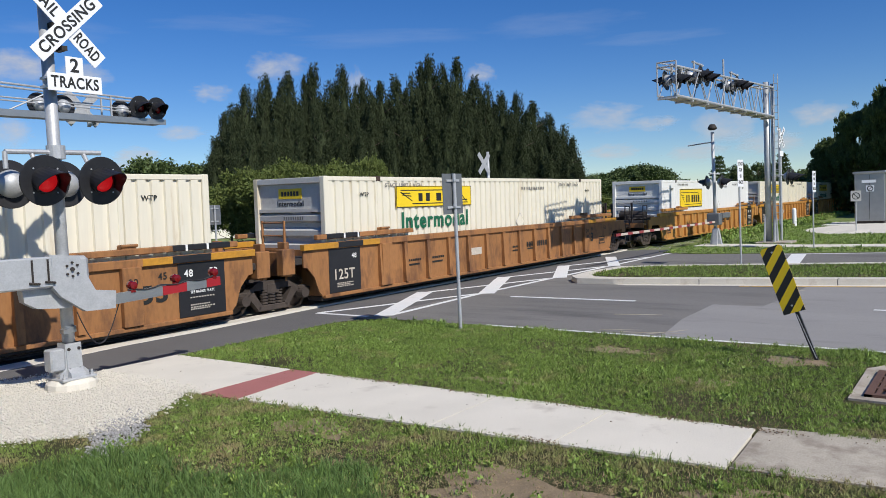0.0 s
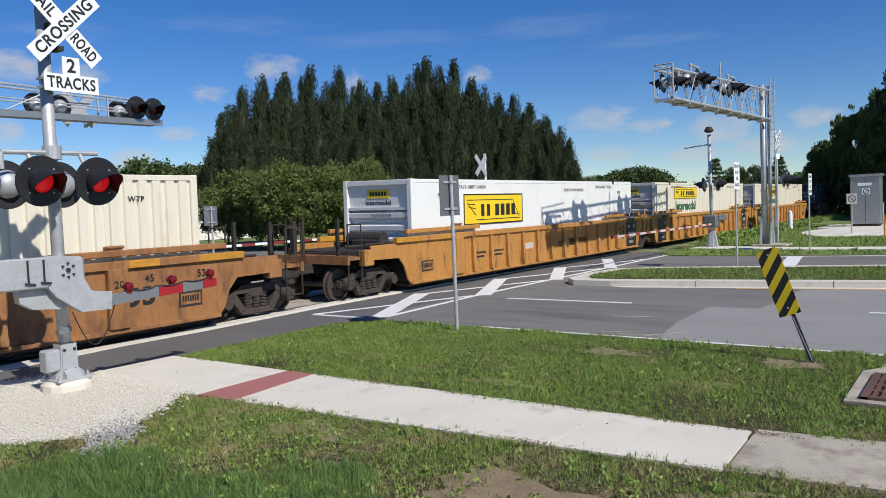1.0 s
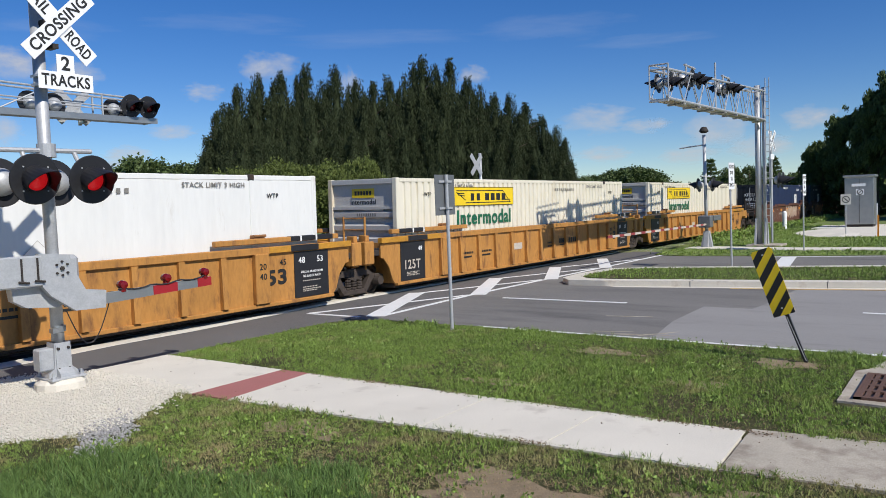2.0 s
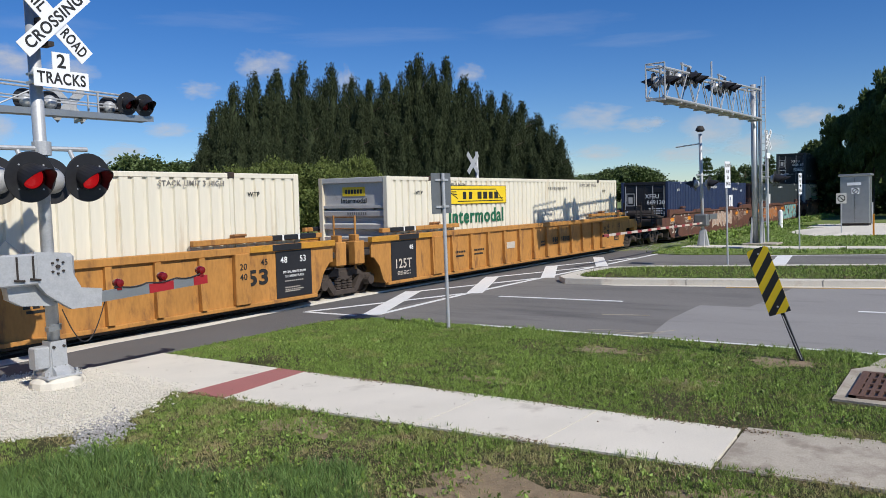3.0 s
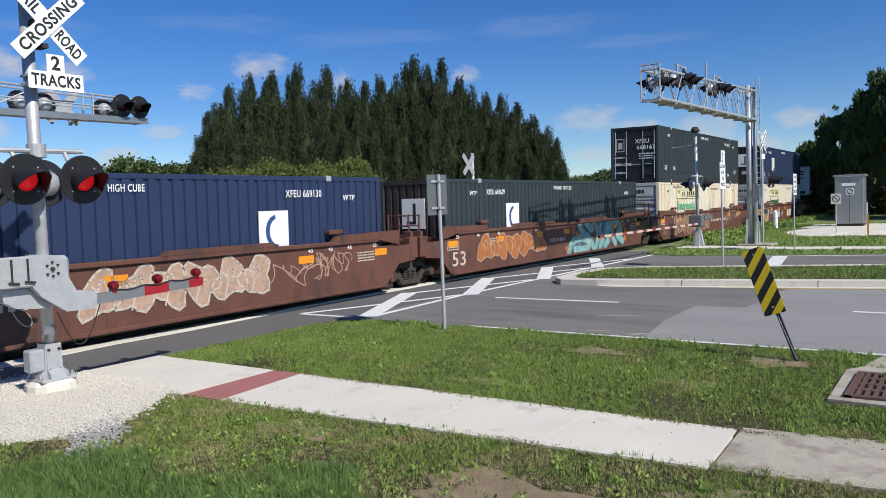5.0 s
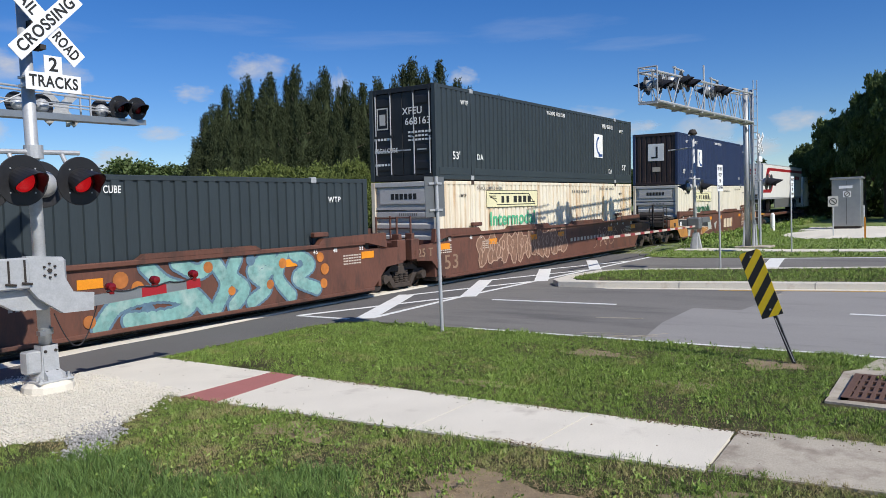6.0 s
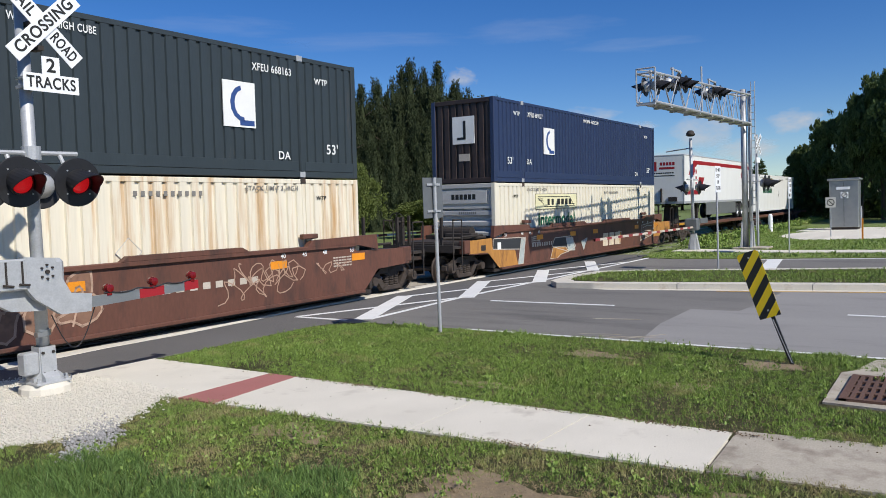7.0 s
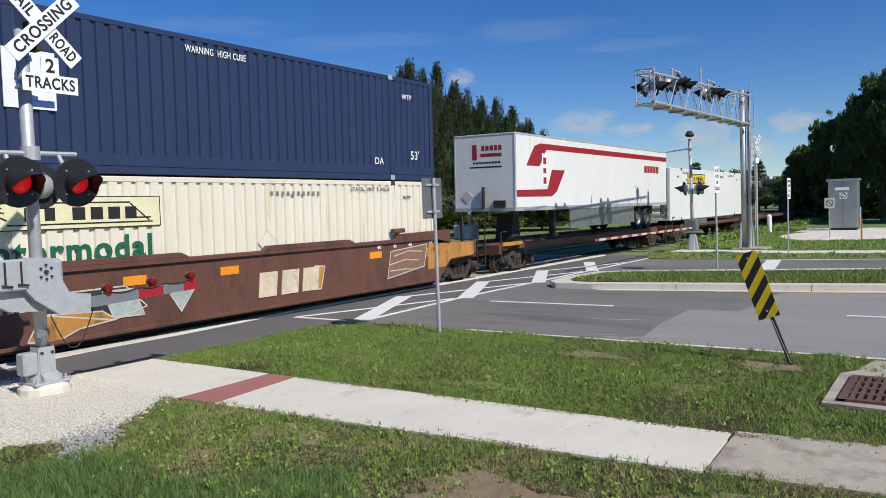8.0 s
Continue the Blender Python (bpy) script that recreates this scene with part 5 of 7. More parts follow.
# ---- crossing signals, signs and street furniture ----
def signal_lamp(parent, x, y, z, d, lit, r=0.33, axis=1):
    """A flashing light with round background; d = -1 faces -y, +1 faces +y (axis 0: x instead)."""
    at = pose(x, y, z, 5, 0, 0 if d < 0 else 180) if axis == 1 else pose(x, y, z, 0, 0, -90 if d < 0 else 90)
    disc = part("lamp_background", Geo().lathe([(0.0, -0.01), (r - 0.01, -0.012), (r, 0.0), (r - 0.01, 0.012), (0.0, 0.01)], 1, 36), M_BLACKP, parent, "round black lamp background", at=at)
    k = r / 0.33
    part("lens", Geo().lathe([(0.0, -0.065), (0.08 * k, -0.055), (0.148 * k, -0.02), (0.148 * k, -0.012)], 1, 24), M_LIT if lit else M_DIM, disc, "glowing red lens" if lit else "dark red lens", smooth=True)
    part("lens_rim", Geo().lathe([(0.148 * k, -0.012), (0.168 * k, -0.014), (0.168 * k, -0.05), (0.152 * k, -0.05), (0.148 * k, -0.02)], 1, 24), M_BLACKP, disc)
    hood = Geo()
    prof, m = [], 18
    for i in range(m + 1):
        a = radians(-28 + 236 * i / m)
        prof.append((math.cos(a), math.sin(a)))
    for i in range(m):
        (c0, s0), (c1, s1) = prof[i], prof[i + 1]
        l0, l1 = 0.19 + 0.29 * max(0, s0), 0.19 + 0.29 * max(0, s1)
        for q in (0.172 * k, 0.180 * k):
            hood.poly([(c0 * q, -0.012, s0 * q), (c1 * q, -0.012, s1 * q), (c1 * q * 1.04, -l1 * k, s1 * q * 1.04 - 0.07), (c0 * q * 1.04, -l0 * k, s0 * q * 1.04 - 0.07)])
    part("hood", hood, M_BLACKP, disc)
    part("housing", Geo().lathe([(0.19 * k, 0.012), (0.19 * k, 0.06), (0.13 * k, 0.17), (0.05 * k, 0.20), (0.0, 0.20)], 1, 24), M_GALV, disc, "grey metal lamp housing", smooth=True)
    for i in range(4):
        a = radians(45 + 90 * i)
        part("screw", Geo().rod((0.22 * k * math.cos(a), -0.022, 0.22 * k * math.sin(a)), (0.22 * k * math.cos(a), -0.008, 0.22 * k * math.sin(a)), 0.011), M_GALV, disc)
    return disc


def blade(parent, x, y, z, ang, text_parts, length=1.24, w=0.235, lettered=True):
    b = part("crossbuck_blade", Geo().box(-length / 2, length / 2, -0.006, 0.006, -w / 2, w / 2), M_SIGNW if lettered else M_GALV, parent, "white reflective blade" if lettered else "", at=pose(x, y, z, 0, -ang, 0))
    for body, cx, wd in text_parts:
        words(body, 0.21, M_INK, b, pose(cx, -0.0075, 0, 90, 0, 0), width=wd, heavy=0.022)
    return b


def crossbuck(parent, x, y, z, front=True):
    blade(parent, x, y + 0.014, z, -45, [("RAIL", -0.37, 0.36), ("ROAD", 0.36, 0.40)] if front else [], lettered=front)
    blade(parent, x, y - 0.002, z, 45, [("CROSSING", 0, 1.06)] if front else [], lettered=front)


xs = thing("crossing_signal", "galvanised crossing signal mast with flashing lights and lowered gate", "crossing signal")
MX, MY = 5.33, 10.28
part("plinth", Geo().lathe([(0.0, 0.17), (0.27, 0.17), (0.325, 0.12), (0.34, -0.05)], 2, 14, (MX, MY, 0.0)), M_CONC, xs, "pale round concrete plinth")
ft = part("mast_foot", Geo().prism([(-0.21, 0.17), (0.21, 0.17), (0.20, 0.25), (0.12, 0.32), (0.11, 0.66), (-0.11, 0.66), (-0.12, 0.32), (-0.20, 0.25)], 1, -0.10, 0.10)
          .prism([(-0.21, 0.17), (0.21, 0.17), (0.20, 0.25), (0.12, 0.32), (0.11, 0.66), (-0.11, 0.66), (-0.12, 0.32), (-0.20, 0.25)], 0, -0.10, 0.10).box(-0.24, 0.24, -0.24, 0.24, 0.165, 0.20, 0.01), M_GALV, xs, at=pose(MX, MY, 0))
for bx, by in ((-0.19, -0.19), (0.19, -0.19), (0.19, 0.19), (-0.19, 0.19)):
    part("anchor_bolt", Geo().rod((bx, by, 0.19), (bx, by, 0.27), 0.018).rod((bx, by, 0.20), (bx, by, 0.225), 0.035, n=6), M_GALV, ft)
for bz in (0.30, 0.58):
    for bx in (-0.07, 0.07):
        part("foot_bolt", Geo().rod((bx, -0.13, bz), (bx, -0.10, bz), 0.022, n=6), M_GRIME, ft)
part("junction_box", Geo().box(MX - 0.31, MX - 0.11, MY - 0.10, MY + 0.10, 0.30, 0.60, 0.02), M_GALV, xs)
part("mast", Geo().rod((MX, MY, 0.17), (MX - 0.02, MY + 0.02, 5.35), 0.082, n=20), M_GALV, xs, smooth=True)
part("mast_clamp", Geo().rod((MX + 0.01, MY, 0.80), (MX + 0.01, MY, 0.88), 0.095, n=16).box(MX - 0.14, MX - 0.06, MY - 0.15, MY - 0.05, 0.80, 0.86), M_ALU, xs)
CBY = 10.06
crossbuck(xs, 5.49, CBY, 4.93)
part("crossbuck_bracket", Geo().box(5.30, 5.52, CBY + 0.02, MY + 0.1, 4.90, 4.96).box(5.30, 5.42, MY - 0.1, MY + 0.1, 4.62, 4.93).box(5.40, 5.48, CBY + 0.02, MY, 4.60, 4.66), M_GRIME, xs)
sg = part("track_count_sign", Geo().prism([(5.17, 4.05), (5.92, 4.05), (5.92, 4.285), (5.665, 4.285), (5.665, 4.52), (5.425, 4.52), (5.425, 4.285), (5.17, 4.285)], 1, CBY - 0.006, CBY + 0.006), M_SIGNW, xs, "white sign reading 2 TRACKS")
words("2", 0.25, M_INK, sg, pose(5.545, CBY - 0.008, 4.395, 90, 0, 0), heavy=0.022)
words("TRACKS", 0.21, M_INK, sg, pose(5.545, CBY - 0.008, 4.165, 90, 0, 0), width=0.66, heavy=0.022)
part("sign_clamp", Geo().box(5.22, 5.44, CBY, MY + 0.08, 4.10, 4.14).box(5.22, 5.44, CBY, MY + 0.08, 4.22, 4.25), M_GALV, xs)
part("lamp_crossarm", Geo().tube([(4.66, MY - 0.02, 3.02), (4.66, MY - 0.02, 3.24), (5.95, MY - 0.02, 3.26)], 0.033, 8).rod((MX, MY, 3.16), (MX, MY, 3.34), 0.12, n=16).rod((5.70, MY, 3.26), (5.70, MY - 0.2, 3.0), 0.03)
     .rod((5.0, MY, 3.24), (5.0, MY - 0.2, 2.95), 0.03), M_GALV, xs)
signal_lamp(xs, 4.985, 9.93, 2.85, -1, True)
signal_lamp(xs, 5.755, 9.93, 2.85, -1, True)
signal_lamp(xs, 4.88, 10.66, 2.84, 1, False)
signal_lamp(xs, 5.61, 10.66, 2.84, 1, False)
# gate mechanism and its arm
part("gate_machine", Geo().box(5.12, 5.56, 10.02, 10.56, 1.22, 1.84, 0.05), M_GALV, xs, "grey gate machine housing")
gp = part("gate_bracket", Geo().prism([(4.93, 1.89), (5.33, 1.85), (5.42, 1.58), (5.53, 1.37), (5.82, 1.33), (5.80, 1.09), (5.38, 1.10), (5.06, 1.33), (4.96, 1.46)], 1, 9.86, 9.96), M_GALV, xs, "heavy grey gate arm bracket")
part("counterweight_arm", Geo().box(3.6, 4.97, 9.85, 9.97, 1.47, 1.87, 0.02), M_GALV, gp)
part("bracket_shoe", Geo().prism([(4.62, 1.45), (4.64, 1.30), (4.80, 1.20), (5.22, 1.16), (5.30, 1.25), (5.05, 1.45)], 1, 9.98, 10.12), M_GALV, gp)
for bx, bz in ((5.22, 1.68), (5.15, 1.73), (5.29, 1.73), (5.15, 1.62), (5.29, 1.62), (5.22, 1.77), (5.22, 1.59)):
    part("bracket_bolt", Geo().rod((bx, 9.835, bz), (bx, 9.87, bz), 0.03 if bx == 5.22 and bz == 1.68 else 0.016, n=6), M_GRIME, gp)
for bx in (4.70, 4.90):
    part("u_bolt", Geo().rod((bx, 9.84, 1.55), (bx, 9.84, 1.84), 0.013).rod((bx - 0.05, 9.83, 1.55), (bx + 0.08, 9.83, 1.53), 0.014), M_GRIME, gp)
AX0, AX1, AZ0, AZ1 = 5.80, 7.585, 1.21, 1.285


def az(x):
    return AZ0 + (AZ1 - AZ0) * (x - AX0) / (AX1 - AX0)


arm = part("gate_arm", Geo().prism([(AX0 - 0.3, az(AX0 - 0.3) - 0.075), (AX1, AZ1 - 0.065), (AX1, AZ1 + 0.065), (AX0 - 0.3, az(AX0 - 0.3) + 0.075)], 1, 9.88, 9.94), M_ALU, xs, "short grey and red gate arm")
for a, b in ((6.56, 6.97), (7.33, 7.585)):
    part("red_band", Geo().prism([(a, az(a) - 0.068), (b, az(b) - 0.066), (b, az(b) + 0.066), (a, az(a) + 0.068)], 1, 9.876, 9.944), M_RED, arm)
for lx in (6.09, 6.80, 7.48):
    part("arm_lamp", Geo().lathe([(0.0, -0.07), (0.055, -0.06), (0.065, 0.0), (0.055, 0.06), (0.0, 0.07)], 1, 14, (lx, 9.91, az(lx) + 0.15)).rod((lx, 9.91, az(lx) + 0.05), (lx, 9.91, az(lx) + 0.1), 0.05), M_DIM, arm, "small dark red arm lamp")
part("arm_cable", Geo().tube([(6.0, 9.87, az(6.0) + 0.1)] + [(6.09 + u * 1.35, 9.87, az(6.09 + u * 1.35) + 0.1 - 0.035 * abs(math.sin(u * 9.4))) for u in [i / 16 for i in range(17)]], 0.012, 5), M_BLACKP, arm)
part("hanging_cable", Geo().tube([(5.30 + 0.62 * u, 9.96, 1.10 - 0.60 * math.sin(math.pi * min(1, u * 0.95)) * (1 - 0.15 * u) + 0.15 * u) for u in [i / 18 for i in range(19)]], 0.008, 5), M_BLACKP, xs)


def post_sign(name, label, x, y, top, plate, m_front, lean=0.0, wide=0.6, zc=None, back=False, post_r=0.03, writing=()):
    c = thing(name, label, "road sign", pose(x, y, 0, 0, lean, 0))
    part("post", Geo().rod((0, 0, -0.1), (0, 0, top), post_r, n=12), M_GALV, c)
    h = plate
    zc = zc or top - h / 2
    yy = 0.045 if back else -0.045
    part("plate", Geo().box(-wide / 2, wide / 2, yy - 0.004, yy + 0.004, zc - h / 2, zc + h / 2), m_front, c)
    if back:
        for z in (zc - h * 0.33, zc + h * 0.33):
            part("clamp", Geo().box(-wide * 0.33, wide * 0.33, 0.02, 0.04, z - 0.02, z + 0.02).box(-0.05, 0.05, -0.045, 0.03, z - 0.02, z + 0.02), M_GALV, c)
    for i, wline in enumerate(writing):
        words(wline, 0.16, M_INK, c, pose(0, yy - 0.006, zc + h / 2 - (i + 0.7) * h / (len(writing) + 0.4), 90, 0, 0), width=min(0.09 * len(wline), wide * 0.85))
    return c


post_sign("road_sign", "grey metal back of a rectangular sign on a galvanised post", 11.49, 8.03, 2.90, 0.74, M_SIGNBACK, wide=0.62, back=True, lean=-0.5, post_r=0.034)
dns = ("DO NOT", "STOP", "ON", "TRACKS")
post_sign("road_sign", "tall white sign reading DO NOT STOP ON TRACKS on a post", 25.63, 6.69, 3.42, 0.86, M_SIGNW, wide=0.66, writing=dns, lean=-1.0)
post_sign("road_sign", "white sign reading DO NOT STOP ON TRACKS beside the far footpath", 33.69, 5.95, 3.13, 0.86, M_SIGNW, wide=0.66, writing=dns)
post_sign("road_sign", "small grey-backed sign on a post beyond the tracks", 15.3, 20.0, 2.65, 0.62, M_ALU, wide=0.5, back=True)
np_ = post_sign("road_sign", "small pale no pedestrians sign beside the equipment cabinet", 46.2, 6.06, 2.25, 0.56, M_GREY_END, wide=0.5)
np_.matrix_basis = pose(46.2, 6.06, 0, 0, 0, -78)
part("prohibition_ring", Geo().lathe([(0.15, 0.0), (0.19, 0.0), (0.19, -0.004), (0.15, -0.004)], 1, 24, (0, -0.05, 1.97)), M_INK, np_)
part("prohibition_bar", Geo().prism([(-0.12, 2.06), (-0.09, 2.09), (0.12, 1.88), (0.09, 1.85)], 1, -0.056, -0.05), M_INK, np_)

# leaning black and yellow object marker
hz = thing("object_marker", "bent yellow and black striped marker leaning in the verge", "road sign")
hx = 11.13
A, B = Vector((2.52, 1.56)), Vector((2.215, 0.665))
dv = (B - A).normalized()
nv = Vector((-dv.y, dv.x))
L, Wd = (B - A).length, 0.29
part("post", Geo().rod((hx + 0.05, 1.93, -0.05), (hx + 0.03, A.x - 0.02, A.y - 0.05), 0.033, n=4), M_BLACKP, hz, "dark perforated steel post")
part("post_holes", Geo().tube([(hx + 0.012, 1.95, 0.05), (hx + 0.012, 2.19, 0.64)], 0.006, 4), M_GALV, hz)


def on_marker(u, v, x):
    p = A + dv * u + nv * v
    return (x, p.x, p.y)


def clip_band(k0, k1):
    """The part of a slanting band that lies on the plate."""
    poly = [(0.0, -Wd / 2), (L, -Wd / 2), (L, Wd / 2), (0.0, Wd / 2)]
    for sgn, k in ((1, k0), (-1, -k1)):
        outp = []
        for i in range(len(poly)):
            p, q = poly[i], poly[(i + 1) % len(poly)]
            fp, fq = sgn * (p[0] - 1.0 * p[1]) - k, sgn * (q[0] - 1.0 * q[1]) - k
            if fp >= 0:
                outp.append(p)
            if fp * fq < 0:
                w = fp / (fp - fq)
                outp.append((p[0] + (q[0] - p[0]) * w, p[1] + (q[1] - p[1]) * w))
        poly = outp
    return poly


pb = Geo()
pb.prism([on_marker(u, v, 0)[1:] for u, v in ((0.03, -Wd / 2), (L - 0.03, -Wd / 2), (L, -Wd / 2 + 0.03), (L, Wd / 2 - 0.03), (L - 0.03, Wd / 2), (0.03, Wd / 2), (0, Wd / 2 - 0.03), (0, -Wd / 2 + 0.03))], 0, hx, hx + 0.006)
plate = part("marker_plate", pb, M_LABEL, hz, "yellow reflective plate")
for i in range(5):
    band = clip_band(-0.03 + i * 0.262, 0.100 + i * 0.262)
    if len(band) > 2:
        part("black_stripe", Geo().prism([on_marker(u, v, 0)[1:] for u, v in band], 0, hx - 0.002, hx), M_INK, plate)
for u in (0.08, L - 0.1):
    part("bolt", Geo().rod(on_marker(u, 0, hx - 0.012), on_marker(u, 0, hx), 0.014, n=6), M_GALV, plate)

# storm drain
dr = thing("storm_drain", "rusty cast-iron drain grate in a worn concrete surround", "drain", pose(0, 0, 0))
part("surround", Geo().prism([(9.05, -0.2), (11.75, -0.2), (11.85, 1.0), (11.0, 1.18), (10.8, 1.31), (9.15, 1.30)], 2, -0.2, 0.045), M_CONC_OLD, dr)
gr = part("grate_frame", Geo().box(9.28, 10.62, -0.0, 0.06, 0.03, 0.075).box(9.28, 10.62, 1.08, 1.16, 0.03, 0.075).box(9.28, 9.36, 0.0, 1.16, 0.03, 0.0748).box(10.54, 10.62, 0.0, 1.16, 0.03, 0.0748), mat("rusty_iron", (0.115, 0.062, 0.042), 0.8, var=0.3, fine=50, bump=0.3), dr)
# flat black plate under the bars: the pit's shade put into its colour
part("drain_shade_plate", Geo().box(9.3, 10.6, 0.02, 1.12, 0.040, 0.047), M_BLACKP, dr)
for i in range(12):
    part("grate_bar", Geo().box(9.36, 10.54, 0.08 + i * 0.085, 0.122 + i * 0.085, 0.046, 0.074), gr.data.materials[0], gr)
for i in range(3):
    part("grate_crossbar", Geo().box(9.62 + i * 0.3, 9.70 + i * 0.3, 0.06, 1.08, 0.046, 0.0735), gr.data.materials[0], gr)


def truss(parent, x0, x1, y, zb0, zb1, zt0, zt1, n, w=0.5, walkway=True):
    """An open aluminium truss along x with two sides, lacing and a walkway."""
    def zb(u):
        return zb0 + (zb1 - zb0) * u

    def zt(u):
        return zt0 + (zt1 - zt0) * u
    for s in (-1, 1):
        part("chord", Geo().rod((x0, y + s * w / 2, zb(0)), (x1, y + s * w / 2, zb(1)), 0.05, n=8), M_GALV, parent)
        part("chord", Geo().rod((x0, y + s * w / 2, zt(0)), (x1, y + s * w / 2, zt(1)), 0.045, n=8), M_GALV, parent)
        for i in range(n):
            u, v, m = i / n, (i + 1) / n, (i + 0.5) / n
            part("lacing", Geo().rod((x0 + (x1 - x0) * u, y + s * w / 2, zb(u)), (x0 + (x1 - x0) * m, y + s * w / 2, zt(m)), 0.017, n=6)
                 .rod((x0 + (x1 - x0) * m, y + s * w / 2, zt(m)), (x0 + (x1 - x0) * v, y + s * w / 2, zb(v)), 0.017, n=6), M_GALV, parent)
    for i in range(n + 1):
        u = i / n
        x = x0 + (x1 - x0) * u
        part("cross_strut", Geo().rod((x, y - w / 2, zt(u)), (x, y + w / 2, zt(u)), 0.026, n=6), M_GALV, parent)
        part("walkway_bearer", Geo().box(x - 0.06, x + 0.06, y - w / 2 - 0.05, y + w / 2 + 0.05, zb(u) - 0.10, zb(u) - 0.05), M_GALV, parent)
    if walkway:
        part("walkway", Geo().prism([(x0, zb(0) - 0.05), (x1, zb(1) - 0.05), (x1, zb(1) - 0.01), (x0, zb(0) - 0.01)], 1, y - w / 2, y + w / 2), M_ALU, parent)


cs = thing("cantilever_signal", "aluminium cantilever truss with flashing lights over the far carriageway", "crossing signal")
part("mast", Geo().rod((36.75, 8.34, 0.0), (36.70, 8.36, 7.3), 0.135, 0.13, n=20), M_GALV, cs, smooth=True)
part("mast", Geo().rod((36.75, 8.10, 0.0), (36.70, 8.11, 7.2), 0.07, n=14), M_GALV, cs, smooth=True)
for i in range(4):
    a = radians(45 + 90 * i)
    part("gusset", Geo().prism([(36.75 + 0.16 * math.cos(a), 0.05), (36.75 + 0.62 * math.cos(a), 0.05), (36.75 + 0.16 * math.cos(a), 1.3)], 1, 8.25 + 0.3 * math.sin(a) - 0.03, 8.25 + 0.3 * math.sin(a) + 0.03), M_GALV, cs)
part("plinth", Geo().box(36.1, 37.4, 7.3, 8.8, -0.2, 0.12, 0.03), M_CONC_OLD, cs)
truss(cs, 36.5, 23.5, 8.25, 5.72, 5.45, 7.0, 6.35, 8)
ld = Geo()
for s in (8.0, 7.84):
    ld.rod((36.6, s, 0.9), (36.6, s, 7.6), 0.02)
for i in range(20):
    ld.rod((36.6, 8.0, 1.1 + i * 0.32), (36.6, 7.84, 1.1 + i * 0.32), 0.014)
part("ladder", ld, M_GALV, cs)
for x, z, n in ((24.0, 6.0, 1), (26.2, 6.38, 2), (30.7, 6.55, 2)):
    for k in range(n):
        for d in (-1, 1):
            signal_lamp(cs, x + 0.8 * k, 8.25 + d * 0.20, z, d, False, 0.31)
        part("lamp_bracket", Geo().rod((x + 0.8 * k, 8.25, z), (x + 0.8 * k, 8.25, z + 0.5), 0.04).rod((x + 0.8 * k, 8.0, z), (x + 0.8 * k, 8.5, z), 0.035), M_GALV, cs)
    part("lamp_bar", Geo().rod((x - 0.15, 8.25, z + 0.45), (x + 0.95, 8.25, z + 0.45), 0.04), M_GALV, cs)
part("stub_post", Geo().rod((29.5, 8.2, 5.6), (29.5, 8.2, 7.35), 0.035), M_GALV, cs)
part("end_guard", Geo().tube([(23.5, 8.55, 5.45), (23.5, 8.55, 6.5), (23.5, 7.95, 6.5), (23.5, 7.95, 5.45)], 0.025).tube([(23.5, 8.55, 6.5), (25.3, 8.55, 6.66)], 0.02).rod((24.6, 8.5, 5.45), (24.6, 8.5, 6.62), 0.02), M_GALV, cs)
signal_lamp(cs, 36.4, 7.42, 3.0, -1, False, 0.36)
signal_lamp(cs, 37.2, 7.42, 3.0, -1, False, 0.36)
part("lamp_crossarm", Geo().rod((36.3, 7.7, 3.1), (37.3, 7.7, 3.1), 0.03).rod((36.75, 7.7, 3.1), (36.75, 8.2, 3.1), 0.03), M_GALV, cs)
bx = thing("crossbuck_sign", "white crossbuck on a post beside the cantilever", "crossing sign", pose(39.1, 8.25, 0, 0, 0, -6))
part("post", Geo().rod((0, 0.06, 0), (0, 0.06, 5.4), 0.06, n=10), M_GALV, bx)
crossbuck(bx, 0, 0, 4.95)
part("count_plate", Geo().box(-0.25, 0.25, -0.006, 0.006, 4.05, 4.3), M_SIGNW, bx)

g2 = thing("crossing_gate", "galvanised gate mast with lowered red and white arm", "crossing signal")
part("mast", Geo().rod((35.68, 10.40, 0.0), (35.66, 10.46, 5.2), 0.075, n=14), M_GALV, g2, smooth=True)
part("bell", Geo().lathe([(0.0, 0.22), (0.12, 0.2), (0.2, 0.05), (0.21, 0.0), (0.12, -0.06), (0.0, -0.06)], 2, 16, (35.66, 10.46, 5.35)), M_GRIME, g2, smooth=True)
part("bracket_arm", Geo().rod((35.66, 10.46, 4.75), (35.66, 11.6, 4.66), 0.03), M_GALV, g2)
part("foot", Geo().prism([(-0.28, 0), (0.28, 0), (0.12, 0.8), (-0.12, 0.8)], 1, -0.1, 0.1).prism([(-0.28, 0), (0.28, 0), (0.12, 0.8), (-0.12, 0.8)], 0, -0.1, 0.1), M_GALV, g2, at=pose(35.68, 10.4, 0))
part("gate_machine", Geo().box(35.45, 35.9, 10.15, 10.75, 0.95, 1.5, 0.05).box(35.8, 37.0, 10.1, 10.18, 1.25, 1.5, 0.02).box(35.8, 37.0, 10.72, 10.8, 1.25, 1.5, 0.02), M_SIGNBACK, g2)
for d, x in ((-1, 35.5), (1, 35.9)):
    signal_lamp(g2, x, 10.42 + d * 0.38, 2.92, d, False, 0.33)
part("lamp_crossarm", Geo().rod((34.9, 10.42, 3.3), (36.5, 10.42, 3.3), 0.035), M_GALV, g2)
a2 = part("gate_arm", Geo().box(24.2, 35.6, 10.36, 10.42, 1.06, 1.14), M_DINK, g2, "long red and white striped gate arm")
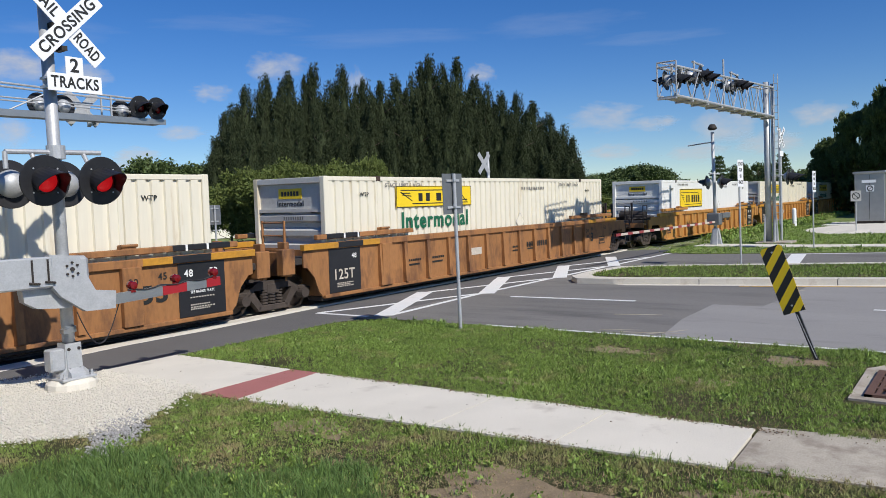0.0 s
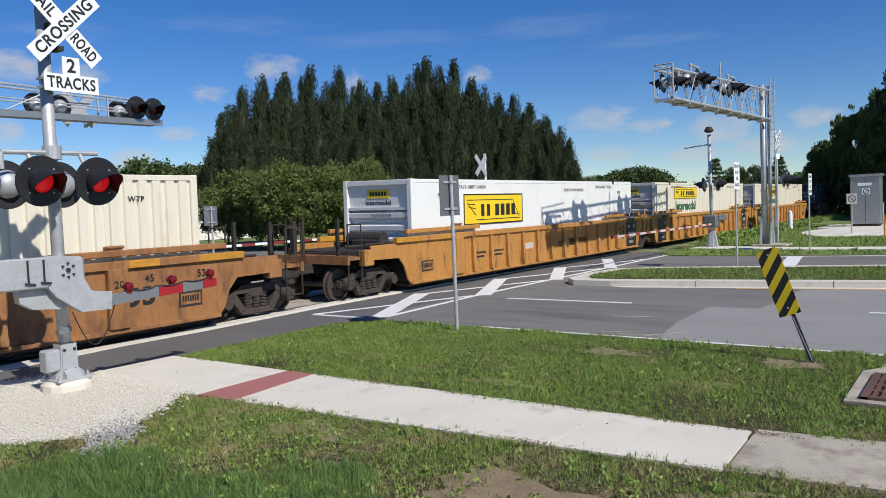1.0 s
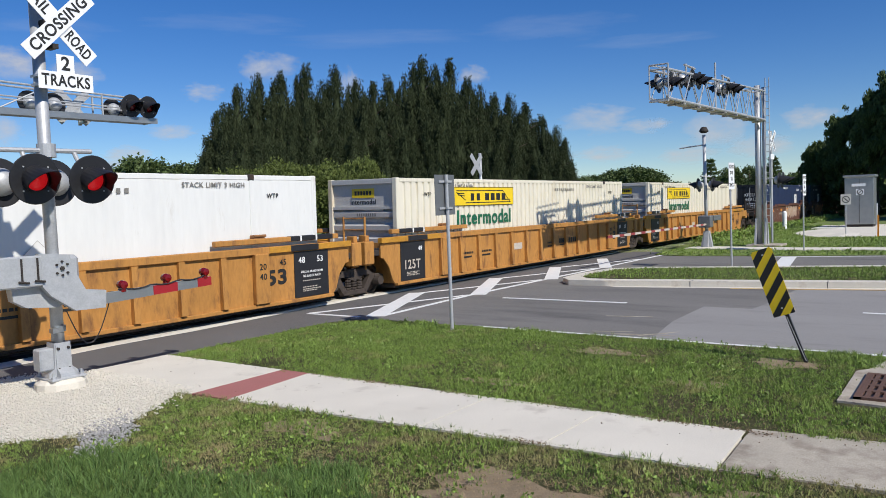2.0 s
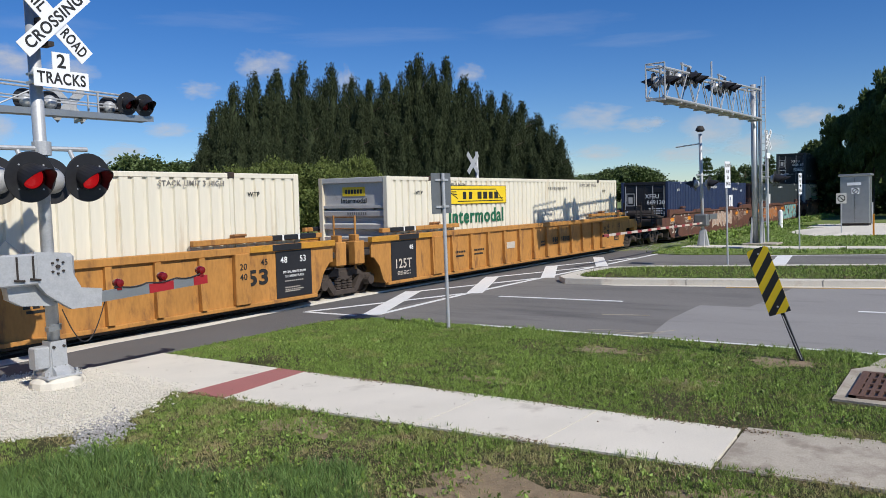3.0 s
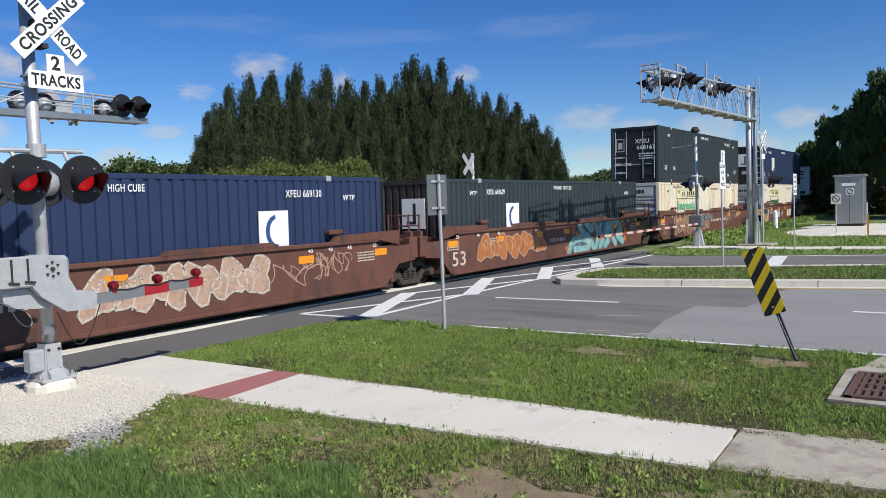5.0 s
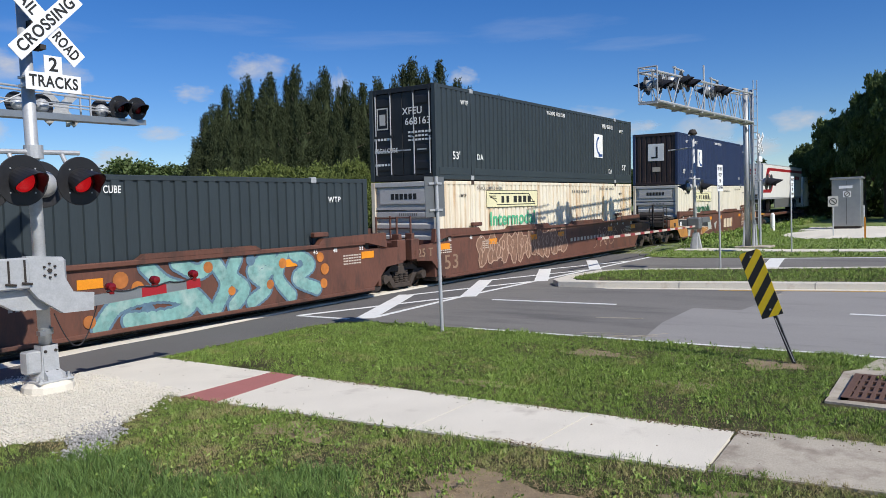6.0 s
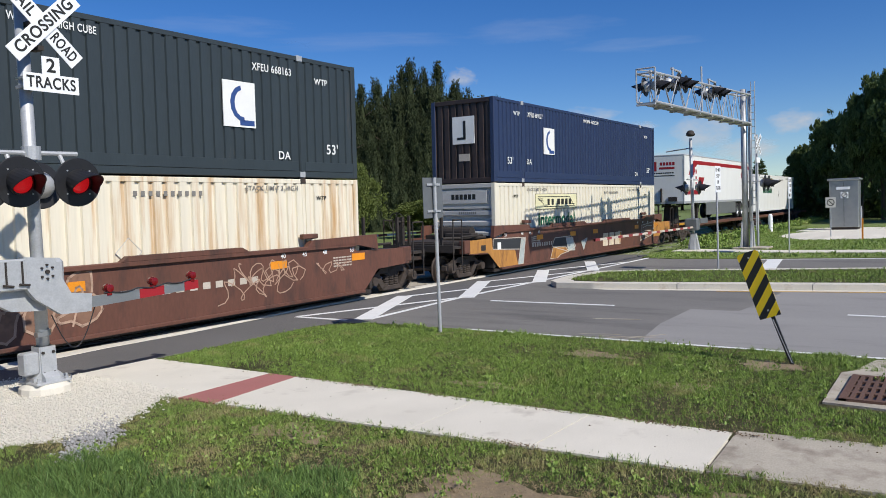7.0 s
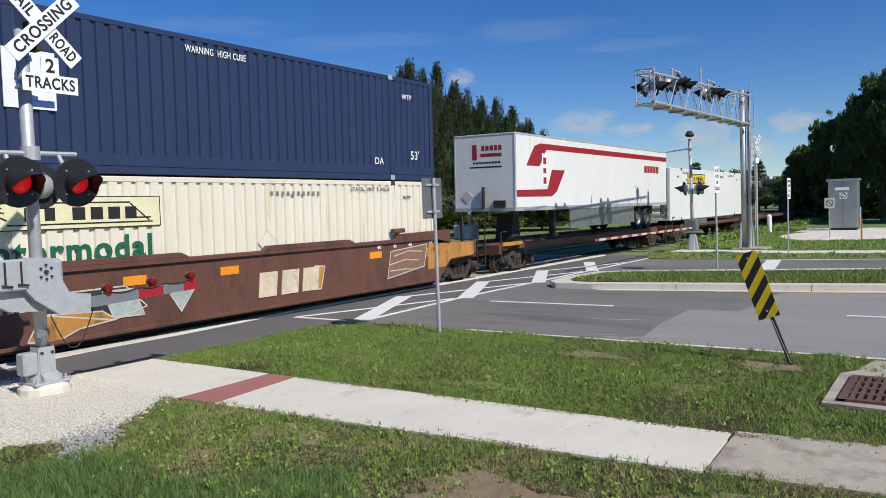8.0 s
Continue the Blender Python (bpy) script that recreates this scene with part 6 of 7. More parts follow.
for i in range(11):
    part("red_band", Geo().box(24.2 + i * 1.04, 24.60 + i * 1.04, 10.352, 10.428, 1.056, 1.144), M_RED_OLD, a2)
part("bollard", Geo().rod((55.6, 11.0, 0), (55.6, 11.0, 1.15), 0.15, 0.14, n=14).rod((55.6, 11.0, 1.15), (55.6, 11.0, 1.25), 0.14, 0.06, n=14), M_SIGNW, thing("marker_post", "short white plastic marker post in grass", "post"))

cabn = thing("equipment_cabinet", "brushed metal signal equipment cabinet on a pale gravel pad", "cabinet")
part("body", Geo().box(56.0, 57.4, 5.72, 7.42, 0.25, 3.32, 0.03), M_ALU, cabn)
part("roof", Geo().box(55.9, 57.5, 5.62, 7.52, 3.30, 3.46, 0.04), M_ALU, cabn)
part("base", Geo().box(56.05, 57.35, 5.78, 7.36, 0.08, 0.26), M_GRIME, cabn)
part("door_seam", Geo().box(55.988, 56.0, 6.55, 6.57, 0.35, 3.2), M_GRIME, cabn)
part("notice", Geo().box(55.984, 55.997, 6.2, 7.0, 2.72, 2.9), M_SIGNW, cabn)
nt = part("notice", Geo().box(55.984, 55.997, 6.3, 6.75, 2.15, 2.55), M_SIGNW, cabn)
part("prohibition_ring", Geo().lathe([(0.13, 0.0), (0.18, 0.0), (0.18, -0.004), (0.13, -0.004)], 0, 20, (55.98, 6.52, 2.35)).prism([(6.40, 2.44), (6.43, 2.47), (6.64, 2.26), (6.61, 2.23)], 0, 55.974, 55.98), M_INK, nt)
part("side_conduit", Geo().rod((56.3, 5.6, 0.2), (56.3, 5.6, 1.6), 0.06), M_GALV, cabn)
fence = thing("orange_marker_stake", "thin orange utility stake in the grass", "stake")
part("stake", Geo().box(44.0, 44.05, 4.28, 4.36, 0, 1.15), M_ORANGE, fence)
pad = Geo()
ring = [(50.8 + 6.8 * math.cos(a) * (1 + 0.1 * math.sin(3 * a)), 5.4 + 4.0 * math.sin(a)) for a in [2 * math.pi * i / 26 for i in range(26)]]
inner = [(50.8 + (x - 50.8) * 0.6, 5.4 + (y - 5.4) * 0.6) for x, y in ring]
for i in range(26):
    j = (i + 1) % 26
    pad.poly([(*ring[i], 0.02), (*ring[j], 0.02), (*inner[j], 0.13), (*inner[i], 0.13)])
pad.poly([(*p, 0.13) for p in inner])
solid("gravel_pad", pad, M_GRAVW, "pale limestone gravel mound", kind="structure")
solid("cabinet_pad", slab([(54.5, 4.0), (60, 4.0), (60, 9.2), (54.5, 9.2)], -0.2, 0.09), M_GRAVW, "pale gravel pad under the cabinet", kind="structure")

# the cantilever on the far side of the tracks
c2 = thing("cantilever_signal", "aluminium cantilever truss beyond the tracks with lamp backs", "crossing signal")
part("mast", Geo().rod((4.6, 20.5, 0.0), (4.6, 20.5, 6.2), 0.17, n=18), M_GALV, c2, smooth=True)
for y in (20.25, 20.75):
    part("rail", Geo().rod((4.6, y, 5.99), (13.85, y, 5.78), 0.028, n=6), M_GALV, c2)
    part("rail", Geo().rod((4.6, y, 5.58), (13.85, y, 5.48), 0.02, n=6), M_GALV, c2)
    for i in range(6):
        part("rail_post", Geo().box(5.7 + i * 1.61, 5.74 + i * 1.61, y - 0.02, y + 0.02, 5.12, 5.94 - 0.037 * i), M_GALV, c2)
part("walkway", Geo().prism([(4.6, 5.03), (13.85, 5.13), (13.85, 5.21), (4.6, 5.11)], 1, 20.2, 20.8).prism([(4.6, 5.0), (13.85, 5.10), (13.85, 5.26), (4.6, 5.18)], 1, 20.17, 20.2), M_ALU, c2)
for a, b in ((7.5, 9.2), (9.2, 10.8)):
    part("lacing", Geo().rod((a, 20.25, 5.12), (b, 20.25, 5.95), 0.02), M_GALV, c2)
for x in (10.45, 11.1, 12.85):
    signal_lamp(c2, x, 20.85, 5.50, 1, False, 0.33)
for x in (13.0, 13.55):
    signal_lamp(c2, x, 20.15, 5.56, -1, False, 0.33)
signal_lamp(c2, 13.3, 20.85, 5.5, 1, False, 0.33)
c2b = thing("crossbuck_sign", "metal back of a crossbuck fixed to the far cantilever", "crossing sign")
part("post", Geo().rod((11.9, 21.0, 5.0), (11.9, 21.0, 5.9), 0.05, n=10).box(11.85, 11.95, 20.7, 21.0, 5.03, 5.1), M_GALV, c2b)
crossbuck(c2b, 11.7, 20.95, 5.5, False)
c3 = thing("crossing_gate", "crossbuck and gate mast across the tracks with a lowered arm", "crossing signal")
part("mast", Geo().rod((29.92, 19.0, 0.0), (29.92, 19.0, 4.75), 0.07, n=12), M_GALV, c3, smooth=True)
crossbuck(c3, 29.45, 18.9, 4.2, False)
for x in (29.4, 30.4):
    signal_lamp(c3, x, 19.35, 2.6, 1, False, 0.33)
part("gate_machine", Geo().box(29.6, 30.3, 18.7, 19.7, 0.9, 1.6, 0.04), M_GALV, c3)
a3 = part("gate_arm", Geo().box(3.0, 29.6, 19.6, 19.66, 1.32, 1.40), M_SIGNW, c3, "red and white striped gate arm")
for i in range(20):
    part("red_band", Geo().box(3.1 + i * 1.3, 3.65 + i * 1.3, 19.592, 19.668, 1.315, 1.405), M_RED_OLD, a3)


# ---- houses beyond ----
def bungalow(x, y, rz, label, n=10.0, car=False):
    h = thing("bungalow", label, "house", pose(x, y, 0.0, 0, 0, rz))
    part("wall", Geo().box(-n / 2, n / 2, 0, 6, 0, 2.7), M_HOUSE, h)
    part("roof", Geo().prism([(-0.9, 2.72), (6.9, 2.72), (6.9, 2.9), (3, 3.55), (-0.9, 2.9)], 0, -n / 2 - 0.6, n / 2 + 0.6), M_ROOFW, h)
    for cx in (-n * 0.3, n * 0.28):
        w = part("window", Geo().box(cx - 0.7, cx + 0.7, -0.05, 0.02, 0.9, 2.1), M_GLASS, h)
        part("frame", Geo().box(cx - 0.78, cx - 0.7, -0.08, 0.02, 0.82, 2.18).box(cx + 0.7, cx + 0.78, -0.08, 0.02, 0.82, 2.18).box(cx - 0.7, cx + 0.7, -0.08, 0.02, 2.1, 2.18).box(cx - 0.7, cx + 0.7, -0.08, 0.02, 0.82, 0.9)
             .box(cx - 0.03, cx + 0.03, -0.08, 0.02, 0.9, 2.1), M_ROOFW, w)
    part("door", Geo().box(-0.5, 0.45, -0.05, 0.02, 0.1, 2.15), M_SIGNBACK, h)
    for cx in (-n / 2 - 0.3, n / 2 + 0.3):
        part("porch_post", Geo().box(cx - 0.06, cx + 0.06, -0.8, -0.68, 0, 2.72), M_ROOFW, h)
    return h


bungalow(32.0, 76.0, 0, "low cream stucco bungalow with white flat roof", 12)
bungalow(42.5, 69.5, -6, "low white bungalow with dark windows behind shrubs", 9)
bungalow(52.0, 64.0, -12, "pale bungalow half hidden by shrubs", 10)
bungalow(20.0, 80.0, 6, "cream bungalow with a low white roof", 10)
car = thing("parked_car", "dark car under a carport beside the bungalow", "car", pose(37.6, 68.5, 0))
part("body", Geo().prism([(-2.1, 0.35), (2.1, 0.35), (2.15, 0.85), (1.2, 0.98), (0.6, 1.42), (-1.0, 1.45), (-1.7, 1.0), (-2.15, 0.9)], 1, -0.85, 0.85), M_BLACKP, car)
for x in (-1.3, 1.3):
    for y in (-0.8, 0.8):
        part("wheel", Geo().rod((x, y - 0.1, 0.32), (x, y + 0.1, 0.32), 0.32, n=14), M_TYRE, car)
part("side_window", Geo().prism([(-1.0, 1.0), (0.9, 1.0), (0.5, 1.36), (-0.9, 1.38)], 1, -0.86, 0.86), M_GLASS, car)
cp = thing("carport", "white flat-roofed carport on thin posts", "carport", pose(37.4, 68.0, 0))
part("roof", Geo().box(-3.0, 3.0, -3.2, 3.0, 2.62, 2.78), M_ROOFW, cp)
for x in (-2.8, 2.8):
    part("post", Geo().rod((x, -3.0, 0), (x, -3.0, 2.62), 0.05), M_SIGNBACK, cp)

# ---- trees, shrubs, grass ----
rng = np.random.default_rng(7)


def leaf_clumps(centres, normals, per, size, slim, up, spread):
    """Triangles or small leaves scattered about clump centres. Returns vertices and faces."""
    n = len(centres) * per
    c = np.repeat(centres, per, 0) + rng.normal(0, spread, (n, 3))
    d = np.repeat(normals, per, 0) * (1 - up) + rng.normal(0, 0.55, (n, 3))
    d[:, 2] += up
    d /= np.linalg.norm(d, axis=1, keepdims=True)
    s = np.cross(d, rng.normal(0, 1, (n, 3)))
    s /= np.linalg.norm(s, axis=1, keepdims=True) + 1e-9
    ln = size * rng.uniform(0.6, 1.4, (n, 1))
    w = ln * slim
    v = np.stack([c - s * w * 0.5, c + d * ln * 0.45 + s * w * 0.6, c + d * ln, c + d * ln * 0.4 - s * w * 0.6], 1).reshape(-1, 3)
    return v, np.arange(n * 4).reshape(-1, 4)


def limbs(height, r, n, reach, start=0.3, upness=0.6):
    g = Geo()
    segs = [(0, 0, 0), (r * 0.4, r * 0.2, height * 0.35), (-r * 0.3, r * 0.5, height * 0.7), (r * 0.2, 0, height * 0.96)]
    rad = [r, r * 0.75, r * 0.45, r * 0.12]
    for i in range(3):
        g.rod(segs[i], segs[i + 1], rad[i], rad[i + 1], 8)
    for i in range(n):
        a, u = i * 2.4, start + (0.92 - start) * i / n
        z = height * u
        l = reach * (1.1 - 0.6 * u)
        p = Vector((0, 0, z))
        q = p + Vector((math.cos(a) * l * 0.55, math.sin(a) * l * 0.55, l * upness * 0.5))
        e = q + Vector((math.cos(a + 0.4) * l * 0.45, math.sin(a + 0.4) * l * 0.45, l * upness * 0.5))
        g.rod(p, q, r * 0.32, r * 0.2, 5).rod(q, e, r * 0.2, r * 0.05, 5)
    return g


def casuarina(h, wid, seed):
    """A full dark body of foliage under a few narrow spires, covered in feathery plumes that sweep upwards."""
    r = np.random.default_rng(seed)
    vs, fs, n0 = [], [], 0
    spires = [(0.0, 0.0, 1.0, 1.0)]
    for k in range(3):
        w = k * 2.1 + r.uniform(-0.5, 0.5)
        q = wid * r.uniform(0.20, 0.32)
        spires.append((math.cos(w) * q, math.sin(w) * q, r.uniform(0.66, 0.86), 0.60))
    feet, outs, longs = [], [], []
    for sx, sy, top, fat in spires:
        def reach(u):
            return wid * 0.36 * fat * np.clip((1.0 - u) / 0.62, 0, 1) ** 1.15

        hh = h * top
        rings = (0.0, 0.2, 0.4, 0.55, 0.7, 0.82, 0.92, 0.97)
        core = [(sx + math.cos(j * 0.6283 + u * 3) * reach(u) * q, sy + math.sin(j * 0.6283 + u * 3) * reach(u) * q, hh * (u + r.uniform(-0.015, 0.015)))
                for u in rings for j in range(10) for q in (r.uniform(0.55, 0.8),)]
        vs.append(np.array(core))
        fs.append(n0 + np.array([(i * 10 + j, i * 10 + (j + 1) % 10, i * 10 + 10 + (j + 1) % 10, i * 10 + 10 + j) for i in range(len(rings) - 1) for j in range(10)]))
        n0 += len(core)
        n = int(190 * fat)
        u = r.uniform(0.0, 0.95, n)
        a = r.uniform(0, 6.28, n)
        rad = reach(u) * r.uniform(0.8, 1.12, n)
        feet.append(np.stack([sx + np.cos(a) * rad, sy + np.sin(a) * rad, hh * u], 1))
        outs.append(np.stack([np.cos(a) * 0.42 * (1 - u) - 0.10, np.sin(a) * 0.42 * (1 - u) + 0.12, np.ones(n)], 1))
        longs.append(np.minimum(h * r.uniform(0.07, 0.14, n), hh * (1.0 - u) + 0.35))
        feet.append(np.array([[sx, sy, hh * 0.93]]))
        outs.append(np.array([[0.0, 0.0, 1.0]]))
        longs.append(np.array([hh * 0.07]))
    foot, out, long = np.concatenate(feet), np.concatenate(outs), np.concatenate(longs)[:, None]
    for along, per, ln, spread in ((0.0, 9, 0.026, 0.0125), (0.25, 9, 0.026, 0.0120), (0.5, 8, 0.024, 0.0095), (0.75, 6, 0.021, 0.0060), (1.0, 4, 0.018, 0.0022)):
        v, q = leaf_clumps(foot + out * long * along, out * 0.6, per, h * ln, 0.15, 1.9, h * spread * 0.85)
        vs.append(v)
        fs.append(q + n0)
        n0 += len(v)
    return soup("crown", np.concatenate(vs), np.concatenate(fs), M_PINE)


def broadleaf(h, wid, seed, base, material, per=36, size=0.4, lumps=11, m=30, k=1.0):
    r = np.random.default_rng(seed)
    cs_, ns = [], []
    for i in range(lumps):
        a, q = r.uniform(0, 6.28), r.uniform(0.1, 0.62) / k ** 0.5
        lc = np.array([math.cos(a) * q * wid / 2 * 1.25, math.sin(a) * q * wid / 2 * 1.25, base * h + (1 - base) * h * r.uniform(0.2, 0.74 + 0.16 * (1 - k) * 2)])
        lr = np.array([wid * r.uniform(0.2, 0.3), wid * r.uniform(0.2, 0.3), h * (1 - base) * r.uniform(0.18, 0.3)]) * k
        d = r.normal(0, 1, (m, 3))
        d /= np.linalg.norm(d, axis=1, keepdims=True)
        d[:, 2] = np.where(d[:, 2] < -0.5, -d[:, 2], d[:, 2])
        cs_.append(lc + d * lr * r.uniform(0.75, 1.1, (m, 1)))
        ns.append(d)
    v, f = leaf_clumps(np.concatenate(cs_), np.concatenate(ns), per, size, 0.55, 0.2, size * 0.85)
    v[:, 2] = np.maximum(v[:, 2], 0.02)
    return soup("crown", v, f, material)


def tree(name, label, crown, trunk, m, group=""):
    t = thing(name, label, "tree", m, group)
    part("trunk", trunk, M_BARK, t)
    part("crown", crown, M_PINE, t)
    return t


def polar(azim, dist):
    return math.cos(radians(azim)) * dist, math.sin(radians(azim)) * dist


pines = []
for k in range(5):
    t = tree("casuarina_tree", "tall dark feathery pine-like tree in a dense row", casuarina(20.0, 7.0, 20 + k), limbs(19.0, 0.3, 9, 3.0, 0.15), pose(0, 0, -100), "row of tall pine-like trees")
    pines.append(t)
PROFILE = [(52.2, 0.10), (51.1, 0.140), (50.1, 0.163), (48.5, 0.177), (46.9, 0.178), (45.2, 0.189), (43.9, 0.168), (42.9, 0.186), (41.5, 0.170), (40.2, 0.165), (39.0, 0.173), (37.9, 0.174), (36.6, 0.197), (35.5, 0.185), (34.5, 0.190), (33.3, 0.168), (32.2, 0.157), (31.2, 0.145), (30.2, 0.144), (28.9, 0.131), (27.7, 0.115), (26.8, 0.100), (26.2, 0.078)]
used = set()
for i, (a, tn) in enumerate(PROFILE):
    for row in ((0, 1, 2) if 0 < i < len(PROFILE) - 1 else (0,)):
        dist, off, short = ((98, 0.0, 0.985), (105, 0.55, 0.90), (93, -0.5, 0.72))[row]
        x, y = polar(a + off, dist)
        h = (2.3 + tn * dist) * short * (1.0 + 0.05 * math.sin(i * 4.7 + row * 2.0) * (row > 0))
        src = pines[(i * 2 + row) % 5]
        k = h / 20.0
        m = Matrix.Translation((x, y, -0.1)) @ Matrix.Rotation((i * 1.9 + row) % 6.28, 4, 'Z')
        if src.name not in used:
            used.add(src.name)
            t = src
            t.matrix_basis = m
        else:
            t = copy_thing(src, m)
        t.scale = (0.55 + 0.45 * k, 0.55 + 0.45 * k, k)

bush_meshes = [broadleaf(6.0, 8.0, 40 + k, 0.0, M_BUSH, 44, 0.19, 20, 56, 0.85) for k in range(3)]
for i, (a, dist, h, wd) in enumerate([(51.5, 58, 4.4, 6), (49.2, 54, 5.2, 6), (47.2, 52, 5.6, 7), (45.2, 51, 5.2, 7), (43.4, 52, 5.5, 5), (41.9, 53, 5.7, 4.6), (34.0, 68, 3.6, 9), (30, 74, 3.4, 9), (55.2, 62, 4.2, 3.0), (27, 78, 3.4, 9), (48.6, 66, 6.0, 8), (44.0, 64, 6.2, 8)]):
    x, y = polar(a, dist)
    t = thing("shrub", "dense bright green shrub beside the railway", "shrub", pose(x, y, -0.05, 0, 0, i * 77), "shrubs beyond the tracks")
    part("stem", limbs(3.0, 0.12, 6, 2.0, 0.1), M_BARK, t)
    part("crown", bush_meshes[i % 3], M_BUSH, t)
    t.scale = (wd / 8.0, wd / 8.0, h / 6.0)

far_mesh = [broadleaf(9.0, 12.0, 60 + k, 0.12, M_DARKLEAF, 56, 0.36, 16, 40, 0.85) for k in range(2)]
for i, (a, dist, h, wd) in enumerate([(56.8, 130, 10.2, 16), (55.0, 130, 11.2, 18), (53.2, 135, 10.9, 14), (59.5, 130, 8.5, 16), (62.5, 130, 8.0, 18), (65.5, 130, 8.0, 18), (22.6, 190, 10.2, 22), (20.8, 190, 9.6, 18), (19.0, 210, 7.6, 20), (17.0, 220, 7.2, 20), (15.0, 220, 7.4, 22), (13.4, 190, 9.2, 11),
                                        (9.3, 160, 7.0, 18), (11.4, 200, 6.5, 18), (24.5, 170, 8.0, 16), (10.3, 150, 5.5, 14), (12.5, 170, 5.6, 16), (57.5, 100, 5.6, 10), (60.8, 100, 5.8, 10), (52.0, 92, 5.2, 8), (64.0, 101, 6.0, 10), (67.0, 101, 6.0, 10)]):
    x, y = polar(a, dist)
    t = thing("broadleaf_tree", "distant dark green broadleaf tree on the skyline", "tree", pose(x, y, -0.05, 0, 0, i * 61), "distant trees")
    part("trunk", limbs(8.0, 0.25, 6, 3.5), M_BARK, t)
    part("crown", far_mesh[i % 2], M_DARKLEAF, t)
    t.scale = (wd / 12.0, wd / 12.0, h / 9.0)

def tiered(h, wid, seed, tiers=78, per=30, size=0.32):
    """A spreading crown of many flat-bottomed clusters on its outside, with dark hollows between."""
    r = np.random.default_rng(seed)
    d = r.normal(0, 1, (tiers, 3))
    d[:, 2] = np.abs(d[:, 2]) * 0.9 - 0.25
    d /= np.linalg.norm(d, axis=1, keepdims=True)
    mid = np.array([0, 0, 0.50 * h])
    cen = mid + d * np.array([wid * 0.44, wid * 0.44, h * 0.44]) * r.uniform(0.66, 1.02, (tiers, 1))
    cs_, ns = [], []
    for c in cen:
        w = wid * r.uniform(0.07, 0.135)
        e = r.normal(0, 1, (26, 3))
        e /= np.linalg.norm(e, axis=1, keepdims=True)
        e[:, 2] = np.abs(e[:, 2])
        cs_.append(c + e * np.array([w, w, w * 0.55]))
        ns.append(e + np.array([0, 0, 0.4]))
    inner = r.normal(0, 1, (160, 3)) * np.array([wid * 0.16, wid * 0.16, h * 0.17]) + mid
    cs_.append(inner)
    ns.append(np.tile([[0, 0, 1.0]], (160, 1)))
    v, f = leaf_clumps(np.concatenate(cs_), np.concatenate(ns), per, size, 0.55, 0.15, size * 0.55)
    v[:, 2] = np.maximum(v[:, 2], 0.02)
    return soup("crown", v, f, M_DARKLEAF)


near_mesh = [tiered(13.0, 13.0, 80 + k) for k in range(2)]
for i, (a, dist, h, wd) in enumerate([(7.0, 82, 10.4, 5.6), (4.4, 80, 13.6, 7.0), (1.0, 75, 15.5, 10.5), (8.8, 86, 8.2, 4.4), (5.6, 79, 11.8, 5.0), (-2.5, 72, 13, 12), (9.2, 96, 5.6, 6), (6.5, 97, 7.5, 9)]):
    x, y = polar(a, dist)
    t = thing("broadleaf_tree", "large dark spreading tree with layered branches", "tree", pose(x, y, -0.05, 0, 0, i * 130), "large trees beside the verge")
    part("trunk", limbs(11.0, 0.35, 9, 5.0, 0.2), M_BARK, t)
    part("crown", near_mesh[i % 2], M_DARKLEAF, t)
    t.scale = (wd / 13.0, wd / 13.0, h / 13.0)
hc = np.stack([rng.uniform(84, 88, 420), rng.uniform(-12, 15.0, 420), rng.uniform(0.2, 3.6, 420)], 1)
v, f = leaf_clumps(hc, np.tile([[-1.0, 0, 0.2]], (420, 1)), 40, 0.5, 0.55, 0.2, 0.5)
tagged(new("hedge", soup("hedge", v, f, M_DARKLEAF)), "dark overgrown hedge under the large trees", "hedge", kind="stuff")

for a, dist, h in ((15.95, 170, 10.8), (11.85, 165, 10.2)):
    x, y = polar(a, dist)
    t = thing("norfolk_pine", "slim tiered conifer on the skyline", "tree", pose(x, y, 0), "tiered conifers")
    part("trunk", Geo().rod((0, 0, 0), (0, 0, h), 0.2, 0.04, 7), M_BARK, t)
    cc, nn = [], []
    for k in range(9):
        z = h * (0.25 + 0.75 * k / 9)
        for q in range(12):
            w = q * 0.5236 + k
            for u in (0.4, 0.8, 1.0):
                rr = 2.6 * (1 - k / 9.5) * u
                cc.append((math.cos(w) * rr, math.sin(w) * rr, z + 0.12 * rr))
                nn.append((math.cos(w), math.sin(w), 0.4))
    v, f = leaf_clumps(np.array(cc), np.array(nn), 8, 0.5, 0.3, 0.2, 0.14)
    part("crown", soup("crown", v, f, M_DARKLEAF), M_DARKLEAF, t)


def patchy(x, y, s=1.0, ph=0.0):
    return (np.sin(x * 1.7 * s + ph) + np.sin(y * 2.1 * s + 1.3 + ph) + np.sin((x + y) * 1.1 * s + 2.0 * ph) + np.sin((x * 0.7 - y * 1.9) * s + 0.5) + np.sin(x * 4.3 * s - y * 3.1 * s + ph)) / 5


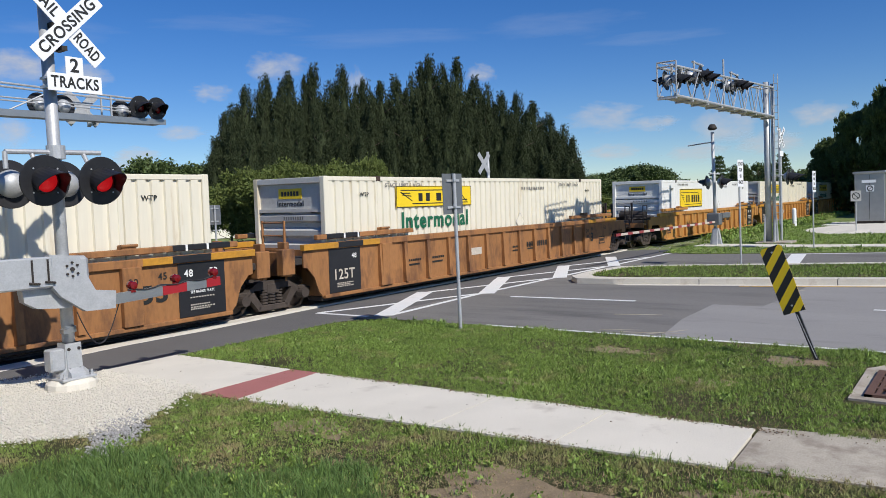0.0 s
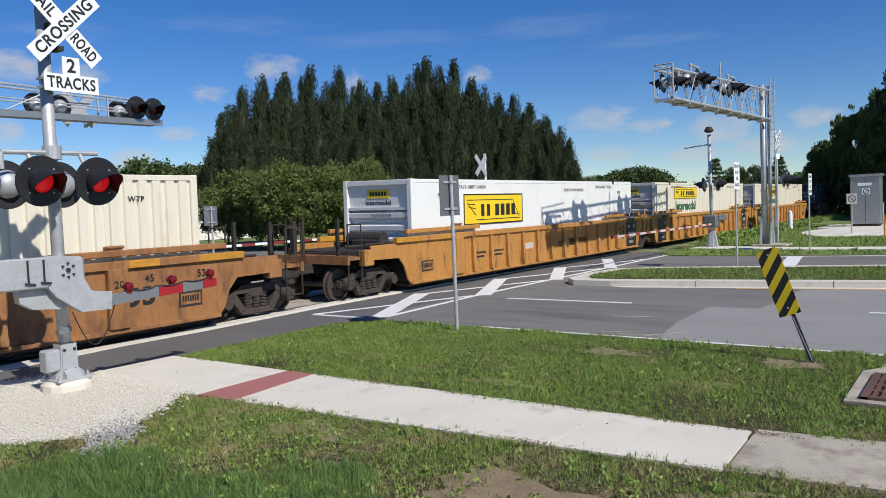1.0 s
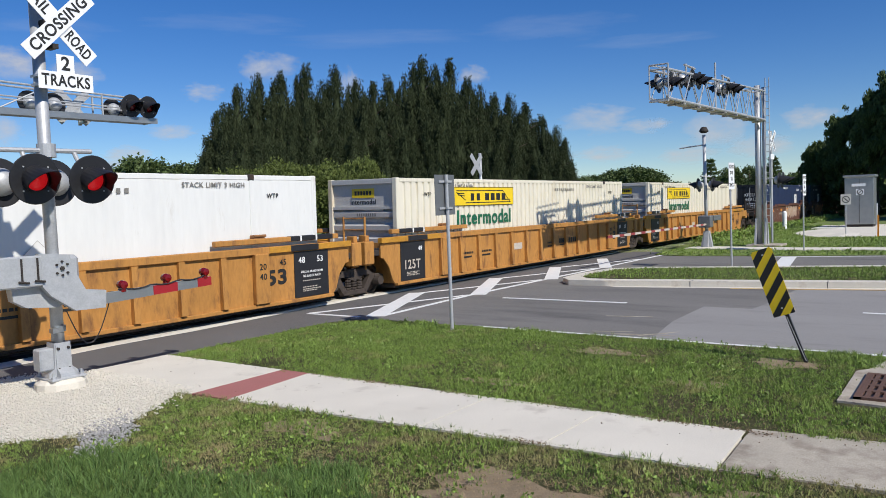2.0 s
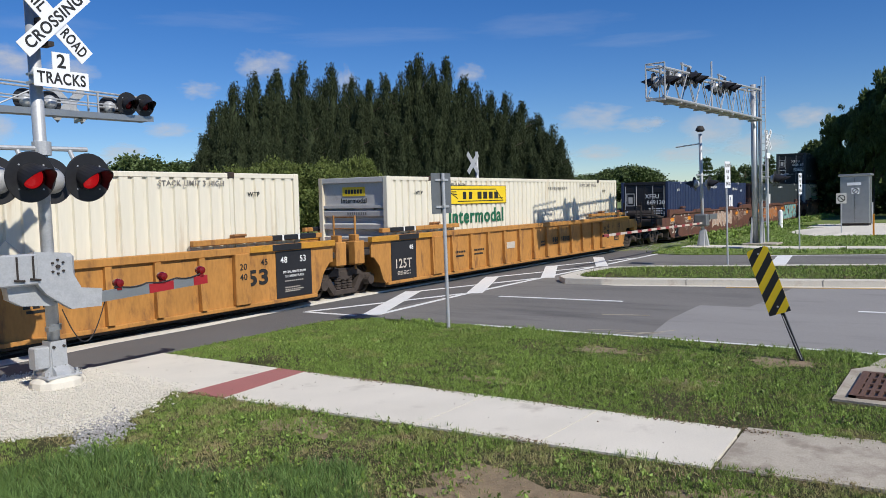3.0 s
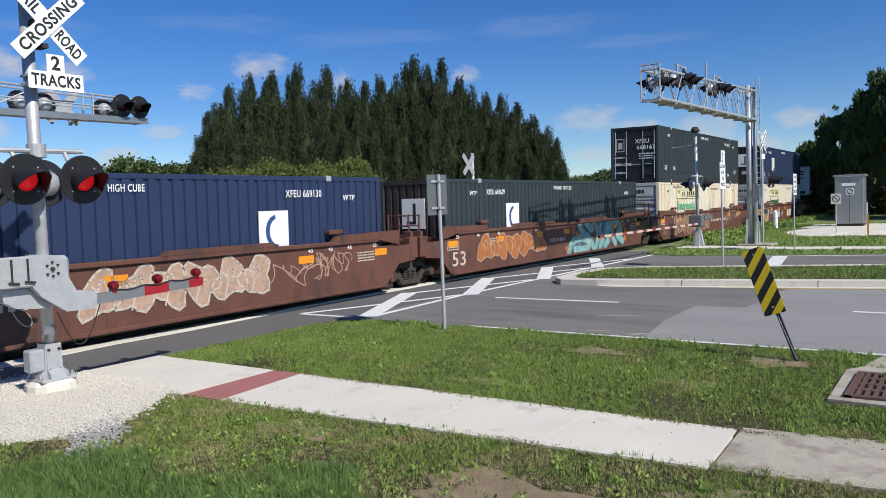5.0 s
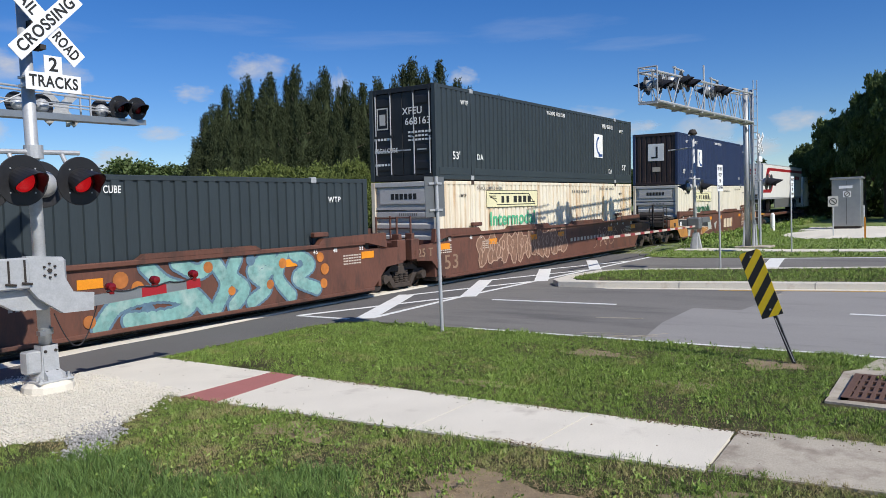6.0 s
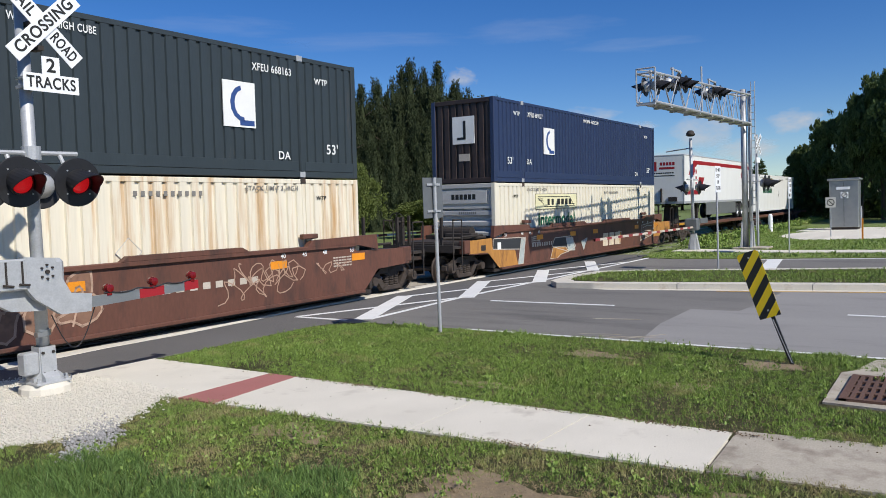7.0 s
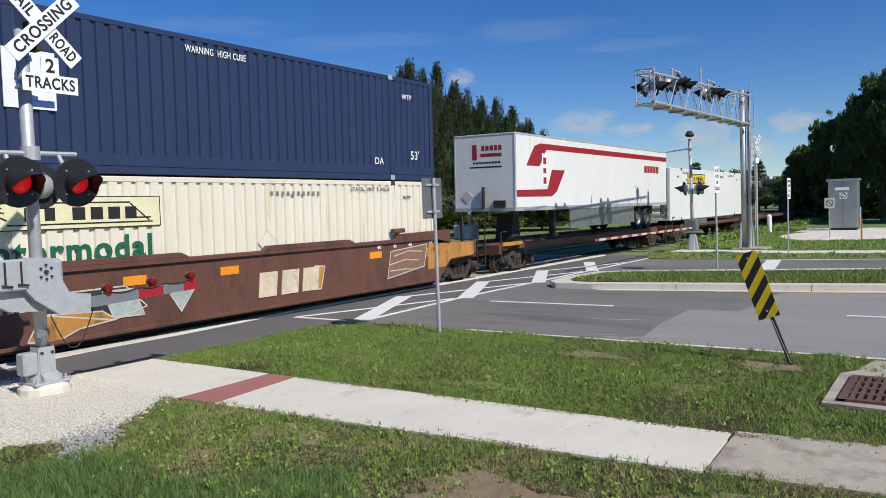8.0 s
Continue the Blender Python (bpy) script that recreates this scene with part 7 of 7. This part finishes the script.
def grass(name, label, x0, x1, y0, y1, n, h0, h1, z, material, keep, wid=0.006, sweep=1.0):
    x, y = rng.uniform(x0, x1, n), rng.uniform(y0, y1, n)
    ok = keep(x, y)
    x, y = x[ok], y[ok]
    n = len(x)
    p = np.clip(0.5 + 0.6 * patchy(x, y, 1.3, 0.7), 0.1, 1.2)
    # two blades in five lean together in tufts
    tuft = rng.uniform(0, 1, n) < 0.45
    cell = 9.0 if wid < 0.01 else 2.5
    cx, cy = np.floor(x * cell), np.floor(y * cell)
    jx, jy = np.sin(cx * 12.9 + cy * 78.2) * 43758.5 % 1, np.sin(cx * 39.3 + cy * 11.1) * 24634.6 % 1
    tall = 0.75 + 1.15 * (np.sin(cx * 7.7 + cy * 3.1) * 9137.3 % 1) ** 2
    x = np.where(tuft, (cx + jx + rng.normal(0, 0.16, n)) / cell, x)
    y = np.where(tuft, (cy + jy + rng.normal(0, 0.16, n)) / cell, y)
    h = (h0 + (h1 - h0) * rng.uniform(0, 1, n) ** 1.5) * (0.55 + 0.7 * p) * np.where(tuft, tall, 0.85)
    a = rng.uniform(0, 6.28, n)
    lean = h * rng.uniform(0.2, 0.9, n) * sweep
    b = rng.uniform(0, 6.28, n)
    w = wid * rng.uniform(0.7, 1.5, n)
    base = np.stack([x, y, np.full(n, z)], 1)
    s = np.stack([np.cos(a) * w, np.sin(a) * w, np.zeros(n)], 1)
    mid = base + np.stack([np.cos(b) * lean * 0.3, np.sin(b) * lean * 0.3, h * 0.6], 1)
    tip = base + np.stack([np.cos(b) * lean, np.sin(b) * lean, h], 1)
    v = np.stack([base - s, base + s, mid + s * 0.7, tip, mid - s * 0.7], 1).reshape(-1, 3)
    k = np.arange(n)[:, None] * 5
    quads = k + np.array([[0, 1, 2, 4]])
    me = soup(name, v, quads, material)
    me2 = soup(name, v, k + np.array([[4, 2, 3]]), material)
    bm = bmesh.new()
    bm.from_mesh(me)
    bm.from_mesh(me2)
    bm.to_mesh(me)
    bm.free()
    bpy.data.meshes.remove(me2)
    return tagged(new(name, me), label, "grass", kind="stuff")


BED = [(6.05, 8.62), (6.1, 10.4), (6.0, 11.15), (4.6, 11.9), (2.4, 12.2), (1.6, 9.6), (3.3, 8.7), (3.9, 8.1), (4.5, 7.75), (5.2, 8.05)]


def in_poly(poly):
    def test(x, y):
        c = np.zeros(len(x), bool)
        for (x0, y0), (x1, y1) in zip(poly, poly[1:] + poly[:1]):
            c ^= ((y0 > y) != (y1 > y)) & (x < (x1 - x0) * (y - y0) / (y1 - y0 + 1e-12) + x0)
        return c
    return test


in_bed = in_poly(BED)


def not_dirt(x, y):
    d = patchy(x, y, 0.9, 2.2) + 0.45 * patchy(x, y, 3.1, 0.3)
    bald = np.exp(-((x - 5.0) ** 2 / 0.45 + (y - 2.9) ** 2 / 1.3)) * 1.4 + np.exp(-((x - 10.7) ** 2 / 0.15 + (y - 4.6) ** 2 / 0.6)) * 0.8 + np.exp(-((x - 10.9) ** 2 / 0.2 + (y - 2.2) ** 2 / 0.4)) * 0.9
    return rng.uniform(0, 1, len(x)) < np.clip(1.0 - 0.95 * np.clip(d + 0.08, 0, 1) - bald, 0.03, 1)


def on_verge(x, y):
    corner = (y < 10.9 - np.clip(x - 10.9, 0, 2) ** 2 * 0.75) & ~((x > 9.0) & (y < 1.33) & (x < 11.0)) & (x < 12.0 + 0.08 * np.sin(y * 5)) & (x > 7.57 - 0.012 * y + np.where(y < 1.85, 0.10 + 0.12 * (1.85 - y), 0) - 0.06 * np.abs(np.sin(y * 9)))
    return corner & not_dirt(x, y)


def on_near(x, y):
    lim = 6.52 - 0.067 * y + 0.05 * np.abs(np.sin(y * 8)) + np.where(y < 1.85, 0.08 + 0.12 * (1.85 - y) - 0.067 * (1.85 - y), 0)
    gravel = in_bed(x, y) | (np.hypot(((x - 4.4) * 0.66 + (y - 7.6) * 0.75) / 0.72, ((x - 4.4) * 0.75 - (y - 7.6) * 0.66) / 0.24) + 0.25 * patchy(x, y, 4.0) < 0.9)
    return (x < lim) & ~gravel & (y < 8.7) & not_dirt(x, y)


grass("verge_grass", "short bright green verge grass with bare patches", 7.5, 12.15, -1.0, 11.1, 370000, 0.018, 0.062, 0.018, M_BLADE, on_verge, 0.0029)
grass("near_grass", "rough grass and weeds with dry earth between", 3.2, 6.6, 0.2, 8.9, 185000, 0.014, 0.055, 0.012, M_BLADE_N, on_near, 0.0030)
grass("tall_grass", "longer soft green grass in the foreground", 2.6, 4.9, 3.8, 8.0, 52000, 0.05, 0.16, 0.0, M_BLADE_D, lambda x, y: (x + 0.28 * y < 5.8 + 0.3 * np.sin(y * 3) + 0.3 * patchy(x, y, 2.0)) & (y < 7.2), 0.003)
grass("median_grass", "short grass on the median", 20.1, 26.5, -6, 10.2, 60000, 0.03, 0.09, 0.13, M_BLADE, lambda x, y: in_poly(MED)(x, y) & not_dirt(x, y), 0.008)
grass("far_grass", "grass beyond the far carriageway", 30.4, 62, -4, 11.4, 70000, 0.03, 0.11, 0.02, M_BLADE, lambda x, y: in_poly(FARV)(x, y) & ~in_poly(FARP)(x, y) & ~((x > 44.5) & (x < 57) & ((x - 50.8) ** 2 / 46 + (y - 5.4) ** 2 / 16 < 1)) & (np.hypot(x - 36.75, y - 8.25) > 0.8), 0.02)


def bald(x, y):
    near = np.exp(-((x - 5.0) ** 2 / 0.5 + (y - 2.9) ** 2 / 1.5)) + 0.8 * np.exp(-((x - 10.7) ** 2 / 0.15 + (y - 4.6) ** 2 / 0.6)) + 0.8 * np.exp(-((x - 10.9) ** 2 / 0.2 + (y - 2.2) ** 2 / 0.4))
    off_path = (x < near_edge(y) - 0.02) | (x > far_edge(y) + 0.05)
    drain = (x > 8.9) & (y < 1.4)
    return off_path & ~drain & ~in_bed(x, y) & (y < 8.3) & (rng.uniform(0, 1, len(x)) < np.clip(np.where(x < 6.6, 0.26, 0.08) + near + 0.7 * np.clip(patchy(x, y, 0.9, 2.2), 0, 1), 0, 1))


grass("dry_thatch", "short brown dead stalks on the bare patches", 3.9, 11.9, 0.4, 8.3, 190000, 0.006, 0.024, 0.014, M_STRAW, bald, 0.0024, 5.0)


def weeds(n, name, label, place, size):
    c = np.array([place() for _ in range(n)])
    v, f = leaf_clumps(c, np.tile([[0, 0, 1.0]], (n, 1)), 22, size, 0.5, 0.35, size * 0.8)
    v[:, 2] = np.maximum(v[:, 2], 0.01)
    tagged(new(name, soup(name, v, f, M_BLADE)), label, "weeds", kind="stuff")


weeds(260, "broad_leaf_weeds", "low broad-leaved weeds among the grass", lambda: (rng.uniform(3.6, 6.0), rng.uniform(0.8, 7.4), 0.03), 0.035)
weeds(110, "verge_weeds", "low clover-like weeds along the verge", lambda: (rng.uniform(7.8, 11.9), rng.uniform(0.8, 10.5), 0.05), 0.04)
weeds(400, "far_weeds", "tall weeds beside the far ballast", lambda: (rng.uniform(39, 80), rng.uniform(10.9, 12.2), rng.uniform(0.03, 0.2)), 0.13)


def stones(name, label, material, n, inside, box, size, z):
    x, y = rng.uniform(box[0], box[1], n), rng.uniform(box[2], box[3], n)
    ok = inside(x, y)
    x, y = x[ok], y[ok]
    n = len(x)
    s = size * rng.uniform(0.5, 1.5, (n, 1, 1))
    octa = np.array([[1, 0, 0], [0, 1, 0], [-1, 0, 0], [0, -1, 0], [0, 0, 0.75], [0, 0, -0.6]], float)
    a = rng.uniform(0, 6.28, n)
    rot = np.zeros((n, 3, 3))
    rot[:, 0, 0], rot[:, 0, 1], rot[:, 1, 0], rot[:, 1, 1], rot[:, 2, 2] = np.cos(a), -np.sin(a), np.sin(a), np.cos(a), 1
    v = np.einsum('nij,kj->nki', rot, octa) * s * rng.uniform(0.6, 1.25, (n, 6, 1))
    v += np.stack([x, y, np.full(n, z) + rng.uniform(0, size, n)], 1)[:, None, :]
    tri = np.array([[0, 1, 4], [1, 2, 4], [2, 3, 4], [3, 0, 4], [1, 0, 5], [2, 1, 5], [3, 2, 5], [0, 3, 5]])
    f = (np.arange(n)[:, None, None] * 6 + tri[None]).reshape(-1, 3)
    return tagged(new(name, soup(name, v.reshape(-1, 3), f, material)), label, "gravel", kind="stuff")


def litter(x, y):
    edge = np.minimum(np.abs(x - 7.60 + 0.011 * y), np.abs(x - 6.52 + 0.067 * y))
    return rng.uniform(0, 1, len(x)) < np.exp(-(edge / 0.055) ** 2) * np.clip(0.1 + 1.6 * patchy(x, y, 1.6, 1.0), 0.02, 1)


stones("leaf_litter", "brown leaf litter and soil along the footpath edges", M_DEBRIS, 60000, litter, (5.95, 7.85, 0.2, 8.4), 0.009, 0.03)
stones("footpath_specks", "specks of soil on the footpath", M_DEBRIS, 50, lambda x, y: np.ones(len(x), bool), (6.15, 7.6, 0.4, 10.6), 0.008, 0.034)
solid("gravel_bed", slab(BED, -0.2, 0.028), M_GRAVW, "white limestone chippings round the signal mast", kind="structure")


bed_in = in_poly([(x + 0.12 * (1 if x > 4 else -1) * 0.5, y) for x, y in BED])
stones("limestone_chips", "loose white limestone chips", M_GRAVW, 42000, lambda x, y: bed_in(x + rng.normal(0, 0.1, len(x)), y + rng.normal(0, 0.1, len(y))), (1.8, 6.5, 7.2, 12.3), 0.014, 0.03)
stones("grey_stones", "scattered grey ballast stones at the gravel's edge", M_GRAVG, 4200, lambda x, y: np.hypot(((x - 4.4) * 0.66 + (y - 7.6) * 0.75) / 0.72, ((x - 4.4) * 0.75 - (y - 7.6) * 0.66) / 0.24) + rng.normal(0, 0.2, len(x)) < 1, (3.5, 5.3, 6.9, 8.5), 0.02, 0.018)
stones("ballast_stones", "grey crushed ballast stones along the rails", M_GRAVG, 16000, lambda x, y: np.ones(len(x), bool), (33.2, 60, 12.4, 17.2), 0.05, -0.13)


# ---- clouds far behind everything ----
def cloud_material(name, density, bright):
    m = bpy.data.materials.new(name)
    m.use_nodes = True
    nt = m.node_tree
    N, L = nt.nodes, nt.links
    N.remove(N["Principled BSDF"])
    tc = N.new("ShaderNodeTexCoord")
    info = N.new("ShaderNodeObjectInfo")
    noi = N.new("ShaderNodeTexNoise")
    noi.noise_dimensions = '4D'
    noi.inputs["Scale"].default_value, noi.inputs["Detail"].default_value, noi.inputs["Roughness"].default_value = 2.6, 8, 0.6
    mul = N.new("ShaderNodeMath")
    mul.operation = 'MULTIPLY'
    mul.inputs[1].default_value = 40
    L.new(info.outputs["Random"], mul.inputs[0])
    L.new(mul.outputs[0], noi.inputs["W"])
    L.new(tc.outputs["Object"], noi.inputs["Vector"])
    ln = N.new("ShaderNodeVectorMath")
    ln.operation = 'LENGTH'
    L.new(tc.outputs["Object"], ln.inputs[0])
    fall = N.new("ShaderNodeMapRange")
    fall.inputs[1].default_value, fall.inputs[2].default_value, fall.inputs[3].default_value, fall.inputs[4].default_value = 0.25, 1.0, 0.22, -0.5
    L.new(ln.outputs["Value"], fall.inputs[0])
    add = N.new("ShaderNodeMath")
    L.new(noi.outputs[0], add.inputs[0])
    L.new(fall.outputs[0], add.inputs[1])
    al = N.new("ShaderNodeMapRange")
    al.inputs[1].default_value, al.inputs[2].default_value, al.inputs[3].default_value, al.inputs[4].default_value = 0.42, 0.98, 0.0, density
    L.new(add.outputs[0], al.inputs[0])
    em, tr_, mx = N.new("ShaderNodeEmission"), N.new("ShaderNodeBsdfTransparent"), N.new("ShaderNodeMixShader")
    em.inputs[0].default_value, em.inputs[1].default_value = (0.95, 0.95, 0.98, 1), bright
    L.new(al.outputs[0], mx.inputs[0])
    L.new(tr_.outputs[0], mx.inputs[1])
    L.new(em.outputs[0], mx.inputs[2])
    L.new(mx.outputs[0], N["Material Output"].inputs[0])
    return m


M_CLOUD, M_CIRRUS = cloud_material("cumulus", 0.82, 0.56), cloud_material("thin_cirrus", 0.10, 0.7)
for a, tn, w, h, thin in ((47.6, 0.185, 70, 28, 0), (41.9, 0.165, 28, 24, 0), (52.2, 0.154, 50, 16, 0), (54.6, 0.104, 58, 14, 0), (57.6, 0.078, 60, 14, 0), (65.3, 0.106, 50, 26, 0), (64.5, 0.18, 80, 30, 0), (60.5, 0.17, 60, 22, 0),
                          (23.8, 0.106, 95, 26, 0), (20.2, 0.094, 60, 14, 0), (15.5, 0.086, 85, 34, 0), (23.4, 0.062, 70, 14, 0), (32.7, 0.171, 40, 16, 0), (9.6, 0.09, 60, 20, 0), (17.5, 0.055, 70, 16, 0), (58, 0.066, 60, 12, 0), (12.5, 0.06, 70, 18, 0),
                          (27, 0.228, 190, 40, 1), (40, 0.222, 260, 26, 1), (51, 0.24, 200, 30, 1), (20, 0.2, 160, 20, 1), (62, 0.225, 130, 30, 1)):
    x, y = polar(a, 1200)
    cl = new("cloud", Geo().poly([(-1, 0, -1), (1, 0, -1), (1, 0, 1), (-1, 0, 1)]).mesh("cloud", M_CIRRUS if thin else M_CLOUD))
    cl.matrix_basis = Matrix.Translation((x, y, 2.3 + tn * 1200)) @ Matrix.Rotation(radians(a - 90), 4, 'Z') @ Matrix.Diagonal((w * 1.15, 1, h * (1.0 if thin else 1.6), 1))
    cl.visible_shadow = False
    tagged(cl, "thin streak of high white cloud" if thin else "small white fair-weather cloud", "cloud", "clouds", "structure")


# ---- motion ----
SPEED = 19.7


def motions():
    for ob, s, z in MOVERS:
        rows = []
        for t in (0.0, 2.0, 4.0, 6.0, 8.0):
            x = s - SPEED * (t - 6.5)
            y = YT - z * math.sin(radians(tilt))
            rows.append((t, pose(x, y, z * math.cos(radians(tilt)), tilt, 0, 0)))
        walk(ob, rows)
    # wheels of 0.42 m roll to the left as the train runs
    turn = math.degrees(SPEED / 0.42) / FPS
    for ob, xx in WHEELS:
        walk(ob, [(k / FPS, pose(xx, 0, 0.43, 0, -turn * k, 0)) for k in range(8 * FPS + 1)])


motions()
